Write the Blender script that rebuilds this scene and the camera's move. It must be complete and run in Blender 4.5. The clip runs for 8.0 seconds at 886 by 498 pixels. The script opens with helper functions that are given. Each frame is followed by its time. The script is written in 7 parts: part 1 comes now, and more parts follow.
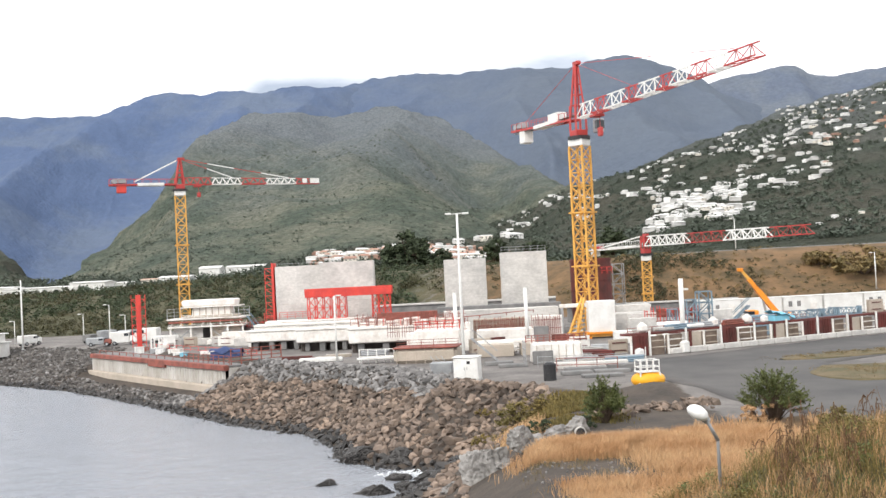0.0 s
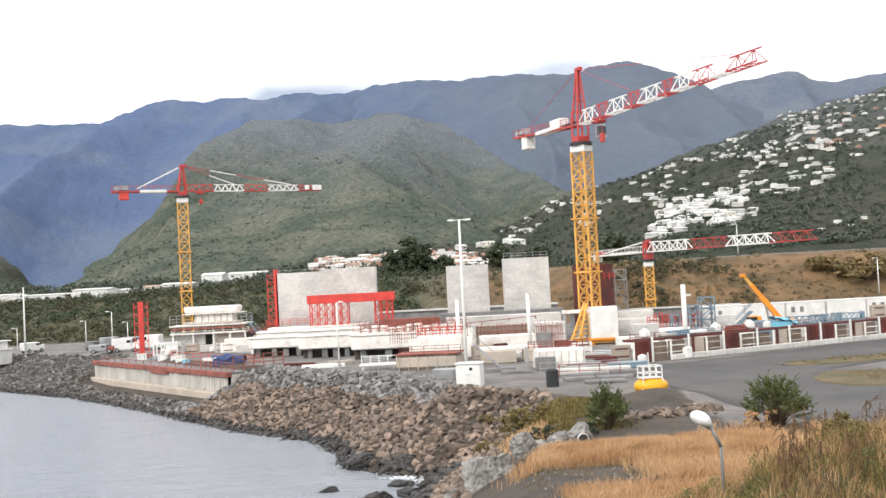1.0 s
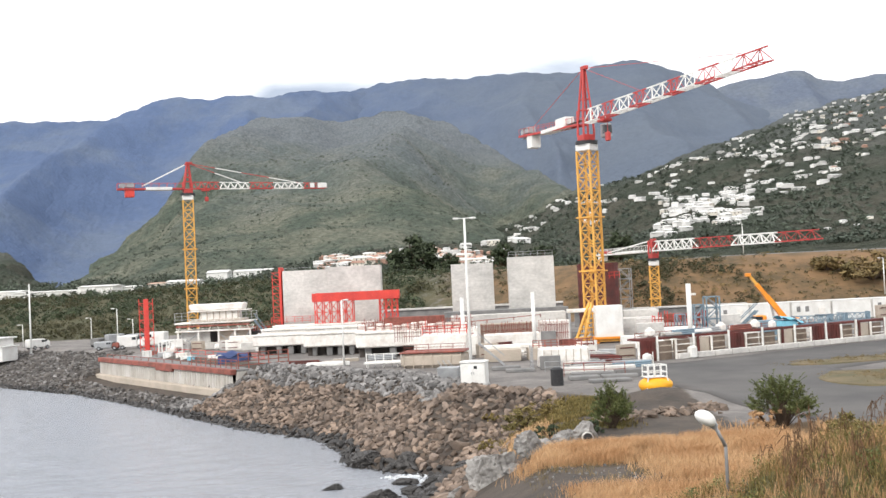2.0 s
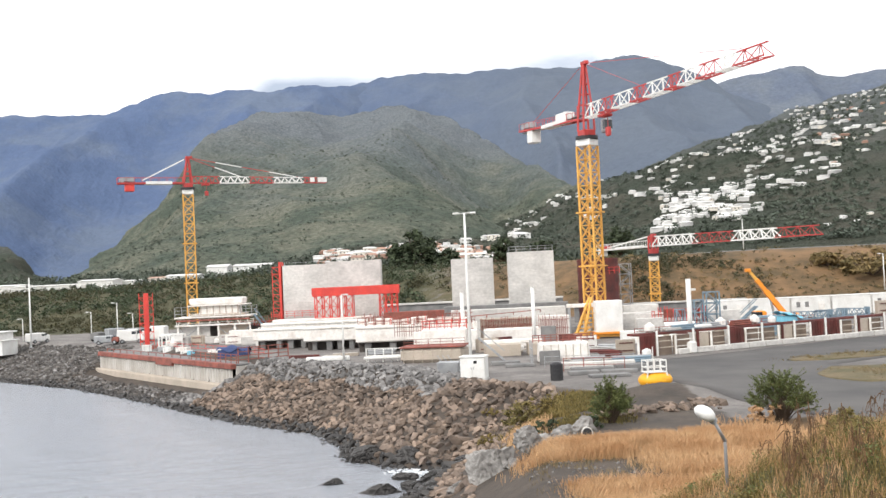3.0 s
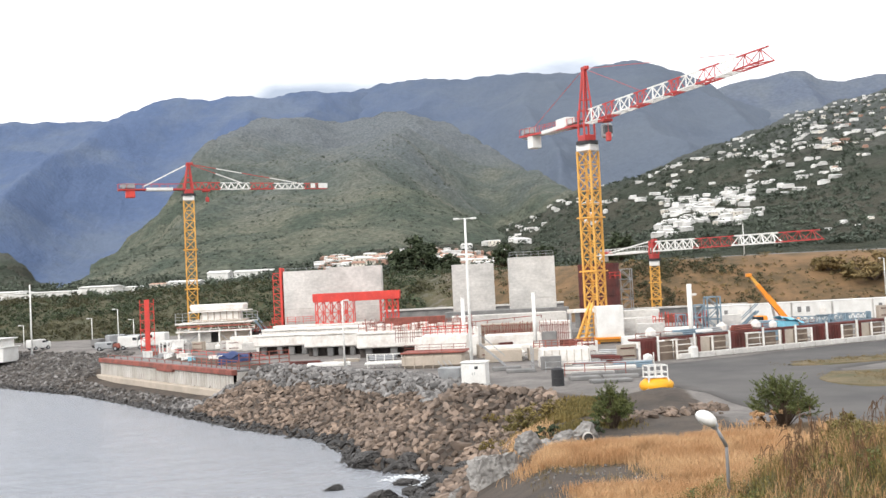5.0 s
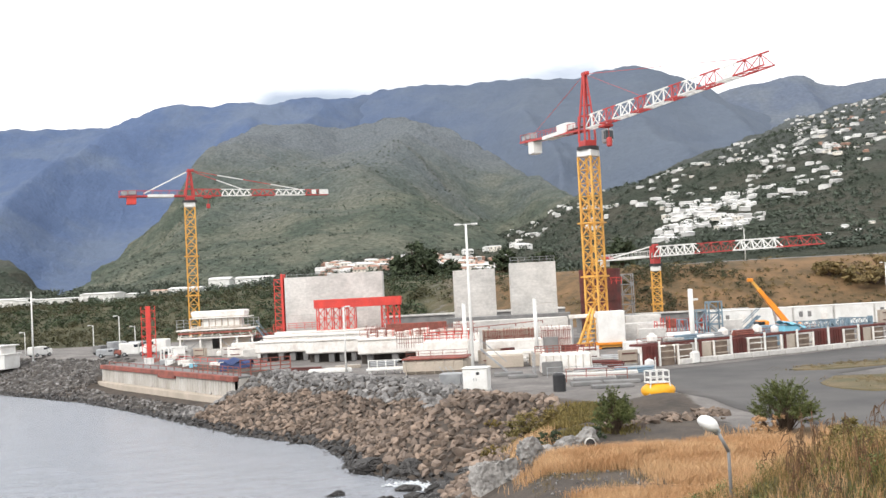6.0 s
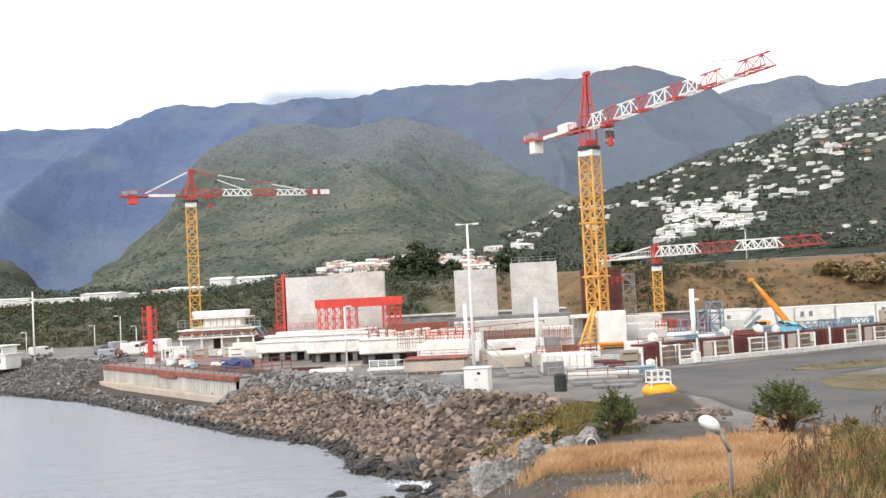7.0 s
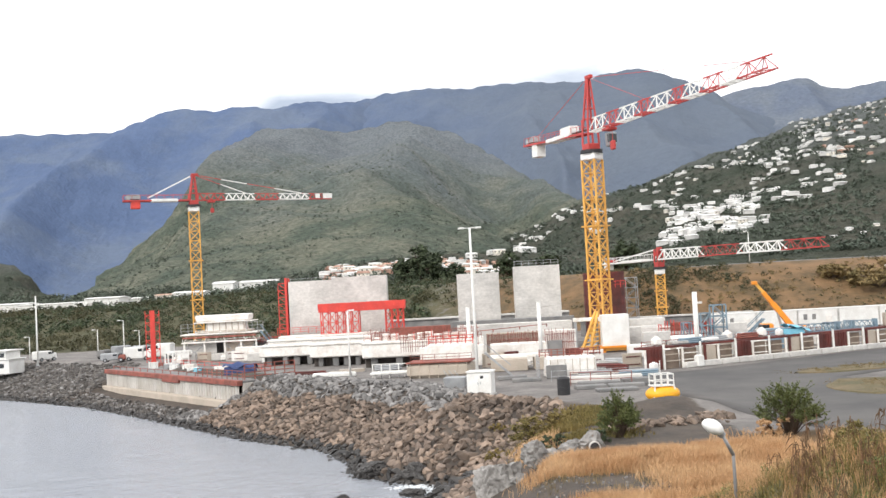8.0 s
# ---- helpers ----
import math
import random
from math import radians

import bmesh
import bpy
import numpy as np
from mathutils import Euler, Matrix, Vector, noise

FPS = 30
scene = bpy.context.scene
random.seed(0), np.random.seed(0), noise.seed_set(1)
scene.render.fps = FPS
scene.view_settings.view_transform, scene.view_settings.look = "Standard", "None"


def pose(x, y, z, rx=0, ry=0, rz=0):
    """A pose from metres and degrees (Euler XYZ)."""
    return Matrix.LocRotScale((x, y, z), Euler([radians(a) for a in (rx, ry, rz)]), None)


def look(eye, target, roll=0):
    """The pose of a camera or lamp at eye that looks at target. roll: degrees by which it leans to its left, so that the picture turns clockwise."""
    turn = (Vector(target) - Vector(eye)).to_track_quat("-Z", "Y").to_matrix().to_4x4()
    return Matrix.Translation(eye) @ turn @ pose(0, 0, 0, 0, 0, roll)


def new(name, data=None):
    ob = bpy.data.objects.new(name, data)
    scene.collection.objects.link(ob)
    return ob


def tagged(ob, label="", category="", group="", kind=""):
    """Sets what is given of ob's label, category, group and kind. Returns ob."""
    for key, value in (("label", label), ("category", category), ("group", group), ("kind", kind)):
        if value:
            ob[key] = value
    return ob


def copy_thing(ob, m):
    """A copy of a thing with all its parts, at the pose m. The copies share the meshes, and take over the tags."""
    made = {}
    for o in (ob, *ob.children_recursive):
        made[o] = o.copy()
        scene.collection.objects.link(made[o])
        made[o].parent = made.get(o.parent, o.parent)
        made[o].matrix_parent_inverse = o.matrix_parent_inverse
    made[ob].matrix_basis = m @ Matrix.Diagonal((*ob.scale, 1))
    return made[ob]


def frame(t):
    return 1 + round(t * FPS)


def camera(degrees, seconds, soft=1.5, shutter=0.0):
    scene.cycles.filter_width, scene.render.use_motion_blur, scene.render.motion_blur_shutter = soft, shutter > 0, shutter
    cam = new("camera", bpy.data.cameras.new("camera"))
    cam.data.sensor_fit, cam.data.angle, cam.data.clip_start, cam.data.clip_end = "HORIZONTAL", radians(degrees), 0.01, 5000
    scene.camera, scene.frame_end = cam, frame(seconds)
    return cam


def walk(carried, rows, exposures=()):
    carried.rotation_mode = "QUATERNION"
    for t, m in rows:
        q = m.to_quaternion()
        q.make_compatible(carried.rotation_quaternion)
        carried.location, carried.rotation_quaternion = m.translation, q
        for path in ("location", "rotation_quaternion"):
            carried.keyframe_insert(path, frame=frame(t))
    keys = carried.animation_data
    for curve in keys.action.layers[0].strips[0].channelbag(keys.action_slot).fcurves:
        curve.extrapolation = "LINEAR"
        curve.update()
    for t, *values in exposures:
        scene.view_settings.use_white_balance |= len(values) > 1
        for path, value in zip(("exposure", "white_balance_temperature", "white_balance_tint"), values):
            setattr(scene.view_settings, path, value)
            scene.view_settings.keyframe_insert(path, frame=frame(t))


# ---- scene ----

cam = camera(46.4, 8.0, soft=1.5)
EYE = (0.0, 0.0, 14.0)
# seconds, yaw, pitch, roll
TURNS = [(0.0, -0.41, 1.507, 2.841), (0.5, -0.349, 1.565, 2.80), (1.0, -0.281, 1.862, 2.948), (1.5, -0.049, 2.064, 2.916),
         (2.8, -0.103, 1.202, 2.552), (3.0, -0.013, 1.494, 2.629), (3.5, -0.032, 1.673, 2.667), (4.0, 0.017, 1.777, 2.747),
         (4.5, 0.008, 1.691, 2.70), (6.0, 0.096, 2.127, 2.936), (6.5, 0.095, 2.069, 2.923), (7.0, 0.159, 2.129, 2.934),
         (7.5, 0.268, 2.238, 3.043), (8.0, 0.314, 2.341, 3.067)]
walk(cam, [(t, pose(*EYE, 90 + p, r, y)) for t, y, p, r in TURNS])

# ---- world and sun ----
world = bpy.data.worlds.new("overcast_sky")
scene.world = world
world.use_nodes = True
nt = world.node_tree
nt.nodes.clear()
w_out = nt.nodes.new("ShaderNodeOutputWorld")
w_sky = nt.nodes.new("ShaderNodeTexSky")
w_sky.sky_type, w_sky.sun_disc = "NISHITA", False
w_sky.sun_elevation, w_sky.sun_rotation = radians(40), radians(214)
w_bg_sky = nt.nodes.new("ShaderNodeBackground")
w_bg_sky.inputs["Strength"].default_value = 0.12
w_bg_cloud = nt.nodes.new("ShaderNodeBackground")
w_bg_cloud.inputs["Strength"].default_value = 1.0
w_co = nt.nodes.new("ShaderNodeTexCoord")
w_map = nt.nodes.new("ShaderNodeMapping")
w_map.inputs["Scale"].default_value = (1.6, 1.6, 7.0)
w_noise = nt.nodes.new("ShaderNodeTexNoise")
w_noise.inputs["Scale"].default_value, w_noise.inputs["Detail"].default_value = 3.0, 6.0
w_ramp = nt.nodes.new("ShaderNodeValToRGB")
w_ramp.color_ramp.elements[0].position, w_ramp.color_ramp.elements[0].color = 0.34, (0.40, 0.445, 0.53, 1)
w_ramp.color_ramp.elements[1].position, w_ramp.color_ramp.elements[1].color = 0.66, (1.04, 1.04, 1.05, 1)
w_mix = nt.nodes.new("ShaderNodeMixShader")
w_mix.inputs[0].default_value = 0.9
nt.links.new(w_co.outputs["Generated"], w_map.inputs[0])
nt.links.new(w_map.outputs[0], w_noise.inputs["Vector"])
w_sep = nt.nodes.new("ShaderNodeSeparateXYZ")
w_low = nt.nodes.new("ShaderNodeMapRange")
w_low.inputs[1].default_value, w_low.inputs[2].default_value, w_low.inputs[3].default_value, w_low.inputs[4].default_value = 0.175, 0.225, -0.30, 0.3
w_add = nt.nodes.new("ShaderNodeMath")
nt.links.new(w_co.outputs["Generated"], w_sep.inputs[0])
nt.links.new(w_sep.outputs["Z"], w_low.inputs[0])
nt.links.new(w_noise.outputs[0], w_add.inputs[0])
w_abs = nt.nodes.new("ShaderNodeMath")
w_abs.operation = "ABSOLUTE"
w_wide = nt.nodes.new("ShaderNodeMapRange")
w_wide.inputs[1].default_value, w_wide.inputs[2].default_value, w_wide.inputs[3].default_value, w_wide.inputs[4].default_value = 0.15, 0.28, 0.0, 0.8
w_both = nt.nodes.new("ShaderNodeMath")
nt.links.new(w_sep.outputs["X"], w_abs.inputs[0])
nt.links.new(w_abs.outputs[0], w_wide.inputs[0])
nt.links.new(w_low.outputs[0], w_both.inputs[0])
nt.links.new(w_wide.outputs[0], w_both.inputs[1])
nt.links.new(w_both.outputs[0], w_add.inputs[1])
nt.links.new(w_add.outputs[0], w_ramp.inputs[0])
nt.links.new(w_ramp.outputs[0], w_bg_cloud.inputs["Color"])
nt.links.new(w_sky.outputs[0], w_bg_sky.inputs["Color"])
nt.links.new(w_bg_sky.outputs[0], w_mix.inputs[1])
nt.links.new(w_bg_cloud.outputs[0], w_mix.inputs[2])
nt.links.new(w_mix.outputs[0], w_out.inputs[0])

sun = new("sun", bpy.data.lights.new("sun", "SUN"))
sun.data.energy, sun.data.angle, sun.data.color = 1.5, radians(20), (1.0, 0.95, 0.88)
sun.matrix_world = look((-75, -110, 110), (0, 0, 0))
scene.view_settings.exposure = 0.6


# ---- materials ----
def nd(tree, kind, **values):
    n = tree.nodes.new(kind)
    for k, v in values.items():
        n.inputs[k.replace("_", " ")].default_value = v
    return n


def rgb(c, f=1.0):
    return (c[0] * f, c[1] * f, c[2] * f, 1)


def mat(name, base, other=None, rough=0.8, metal=0.0, scale=0.6, fine=8.0, bump=0.3, low=0.35, high=0.65, piece=0.0, stretch=(1, 1, 1), spec=0.4, local=False, grain=(0.88, 1.09)):
    """Two-scale mottled surface: base and other mixed by coarse noise, fine noise for grain and relief; piece: spread from piece to piece."""
    m = bpy.data.materials.new(name)
    m.use_nodes = True
    t = m.node_tree
    b = t.nodes["Principled BSDF"]
    b.inputs["Metallic"].default_value = metal
    b.inputs["Specular IOR Level"].default_value = spec
    other = other or tuple(c * 0.7 for c in base)
    if local:
        co = t.nodes.new("ShaderNodeTexCoord").outputs["Object"]
    else:
        co = t.nodes.new("ShaderNodeNewGeometry").outputs["Position"]
    mp = nd(t, "ShaderNodeMapping", Scale=stretch)
    t.links.new(co, mp.inputs[0])
    n1 = nd(t, "ShaderNodeTexNoise", Scale=scale, Detail=5.0, Roughness=0.6)
    n2 = nd(t, "ShaderNodeTexNoise", Scale=fine, Detail=4.0, Roughness=0.65)
    for n in (n1, n2):
        t.links.new(mp.outputs[0], n.inputs["Vector"])
    r1 = t.nodes.new("ShaderNodeMapRange")
    r1.inputs[1].default_value, r1.inputs[2].default_value = low, high
    t.links.new(n1.outputs[0], r1.inputs[0])
    mx = t.nodes.new("ShaderNodeMix")
    mx.data_type = "RGBA"
    mx.inputs[6].default_value, mx.inputs[7].default_value = rgb(base), rgb(other)
    t.links.new(r1.outputs[0], mx.inputs[0])
    r2 = t.nodes.new("ShaderNodeMapRange")
    r2.inputs[1].default_value, r2.inputs[2].default_value, r2.inputs[3].default_value, r2.inputs[4].default_value = 0.25, 0.75, grain[0], grain[1]
    t.links.new(n2.outputs[0], r2.inputs[0])
    hs = t.nodes.new("ShaderNodeHueSaturation")
    t.links.new(mx.outputs[2], hs.inputs["Color"])
    last = r2.outputs[0]
    if piece:
        oi = t.nodes.new("ShaderNodeObjectInfo")
        gi = t.nodes.new("ShaderNodeNewGeometry")
        ad = t.nodes.new("ShaderNodeMath")
        ad.operation = "ADD"
        t.links.new(oi.outputs["Random"], ad.inputs[0])
        t.links.new(gi.outputs["Random Per Island"], ad.inputs[1])
        fr = t.nodes.new("ShaderNodeMath")
        fr.operation = "FRACT"
        t.links.new(ad.outputs[0], fr.inputs[0])
        r3 = t.nodes.new("ShaderNodeMapRange")
        r3.inputs[3].default_value, r3.inputs[4].default_value = 1 - piece, 1 + piece
        t.links.new(fr.outputs[0], r3.inputs[0])
        mu = t.nodes.new("ShaderNodeMath")
        mu.operation = "MULTIPLY"
        t.links.new(last, mu.inputs[0])
        t.links.new(r3.outputs[0], mu.inputs[1])
        last = mu.outputs[0]
    t.links.new(last, hs.inputs["Value"])
    t.links.new(hs.outputs[0], b.inputs["Base Color"])
    rr = t.nodes.new("ShaderNodeMapRange")
    rr.inputs[3].default_value, rr.inputs[4].default_value = max(0.02, rough - 0.12), min(1, rough + 0.12)
    t.links.new(n2.outputs[0], rr.inputs[0])
    t.links.new(rr.outputs[0], b.inputs["Roughness"])
    if bump:
        bp = nd(t, "ShaderNodeBump", Strength=bump, Distance=0.3 / fine)
        t.links.new(n2.outputs[0], bp.inputs["Height"])
        t.links.new(bp.outputs[0], b.inputs["Normal"])
    return m


CONCRETE = mat("pale_concrete", (0.64, 0.62, 0.59), (0.40, 0.39, 0.375), 0.85, scale=0.38, fine=3.0, stretch=(0.7, 0.7, 1.1), low=0.38, high=0.78, grain=(0.78, 1.14))
CONCRETE_NEW = mat("fresh_white_concrete", (0.84, 0.82, 0.78), (0.60, 0.53, 0.47), 0.8, scale=0.7, fine=3, bump=0.2, low=0.46, high=0.78, grain=(0.82, 1.06))
CONCRETE_TAN = mat("formwork_tan_concrete", (0.50, 0.43, 0.36), (0.40, 0.35, 0.29), 0.85, scale=0.4, fine=6)
CONCRETE_DARK = mat("weathered_concrete", (0.24, 0.235, 0.23), (0.16, 0.16, 0.16), 0.9, scale=0.7, fine=7)
YELLOW = mat("crane_yellow_paint", (0.76, 0.42, 0.09), (0.62, 0.32, 0.07), 0.5, scale=0.8, fine=12, bump=0.05)
RED = mat("crane_red_paint", (0.52, 0.055, 0.05), (0.38, 0.05, 0.045), 0.5, scale=0.8, fine=12, bump=0.05)
RED_FORM = mat("formwork_red_paint", (0.72, 0.075, 0.055), (0.56, 0.06, 0.05), 0.55, scale=0.8, fine=12, bump=0.1)
RUST = mat("red_brown_steel", (0.150, 0.036, 0.030), (0.078, 0.028, 0.024), 0.7, scale=0.6, fine=9)
RUST_PALE = mat("rusty_rebar_steel", (0.34, 0.105, 0.08), (0.17, 0.065, 0.05), 0.75, scale=0.8, fine=9)
BOARD = mat("brown_shuttering_board", (0.29, 0.225, 0.175), (0.19, 0.145, 0.115), 0.85, scale=0.8, fine=6, bump=0.2)
WHITE = mat("white_paint", (0.80, 0.80, 0.78), (0.68, 0.67, 0.64), 0.5, scale=0.7, fine=9, bump=0.05)
GREY_STEEL = mat("galvanised_steel", (0.42, 0.43, 0.44), (0.32, 0.33, 0.34), 0.5, metal=0.4, scale=1.0, fine=12, bump=0.05)
DARK = mat("dark_plastic", (0.025, 0.025, 0.028), (0.04, 0.04, 0.042), 0.6, scale=1.5, fine=12)
SHEETPILE = mat("limed_sheet_pile_steel", (0.60, 0.58, 0.55), (0.42, 0.39, 0.35), 0.85, scale=0.5, fine=7, stretch=(1, 1, 0.25))
ORANGE = mat("orange_paint", (0.83, 0.30, 0.03), (0.72, 0.25, 0.03), 0.5, scale=0.8, fine=9, bump=0.05)
BUOY = mat("yellow_buoy_paint", (0.86, 0.42, 0.02), (0.76, 0.35, 0.02), 0.45, scale=1.2, fine=8, bump=0.05)
BLUE = mat("blue_tarpaulin", (0.04, 0.065, 0.18), (0.03, 0.05, 0.13), 0.6, scale=1, fine=6)
CYAN = mat("light_blue_sheet", (0.20, 0.52, 0.66), (0.15, 0.42, 0.55), 0.6, scale=1, fine=6)
BLUEGREY = mat("blue_grey_steel", (0.22, 0.31, 0.37), (0.16, 0.22, 0.27), 0.6, scale=1, fine=9)
ROCK = mat("basalt_riprap", (0.250, 0.188, 0.145), (0.135, 0.106, 0.088), 0.9, scale=0.5, fine=4, bump=0.8, piece=0.5, grain=(0.7, 1.2))
ROCK_GREY = mat("grey_riprap", (0.245, 0.235, 0.228), (0.15, 0.145, 0.142), 0.9, scale=0.8, fine=4, bump=0.8, piece=0.45, grain=(0.7, 1.2))
ROCK_DARK = mat("dark_grey_riprap", (0.135, 0.122, 0.112), (0.085, 0.08, 0.076), 0.9, scale=0.8, fine=4, bump=0.8, piece=0.45, grain=(0.7, 1.2))
ROCK_WET = mat("wet_black_basalt", (0.028, 0.026, 0.025), (0.045, 0.042, 0.04), 0.45, scale=0.8, fine=4, bump=0.6, piece=0.4)
BOULDER = mat("pale_grey_boulder", (0.36, 0.35, 0.335), (0.20, 0.19, 0.18), 0.9, scale=1.0, fine=3.5, bump=0.8, piece=0.15, grain=(0.6, 1.25))
LEAF = mat("shrub_leaves", (0.150, 0.165, 0.050), (0.085, 0.105, 0.032), 0.7, scale=0.8, fine=6, bump=0, piece=0.4)
LEAF_SHRUB = mat("deep_green_shrub_leaves", (0.125, 0.140, 0.045), (0.070, 0.090, 0.030), 0.7, scale=0.8, fine=6, bump=0, piece=0.45)
LEAF_DARK = mat("dark_tree_leaves", (0.056, 0.075, 0.035), (0.034, 0.048, 0.024), 0.75, scale=0.4, fine=4, bump=0, piece=0.4)
LEAF_OLIVE = mat("olive_scrub_leaves", (0.225, 0.160, 0.050), (0.120, 0.105, 0.033), 0.75, scale=0.12, fine=3, bump=0, piece=0.45)
STRAW = mat("dry_straw_grass", (0.58, 0.385, 0.215), (0.44, 0.25, 0.12), 0.85, scale=0.35, fine=4, bump=0, piece=0.2)
VERGE_STRAW = mat("faded_verge_grass", (0.235, 0.175, 0.095), (0.135, 0.11, 0.058), 0.9, scale=0.3, fine=4, bump=0, piece=0.3)
REED = mat("brown_seed_heads", (0.165, 0.088, 0.045), (0.10, 0.062, 0.033), 0.85, scale=1.5, fine=6, bump=0, piece=0.35)
BARK = mat("brown_bark", (0.10, 0.07, 0.05), (0.07, 0.05, 0.035), 0.9, scale=2, fine=12)
ASPHALT = mat("worn_grey_asphalt", (0.112, 0.106, 0.102), (0.070, 0.068, 0.068), 0.9, scale=0.14, fine=6, bump=0.2)
ROOF_TILE = mat("pale_terracotta_roof", (0.44, 0.28, 0.21), (0.34, 0.20, 0.15), 0.85, scale=0.3, fine=2, piece=0.3)
GLASS_DARK = mat("dark_window_glass", (0.02, 0.023, 0.028), (0.03, 0.033, 0.038), 0.12, scale=1, fine=3, bump=0, spec=0.6)
VERGE = mat("dry_verge_earth", (0.165, 0.125, 0.07), (0.095, 0.085, 0.042), 0.95, scale=0.5, fine=3, bump=0.5, grain=(0.7, 1.25))
# Dark brown that paints the shade in the gap below the segments.
GAP_SHADE = mat("gap_shade_brown", (0.11, 0.095, 0.085), (0.075, 0.065, 0.06), 0.95, scale=0.5, fine=4, bump=0.5)


BANK_LEAF = mat("dusty_olive_leaves", (0.24, 0.165, 0.070), (0.145, 0.115, 0.048), 0.8, scale=0.25, fine=2, bump=0, piece=0.35)
# Copy of the dark tree leaves with distance haze mixed into the colour.
LEAF_HAZED = mat("hazed_tree_leaves", (0.080, 0.098, 0.072), (0.058, 0.074, 0.056), 0.8, scale=0.02, fine=0.3, bump=0, piece=0.3)
SCRUB = mat("brown_green_scrub", (0.078, 0.070, 0.034), (0.044, 0.050, 0.023), 0.8, scale=0.06, fine=2, bump=0, piece=0.28)


# ---- mesh kit ----
class Kit:
    """Collects the faces of one mesh."""

    def __init__(self):
        self.v, self.f = [], []

    def add(self, verts, faces):
        k = len(self.v)
        self.v += [tuple(p) for p in verts]
        self.f += [tuple(i + k for i in f) for f in faces]
        return self

    def box(self, c, s, rz=0.0, bevel=0.0, taper=1.0):
        """A box of size s round c, turned by rz degrees, with chamfered edges; taper narrows its top."""
        hx, hy, hz = s[0] / 2, s[1] / 2, s[2] / 2
        b = min(bevel, hx * 0.9, hy * 0.9, hz * 0.9)
        ca, sa = math.cos(radians(rz)), math.sin(radians(rz))
        rings = [(-hz, b), (-hz + b, 0), (hz - b, 0), (hz, b)] if b else [(-hz, 0), (hz, 0)]
        vs, n = [], (8 if b else 4)
        for z, i in rings:
            k = taper if z > 0 else 1.0
            x, y = (hx - i) * k, (hy - i) * k
            q = [(x - b, -y), (x, -y + b), (x, y - b), (x - b, y), (-x + b, y), (-x, y - b), (-x, -y + b), (-x + b, -y)] if b else [(x, -y), (x, y), (-x, y), (-x, -y)]
            vs += [(c[0] + px * ca - py * sa, c[1] + px * sa + py * ca, c[2] + z) for px, py in q]
        fs = [tuple(range(n))[::-1], tuple(range(len(vs) - n, len(vs)))]
        for r in range(len(rings) - 1):
            fs += [(r * n + i, r * n + (i + 1) % n, (r + 1) * n + (i + 1) % n, (r + 1) * n + i) for i in range(n)]
        return self.add(vs, fs)

    def tube(self, a, b, r, r2=None, n=6, turn=0.0):
        """A round or n-sided bar from a to b."""
        a, b = Vector(a), Vector(b)
        q = (b - a).to_track_quat("Z", "Y")
        r2 = r if r2 is None else r2
        vs = []
        for p, rad in ((a, r), (b, r2)):
            vs += [p + q @ Vector((rad * math.cos(turn + 2 * math.pi * i / n), rad * math.sin(turn + 2 * math.pi * i / n), 0)) for i in range(n)]
        fs = [tuple(range(n))[::-1], tuple(range(n, 2 * n))] + [(i, (i + 1) % n, n + (i + 1) % n, n + i) for i in range(n)]
        return self.add(vs, fs)

    def bar(self, a, b, w):
        """A square bar w thick from a to b."""
        return self.tube(a, b, w * 0.7071, n=4, turn=math.pi / 4)

    def ball(self, c, r, n=12, m=8, squash=(1, 1, 1)):
        vs = [(c[0], c[1], c[2] - r * squash[2])]
        for j in range(1, m):
            a = -math.pi / 2 + math.pi * j / m
            vs += [(c[0] + r * squash[0] * math.cos(a) * math.cos(2 * math.pi * i / n), c[1] + r * squash[1] * math.cos(a) * math.sin(2 * math.pi * i / n), c[2] + r * squash[2] * math.sin(a)) for i in range(n)]
        vs.append((c[0], c[1], c[2] + r * squash[2]))
        fs = [(0, 1 + (i + 1) % n, 1 + i) for i in range(n)]
        for j in range(m - 2):
            k = 1 + j * n
            fs += [(k + i, k + (i + 1) % n, k + n + (i + 1) % n, k + n + i) for i in range(n)]
        k, e = 1 + (m - 2) * n, len(vs) - 1
        fs += [(k + i, k + (i + 1) % n, e) for i in range(n)]
        return self.add(vs, fs)

    def mesh(self, name, material, smooth=False):
        me = bpy.data.meshes.new(name)
        me.from_pydata(self.v, [], self.f)
        me.materials.append(material)
        if smooth:
            me.polygons.foreach_set("use_smooth", [True] * len(me.polygons))
        me.update()
        return me


def part(name, kit, material, parent=None, label="", smooth=False):
    """Links a kit as ONE mesh object under a thing or a part."""
    ob = new(name, kit.mesh(name, material, smooth))
    ob.parent = parent
    return tagged(ob, label)


def thing(name, m, label, category, group="", kind=""):
    ob = new(name)
    ob.empty_display_size = 0.3
    ob.matrix_basis = m
    return tagged(ob, label, category, group, kind)


# ---- the lie of the land ----
SHORE = [(-900, 640), (-420, 420), (-170, 255), (-110, 200), (-74, 171), (-53, 150), (-36, 127), (-23, 108), (-12, 95), (-9, 88), (-8, 81),
         (-4.5, 77.5), (-1, 74), (-3, 66), (-5, 50), (-8, 20), (-12, -60), (-20, -4000)]
SEA, YARD = 0.0, 5.0


def smooth01(a, b, v):
    v = np.clip((v - a) / (b - a), 0, 1)
    return v * v * (3 - 2 * v)


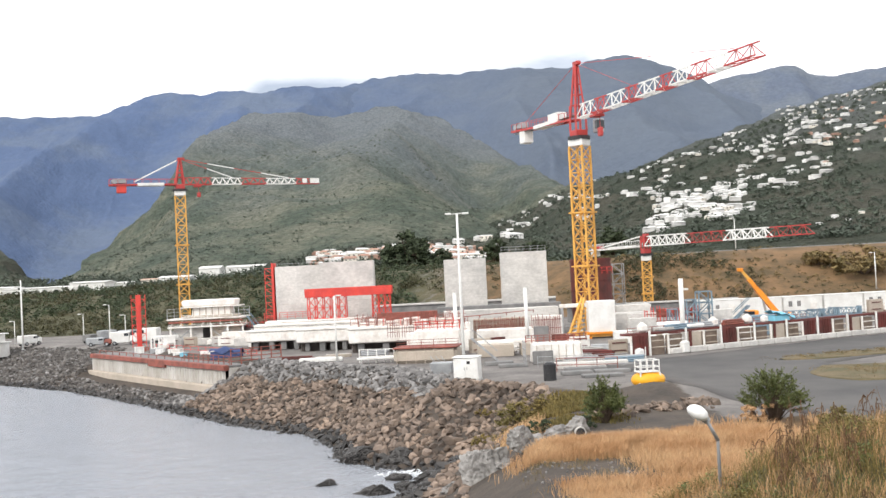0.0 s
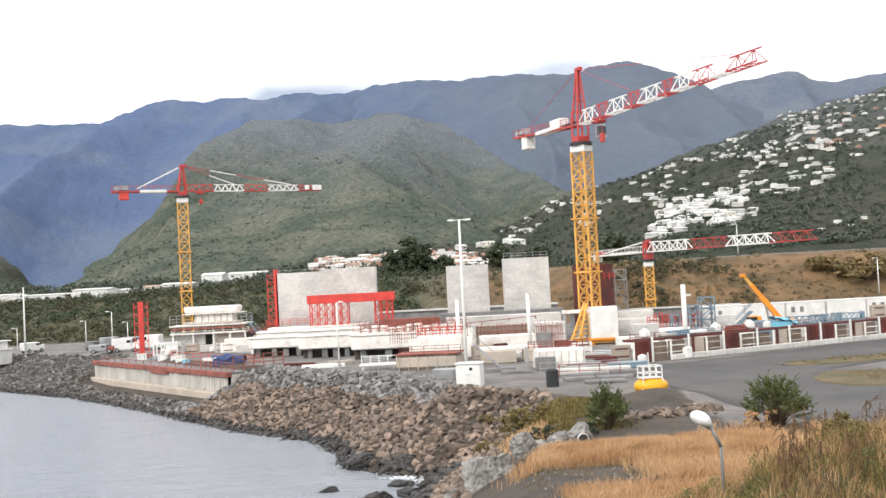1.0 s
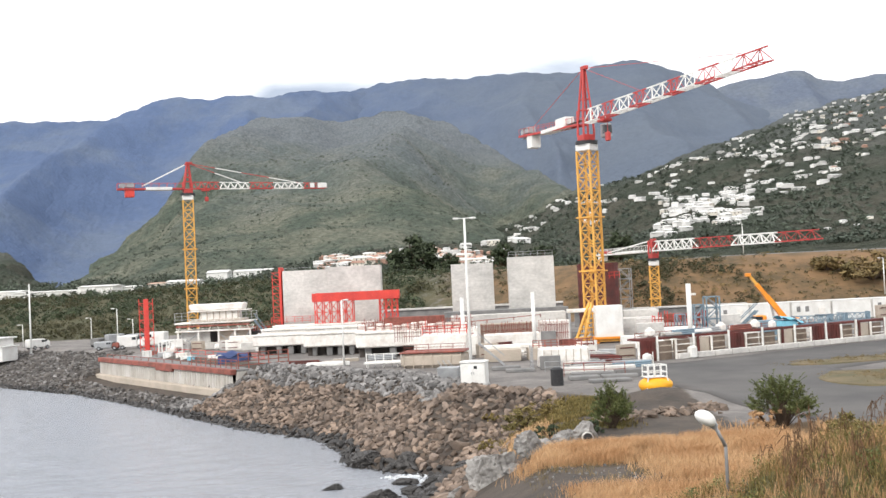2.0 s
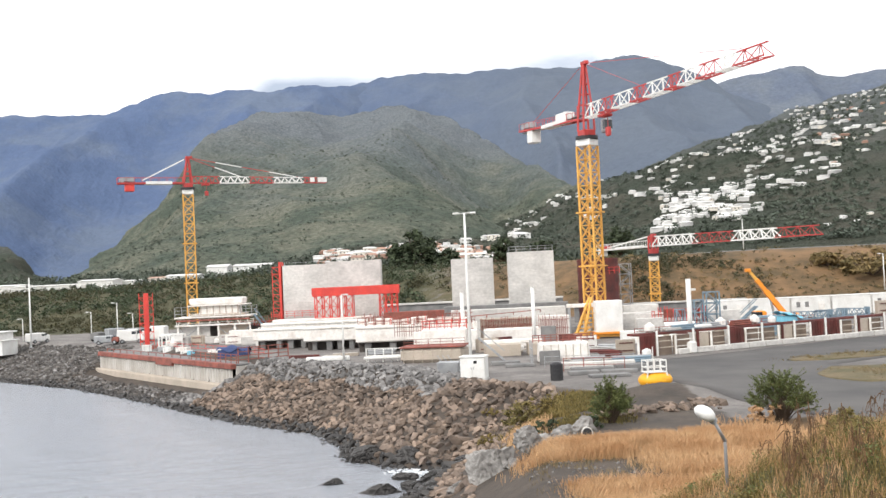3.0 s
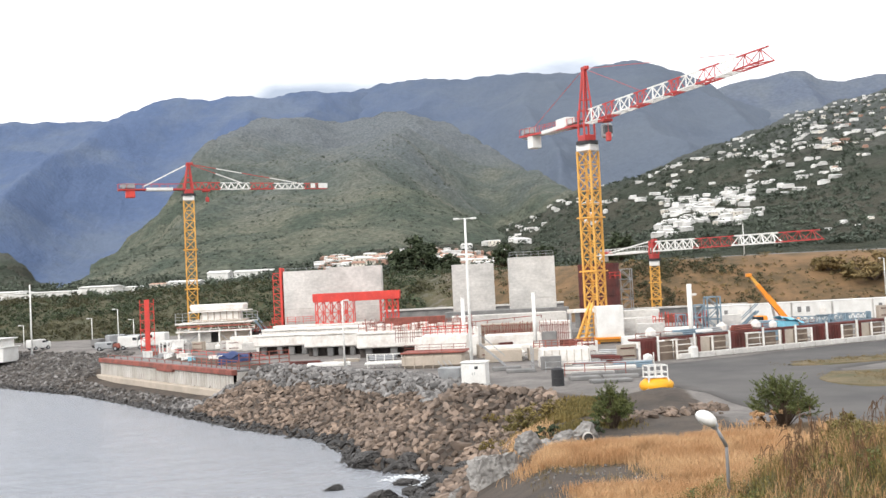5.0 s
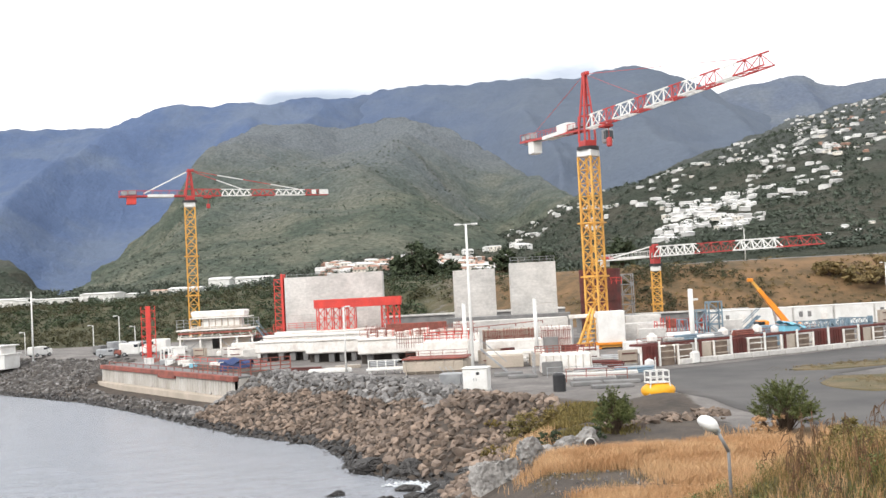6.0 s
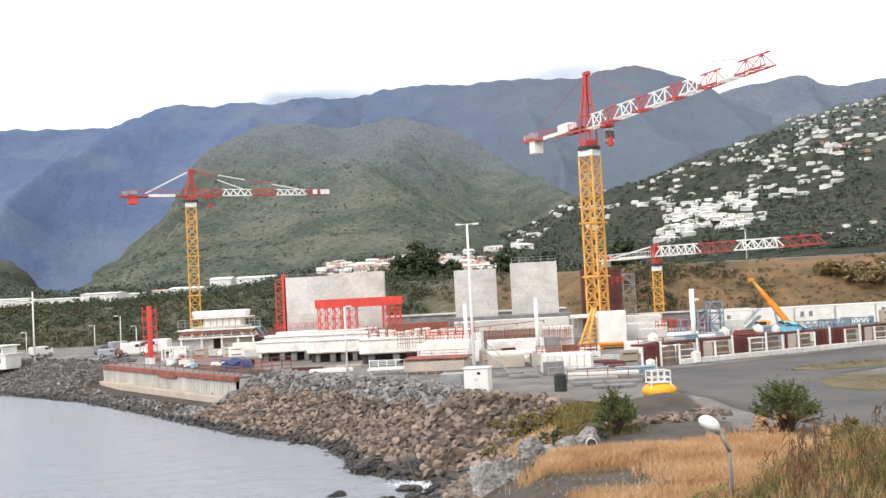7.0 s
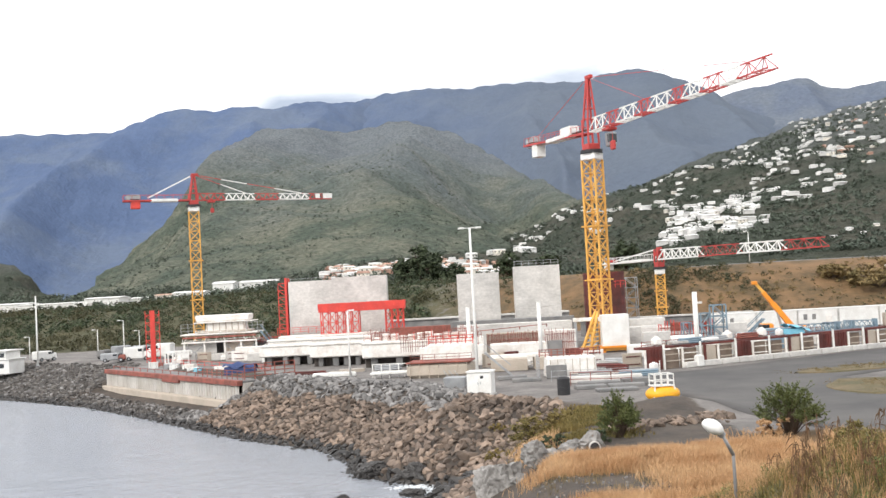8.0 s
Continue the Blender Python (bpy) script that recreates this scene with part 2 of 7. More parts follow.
def inland(x, y):
    """Metres from the shoreline, positive on land."""
    x, y = np.asarray(x, float), np.asarray(y, float)
    best = np.full(x.shape, 1e9)
    for (ax, ay), (bx, by) in zip(SHORE, SHORE[1:]):
        dx, dy = bx - ax, by - ay
        s = np.clip(((x - ax) * dx + (y - ay) * dy) / (dx * dx + dy * dy), 0, 1)
        best = np.minimum(best, np.hypot(x - ax - s * dx, y - ay - s * dy))
    ys = np.array([p[1] for p in SHORE][::-1], float)
    xs = np.array([p[0] for p in SHORE][::-1], float)
    return np.where(x > np.interp(y, ys, xs), best, -best)


def land(x, y):
    """Height of the ground."""
    x, y = np.asarray(x, float), np.asarray(y, float)
    d = inland(x, y)
    run = 9.5 + 7 * smooth01(140, 180, y)
    z = np.clip(d / run, -1, 1) * YARD
    z = np.where(d < 0, np.maximum(d * 0.4, -4), z)
    s, t = (x + 53.7) * 0.597 - (y - 161.2) * 0.802, (x + 53.7) * 0.802 + (y - 161.2) * 0.597
    low = smooth01(-1, 1, s) * smooth01(48.5, 46.5, s) * smooth01(0.6, 0.2, t)
    z = np.where(d > 0, z * (1 - low) + np.minimum(z, 0.26 * d) * low, z)
    side = smooth01(-40, 40, x)
    foot, top = 222 - 34 * side, 320 - 92 * side
    z = z + (11.2 + 0.4 * smooth01(25, 75, x) - 2.4 * smooth01(-55, -105, x)) * smooth01(0, 1, (y - foot) / (top - foot)) * smooth01(12, 40, d)
    z = z + np.clip(y - 330, 0, 5000) * 0.012 * smooth01(20, 60, d)
    z = np.maximum(z, np.where(d > -6, 12.4 - 0.30 * np.maximum(y, 0) - 0.12 * np.maximum(-x - 2, 0) ** 1.5, -4))
    z = z + 4.5 * np.exp(-((x - 12.8) / 8.2) ** 2 - ((y - 27.5) / 6.5) ** 2)
    z = z + 0.9 * np.exp(-((x - 15.0) / 3.0) ** 2 - ((y - 72) / 3.5) ** 2)
    return z


def cover(x, y):
    """Cover (0 to 1) of dry grass, green growth, dark soil with rock-gap shade."""
    d = inland(x, y)
    side = smooth01(-40, 40, x)
    foot = 222 - 34 * side
    bank = smooth01(0, 8, y - foot)
    fore = smooth01(80, 70, y) * smooth01(3, 8, d)
    dry = bank * side + fore * smooth01(62, 56, y) * smooth01(46, 50, y) + fore * smooth01(38, 33, y) + fore * smooth01(56, 48, y) * smooth01(8.5, 10.5, x)
    green = bank * (1 - side) + fore * smooth01(60, 66, y) * smooth01(12, 8, x) * 0.55 + fore * smooth01(36, 30, y) * 0.7
    # The last term darkens the ground along the shore, painting shade between rocks.
    soil = fore * smooth01(78, 72, y) * smooth01(18, 15, x) * (1 - 0.6 * smooth01(46, 50, y) * smooth01(58, 54, y)) * 0.9 * smooth01(36, 43, y) * (1 - smooth01(8.5, 10.5, x) * smooth01(56, 48, y)) + smooth01(13, 10, d) * 0.9
    return np.clip(dry, 0, 1), np.clip(green, 0, 1), np.clip(soil, 0, 1)


def spaced(fine_a, fine_b, step, far_a, far_b, growth=1.16):
    out = list(np.arange(fine_a, fine_b + step / 2, step))
    s, v = step, fine_b
    while v < far_b:
        s *= growth
        v += s
        out.append(min(v, far_b))
    s, v = step, fine_a
    while v > far_a:
        s *= growth
        v -= s
        out.insert(0, max(v, far_a))
    return np.array(out)


def sheet(name, xs, ys, height, material, covers=None):
    gx, gy = np.meshgrid(xs, ys)
    gz = height(gx, gy)
    nx, ny = len(xs), len(ys)
    me = bpy.data.meshes.new(name)
    i = np.arange(nx * ny).reshape(ny, nx)
    quads = np.stack([i[:-1, :-1], i[:-1, 1:], i[1:, 1:], i[1:, :-1]], -1).reshape(-1, 4)
    me.from_pydata(np.stack([gx, gy, gz], -1).reshape(-1, 3).tolist(), [], quads.tolist())
    me.polygons.foreach_set("use_smooth", [True] * len(me.polygons))
    if covers:
        c = covers(gx, gy)
        data = np.stack([*c, np.ones_like(c[0])], -1).astype(np.float32)
        me.color_attributes.new("cover", "FLOAT_COLOR", "POINT").data.foreach_set("color", data.ravel())
    me.materials.append(material)
    me.update()
    return new(name, me)


def ground_material():
    m = mat("yard_gravel", (0.225, 0.208, 0.195), (0.125, 0.116, 0.110), 0.95, scale=0.22, fine=2.5, bump=0.5, grain=(0.75, 1.2))
    t = m.node_tree
    b = t.nodes["Principled BSDF"]
    old = b.inputs["Base Color"].links[0].from_socket
    at = t.nodes.new("ShaderNodeAttribute")
    at.attribute_name = "cover"
    sp = t.nodes.new("ShaderNodeSeparateColor")
    t.links.new(at.outputs["Color"], sp.inputs[0])
    ge = t.nodes.new("ShaderNodeNewGeometry")
    for k, (c1, c2, sc) in enumerate((((0.195, 0.115, 0.056), (0.085, 0.060, 0.029), 0.16), ((0.050, 0.055, 0.025), (0.085, 0.074, 0.036), 0.15), ((0.088, 0.070, 0.056), (0.050, 0.042, 0.036), 0.5))):
        n = nd(t, "ShaderNodeTexNoise", Scale=sc, Detail=8.0, Roughness=0.7)
        t.links.new(ge.outputs["Position"], n.inputs["Vector"])
        col = t.nodes.new("ShaderNodeMix")
        col.data_type = "RGBA"
        col.inputs[6].default_value, col.inputs[7].default_value = rgb(c1), rgb(c2)
        cr = t.nodes.new("ShaderNodeMapRange")
        cr.inputs[1].default_value, cr.inputs[2].default_value = 0.38, 0.62
        t.links.new(n.outputs[0], cr.inputs[0])
        t.links.new(cr.outputs[0], col.inputs[0])
        e = nd(t, "ShaderNodeTexNoise", Scale=0.5, Detail=6.0, Roughness=0.7)
        t.links.new(ge.outputs["Position"], e.inputs["Vector"])
        a = t.nodes.new("ShaderNodeMath")
        a.operation = "ADD"
        t.links.new(sp.outputs[k], a.inputs[0])
        t.links.new(e.outputs[0], a.inputs[1])
        ar = t.nodes.new("ShaderNodeMapRange")
        ar.inputs[1].default_value, ar.inputs[2].default_value = 0.85, 1.05
        t.links.new(a.outputs[0], ar.inputs[0])
        mx = t.nodes.new("ShaderNodeMix")
        mx.data_type = "RGBA"
        t.links.new(ar.outputs[0], mx.inputs[0])
        t.links.new(old, mx.inputs[6])
        t.links.new(col.outputs[2], mx.inputs[7])
        old = mx.outputs[2]
    t.links.new(old, b.inputs["Base Color"])
    return m


ground = sheet("ground", spaced(-95, 95, 1.0, -4600, 4600), spaced(18, 260, 1.0, -4000, 4700), land, ground_material(), cover)
tagged(ground, "grey gravel yard with grassy banks behind and scrub in front", "ground", kind="structure")


GX, GY = [float(v) for v in np.arange(-400, 301, 2.0)], [float(v) for v in np.arange(10, 901, 2.0)]
GZ = land(*np.meshgrid(GX, GY)).tolist()
FX, FY = [float(v) for v in np.arange(-95, 96, 0.5)], [float(v) for v in np.arange(10, 201, 0.5)]
FZ = land(*np.meshgrid(FX, FY)).tolist()


def ground_at(x, y):
    """Height of the ground at one place, from a table."""
    gx, gy, gz, s = (FX, FY, FZ, 0.5) if -94 < x < 94 and 11 < y < 199 else (GX, GY, GZ, 2.0)
    a, b = (x - gx[0]) / s, (y - gy[0]) / s
    i, j = min(max(int(a), 0), len(gx) - 2), min(max(int(b), 0), len(gy) - 2)
    f, g = a - i, b - j
    return (gz[j][i] * (1 - f) + gz[j][i + 1] * f) * (1 - g) + (gz[j + 1][i] * (1 - f) + gz[j + 1][i + 1] * f) * g


# ---- sea ----
def swell(x, y):
    near = np.exp(-(np.hypot(x + 30, y - 90) / 160) ** 2)
    return near * (0.02 * np.sin(0.9 * x + 0.5 * y + 2 * np.sin(0.13 * x - 0.2 * y)) + 0.015 * np.sin(1.7 * y - 0.6 * x + 3 * np.sin(0.11 * y + 0.07 * x)))


def water_material():
    m = bpy.data.materials.new("grey_sea_water")
    m.use_nodes = True
    t = m.node_tree
    b = t.nodes["Principled BSDF"]
    b.inputs["Base Color"].default_value = (0.30, 0.32, 0.355, 1)
    b.inputs["Roughness"].default_value = 0.15
    b.inputs["IOR"].default_value = 1.33
    co = t.nodes.new("ShaderNodeTexCoord").outputs["Object"]
    n1 = nd(t, "ShaderNodeTexNoise", Scale=2.2, Detail=5.0, Roughness=0.7)
    n2 = nd(t, "ShaderNodeTexNoise", Scale=0.25, Detail=3.0)
    for n in (n1, n2):
        t.links.new(co, n.inputs["Vector"])
    ad = t.nodes.new("ShaderNodeMath")
    ad.operation = "ADD"
    t.links.new(n1.outputs[0], ad.inputs[0])
    t.links.new(n2.outputs[0], ad.inputs[1])
    bp = nd(t, "ShaderNodeBump", Strength=0.7, Distance=0.25)
    t.links.new(ad.outputs[0], bp.inputs["Height"])
    t.links.new(bp.outputs[0], b.inputs["Normal"])
    return m


water = sheet("water", spaced(-90, 5, 0.8, -4600, 300, 1.2), spaced(55, 190, 0.8, -4600, 4700, 1.2), swell, water_material())
tagged(water, "calm grey sea with small ripples along the shore", "sea", kind="structure")


# ---- mountains ----
def hill_material(name, green, brown, scale, relief=1.0, grain=(0.82, 1.2)):
    m = mat(name, green, brown, 0.95, scale=scale, fine=scale * 14, bump=0.0, low=0.42, high=0.62, spec=0.1, grain=grain)
    t = m.node_tree
    b = t.nodes["Principled BSDF"]
    ge = t.nodes.new("ShaderNodeNewGeometry")
    vo = nd(t, "ShaderNodeTexVoronoi", Scale=scale * 22)
    no = nd(t, "ShaderNodeTexNoise", Scale=scale * 5, Detail=9.0, Roughness=0.75)
    t.links.new(ge.outputs["Position"], vo.inputs["Vector"])
    t.links.new(ge.outputs["Position"], no.inputs["Vector"])
    b1 = nd(t, "ShaderNodeBump", Strength=0.7 * relief, Distance=0.2 / scale)
    b2 = nd(t, "ShaderNodeBump", Strength=0.7 * relief, Distance=0.025 / scale)
    t.links.new(no.outputs[0], b1.inputs["Height"])
    t.links.new(vo.outputs["Distance"], b2.inputs["Height"])
    t.links.new(b1.outputs[0], b2.inputs["Normal"])
    t.links.new(b2.outputs[0], b.inputs["Normal"])
    return m


def spline(pts, n):
    """n points evenly along the parameter of a smooth line through pts."""
    pts = [Vector(p) for p in pts]
    out = []
    for i in range(n):
        s = i / (n - 1) * (len(pts) - 1)
        k = min(int(s), len(pts) - 2)
        f = s - k
        p0, p1, p2, p3 = pts[max(k - 1, 0)], pts[k], pts[k + 1], pts[min(k + 2, len(pts) - 1)]
        out.append(0.5 * ((2 * p1) + (p2 - p0) * f + (2 * p0 - 5 * p1 + 4 * p2 - p3) * f * f + (3 * p1 - p0 - 3 * p2 + p3) * f ** 3))
    return out


class Slope:
    """A mountain side between a crest line and a foot line, with gullies and spurs; the back falls away behind the crest."""

    def __init__(self, crest, foot, bulge, gully, wave, rough, n=220, rows=70):
        self.crest, self.foot = spline(crest, n), spline(foot, n)
        self.bulge, self.gully, self.wave, self.rough, self.n, self.rows = bulge, gully, wave, rough, n, rows

    def at(self, u, v):
        """u along the crest, v from the foot (0) up to the crest (1), past 1 down the back."""
        s = max(0.0, min(1.0, u)) * (self.n - 1)
        k = min(int(s), self.n - 2)
        c = self.crest[k].lerp(self.crest[k + 1], s - k)
        f = self.foot[k].lerp(self.foot[k + 1], s - k)
        if v > 1:
            p = c + Vector((0, (v - 1) * 600, -(v - 1) * 420))
        else:
            p = f.lerp(c, v)
            p.z = f.z + (c.z - f.z) * (v ** self.bulge)
        fade = 4 * v * (1 - v) if v < 1 else 0
        w = noise.noise(Vector((p.x / self.wave + 0.35 * noise.noise(p / (self.wave * 1.7)), v * 0.9, 3.1)))
        ridge = 1 - 2 * abs(w)
        p.z += self.gully * fade * (ridge - 0.4)
        p.z += self.rough * (0.4 + 0.6 * min(1, v * 2)) * noise.fractal(p / (self.wave * 0.5), 0.9, 2.1, 6)
        return p

    def build(self, name, material, label):
        kit = Kit()
        vs = [0.0] + [(j + 1) / self.rows for j in range(self.rows)] + [1.15, 1.6, 2.2]
        kit.v = [tuple(self.at(i / (self.n - 1), v)) for v in vs for i in range(self.n)]
        kit.f = [(j * self.n + i, j * self.n + i + 1, (j + 1) * self.n + i + 1, (j + 1) * self.n + i) for j in range(len(vs) - 1) for i in range(self.n - 1)]
        ob = part(name, kit, material, smooth=True)
        return tagged(ob, label, "mountain", kind="structure")


# Distance haze is put into this base colour, paler and bluer than forest.
HAZED_FOREST_FAR = hill_material("hazed_far_forest", (0.092, 0.130, 0.222), (0.124, 0.158, 0.226), 0.004, 0.4, (0.9, 1.1))


def haze_across(m, x0, x1, c1, c2):
    """Blends one painted haze tint into another from x0 to x1 along the range."""
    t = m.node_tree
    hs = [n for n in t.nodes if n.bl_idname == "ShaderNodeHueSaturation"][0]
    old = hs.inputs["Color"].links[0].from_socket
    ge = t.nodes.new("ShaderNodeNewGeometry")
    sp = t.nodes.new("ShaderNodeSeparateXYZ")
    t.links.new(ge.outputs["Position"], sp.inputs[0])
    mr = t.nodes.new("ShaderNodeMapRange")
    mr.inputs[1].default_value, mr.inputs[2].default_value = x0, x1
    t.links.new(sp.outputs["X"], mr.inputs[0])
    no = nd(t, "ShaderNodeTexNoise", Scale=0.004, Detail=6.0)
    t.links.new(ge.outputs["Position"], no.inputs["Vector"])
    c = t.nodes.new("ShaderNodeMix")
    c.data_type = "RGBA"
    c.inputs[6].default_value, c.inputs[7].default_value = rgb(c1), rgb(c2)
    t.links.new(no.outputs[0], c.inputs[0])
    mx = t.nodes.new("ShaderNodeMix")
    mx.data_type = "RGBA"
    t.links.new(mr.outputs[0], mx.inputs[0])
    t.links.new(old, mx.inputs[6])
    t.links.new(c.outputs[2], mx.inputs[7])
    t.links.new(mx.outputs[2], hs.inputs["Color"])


haze_across(HAZED_FOREST_FAR, -650, 450, (0.096, 0.120, 0.166), (0.126, 0.148, 0.180))
# The back ridge also has haze blue mixed into its colour.
HAZED_FOREST_HIGH = hill_material("hazed_high_forest", (0.120, 0.145, 0.195), (0.150, 0.172, 0.205), 0.004, 0.6)
FOREST_MID = hill_material("hill_scrub", (0.090, 0.112, 0.088), (0.172, 0.178, 0.138), 0.013, 1.0, (0.5, 1.45))
FOREST_NEAR = hill_material("town_slope_scrub", (0.056, 0.067, 0.050), (0.092, 0.090, 0.070), 0.012, 1.0, (0.6, 1.35))


def haze_by_height(m, z0, z1, c1, c2, wave=0.003):
    """Tints the slope grey-blue with height as painted haze, in uneven tongues and patches."""
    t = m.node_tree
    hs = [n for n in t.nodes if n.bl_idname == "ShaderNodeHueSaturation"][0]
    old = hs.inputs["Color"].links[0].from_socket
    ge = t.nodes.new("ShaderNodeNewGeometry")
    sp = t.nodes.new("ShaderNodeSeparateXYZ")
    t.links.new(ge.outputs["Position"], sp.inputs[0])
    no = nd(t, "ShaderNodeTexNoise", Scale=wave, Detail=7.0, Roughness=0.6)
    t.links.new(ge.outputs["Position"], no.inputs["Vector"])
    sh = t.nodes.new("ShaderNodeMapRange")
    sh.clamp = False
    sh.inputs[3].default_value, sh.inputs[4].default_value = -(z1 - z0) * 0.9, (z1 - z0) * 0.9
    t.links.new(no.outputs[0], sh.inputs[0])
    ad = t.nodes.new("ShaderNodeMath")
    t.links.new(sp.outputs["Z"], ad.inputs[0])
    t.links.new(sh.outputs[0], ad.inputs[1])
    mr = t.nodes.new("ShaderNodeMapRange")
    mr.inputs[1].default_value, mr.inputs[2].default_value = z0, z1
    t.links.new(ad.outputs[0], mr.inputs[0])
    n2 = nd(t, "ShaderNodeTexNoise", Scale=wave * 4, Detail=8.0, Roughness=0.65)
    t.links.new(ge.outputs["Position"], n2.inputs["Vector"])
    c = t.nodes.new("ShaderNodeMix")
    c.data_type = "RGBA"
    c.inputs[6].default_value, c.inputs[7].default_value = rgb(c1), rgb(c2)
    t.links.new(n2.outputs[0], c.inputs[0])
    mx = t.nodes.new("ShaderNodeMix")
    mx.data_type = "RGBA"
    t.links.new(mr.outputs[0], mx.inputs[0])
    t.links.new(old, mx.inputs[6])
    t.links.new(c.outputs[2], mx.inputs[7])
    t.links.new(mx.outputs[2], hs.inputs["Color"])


# Upper slopes are painted towards the far range's haze colour.
haze_by_height(FOREST_MID, 90, 330, (0.140, 0.162, 0.186), (0.186, 0.202, 0.208))
haze_by_height(FOREST_NEAR, 70, 270, (0.092, 0.108, 0.110), (0.138, 0.146, 0.140))

HILLS = {}
HILLS["left"] = Slope([(-2900, 3300, 480), (-1606, 3800, 672), (-1280, 3900, 692), (-1060, 3950, 757), (-611, 4000, 775), (-440, 4100, 792), (0, 4300, 800)],
                      [(-2600, 1900, 10), (-1300, 2300, 20), (-1000, 2600, 30), (-850, 2700, 30), (-500, 2800, 40), (-200, 2900, 60), (0, 3000, 80)], 1.25, 130, 420, 26)
HILLS["right"] = Slope([(-700, 4300, 690), (-430, 4250, 785), (-250, 4200, 822), (0, 4200, 832), (330, 4200, 835), (560, 4200, 828), (740, 4200, 872), (900, 4200, 865), (1100, 4250, 790), (1400, 4300, 640), (1700, 4300, 560)],
                       [(-500, 2700, 30), (-330, 2700, 40), (-150, 2700, 40), (0, 2600, 40), (200, 2400, 60), (350, 2300, 70), (480, 2300, 80), (600, 2300, 90), (760, 2400, 120), (1000, 2500, 140), (1300, 2600, 160)], 1.2, 130, 430, 26)
HILLS["back"] = Slope([(900, 4600, 660), (1250, 4600, 810), (1480, 4600, 850), (1640, 4600, 872), (1760, 4600, 825), (2000, 4600, 850), (2500, 4600, 920)],
                      [(700, 3300, 100), (1000, 3300, 150), (1200, 3300, 180), (1300, 3300, 200), (1400, 3300, 200), (1600, 3300, 200), (2000, 3300, 200)], 1.2, 60, 400, 16)
HILLS["middle"] = Slope([(-560, 1700, 40), (-510, 2000, 165), (-500, 2300, 330), (-450, 2500, 405), (-300, 2700, 455), (-60, 2800, 468), (60, 2600, 395), (140, 2300, 290), (200, 2000, 195), (240, 1700, 100)],
                        [(-330, 900, 20), (-280, 880, 20), (-230, 860, 20), (-180, 840, 20), (-130, 820, 20), (-70, 800, 20), (-10, 800, 20), (50, 800, 20), (100, 800, 22), (130, 820, 25)], 1.15, 80, 300, 26)
HILLS["knoll"] = Slope([(-170, 600, 16), (-120, 580, 18), (-60, 560, 30), (0, 545, 33), (60, 530, 30), (120, 540, 24)],
                       [(-110, 370, 16), (-75, 360, 16), (-40, 355, 16), (0, 350, 16), (30, 345, 16), (60, 340, 16)], 1.0, 5, 60, 2)
HILLS["spur"] = Slope([(-1500, 2000, 170), (-1050, 2000, 150), (-880, 2000, 112), (-800, 1950, 92), (-700, 1800, 40), (-640, 1700, 20)],
                      [(-1100, 1300, 15), (-700, 1300, 15), (-600, 1300, 15), (-560, 1300, 15), (-520, 1300, 15), (-480, 1300, 15)], 1.1, 25, 200, 10)
HILLS["town"] = Slope([(60, 1300, 72), (200, 1500, 118), (391, 1650, 190), (600, 1950, 270), (760, 2150, 330), (1020, 2400, 405), (1500, 2700, 560)],
                      [(10, 420, 16), (40, 400, 16), (80, 380, 16), (110, 360, 16), (135, 340, 16), (160, 330, 16), (260, 300, 16)], 1.05, 26, 170, 9)
HILLS["left"].build("mountain_left", HAZED_FOREST_FAR, "steep forested mountain range under low cloud")
HILLS["right"].build("mountain_right", HAZED_FOREST_FAR, "high forested mountain range behind the bay")
HILLS["back"].build("mountain_back", HAZED_FOREST_HIGH, "distant hazy mountain ridge")
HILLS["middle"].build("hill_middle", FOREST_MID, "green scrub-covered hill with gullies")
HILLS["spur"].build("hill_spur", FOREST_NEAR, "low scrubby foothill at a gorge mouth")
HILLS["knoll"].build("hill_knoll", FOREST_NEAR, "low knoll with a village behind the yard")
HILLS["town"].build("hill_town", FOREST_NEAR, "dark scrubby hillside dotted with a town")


# ---- cranes ----
def lattice(kit, w, z0, z1, n, chord, brace, cross=True):
    """A square mast of width w with X-braced faces."""
    h = w / 2
    c = [(h, h), (-h, h), (-h, -h), (h, -h)]
    for x, y in c:
        kit.bar((x, y, z0), (x, y, z1), chord)
    for k in range(n):
        a, b = z0 + (z1 - z0) * k / n, z0 + (z1 - z0) * (k + 1) / n
        for i in range(4):
            p, q = c[i], c[(i + 1) % 4]
            kit.bar((*p, a), (*q, a), brace)
            kit.bar((*p, a), (*q, b), brace)
            if cross:
                kit.bar((*q, a), (*p, b), brace)


def truss(kit, x0, x1, w, h0, h1, n, chord, brace, z=0.0):
    """A jib section along x: two bottom chords, one top chord, zigzag webs."""
    hh = lambda s: h0 + (h1 - h0) * s
    for y in (-w / 2, w / 2):
        kit.bar((x0, y, z), (x1, y, z), chord)
    kit.bar((x0, 0, z + hh(0)), (x1, 0, z + hh(1)), chord)
    for k in range(n):
        a, b, m = k / n, (k + 1) / n, (k + 0.5) / n
        xa, xb, xm = (x0 + (x1 - x0) * s for s in (a, b, m))
        for y in (-w / 2, w / 2):
            kit.bar((xa, y, z), (xm, 0, z + hh(m)), brace)
            kit.bar((xm, 0, z + hh(m)), (xb, y, z), brace)
        kit.bar((xa, -w / 2, z), (xa, w / 2, z), brace)
        kit.bar((xa, -w / 2, z), (xb, w / 2, z), brace)


def dashed(thing_, a, b, cuts, w):
    """A tie from a to b in red and white lengths."""
    a, b = Vector(a), Vector(b)
    for s0, s1, white in cuts:
        part("tie_bar", Kit().bar(a.lerp(b, s0), a.lerp(b, s1), w * (1.5 if white else 1)), WHITE if white else RED, thing_)


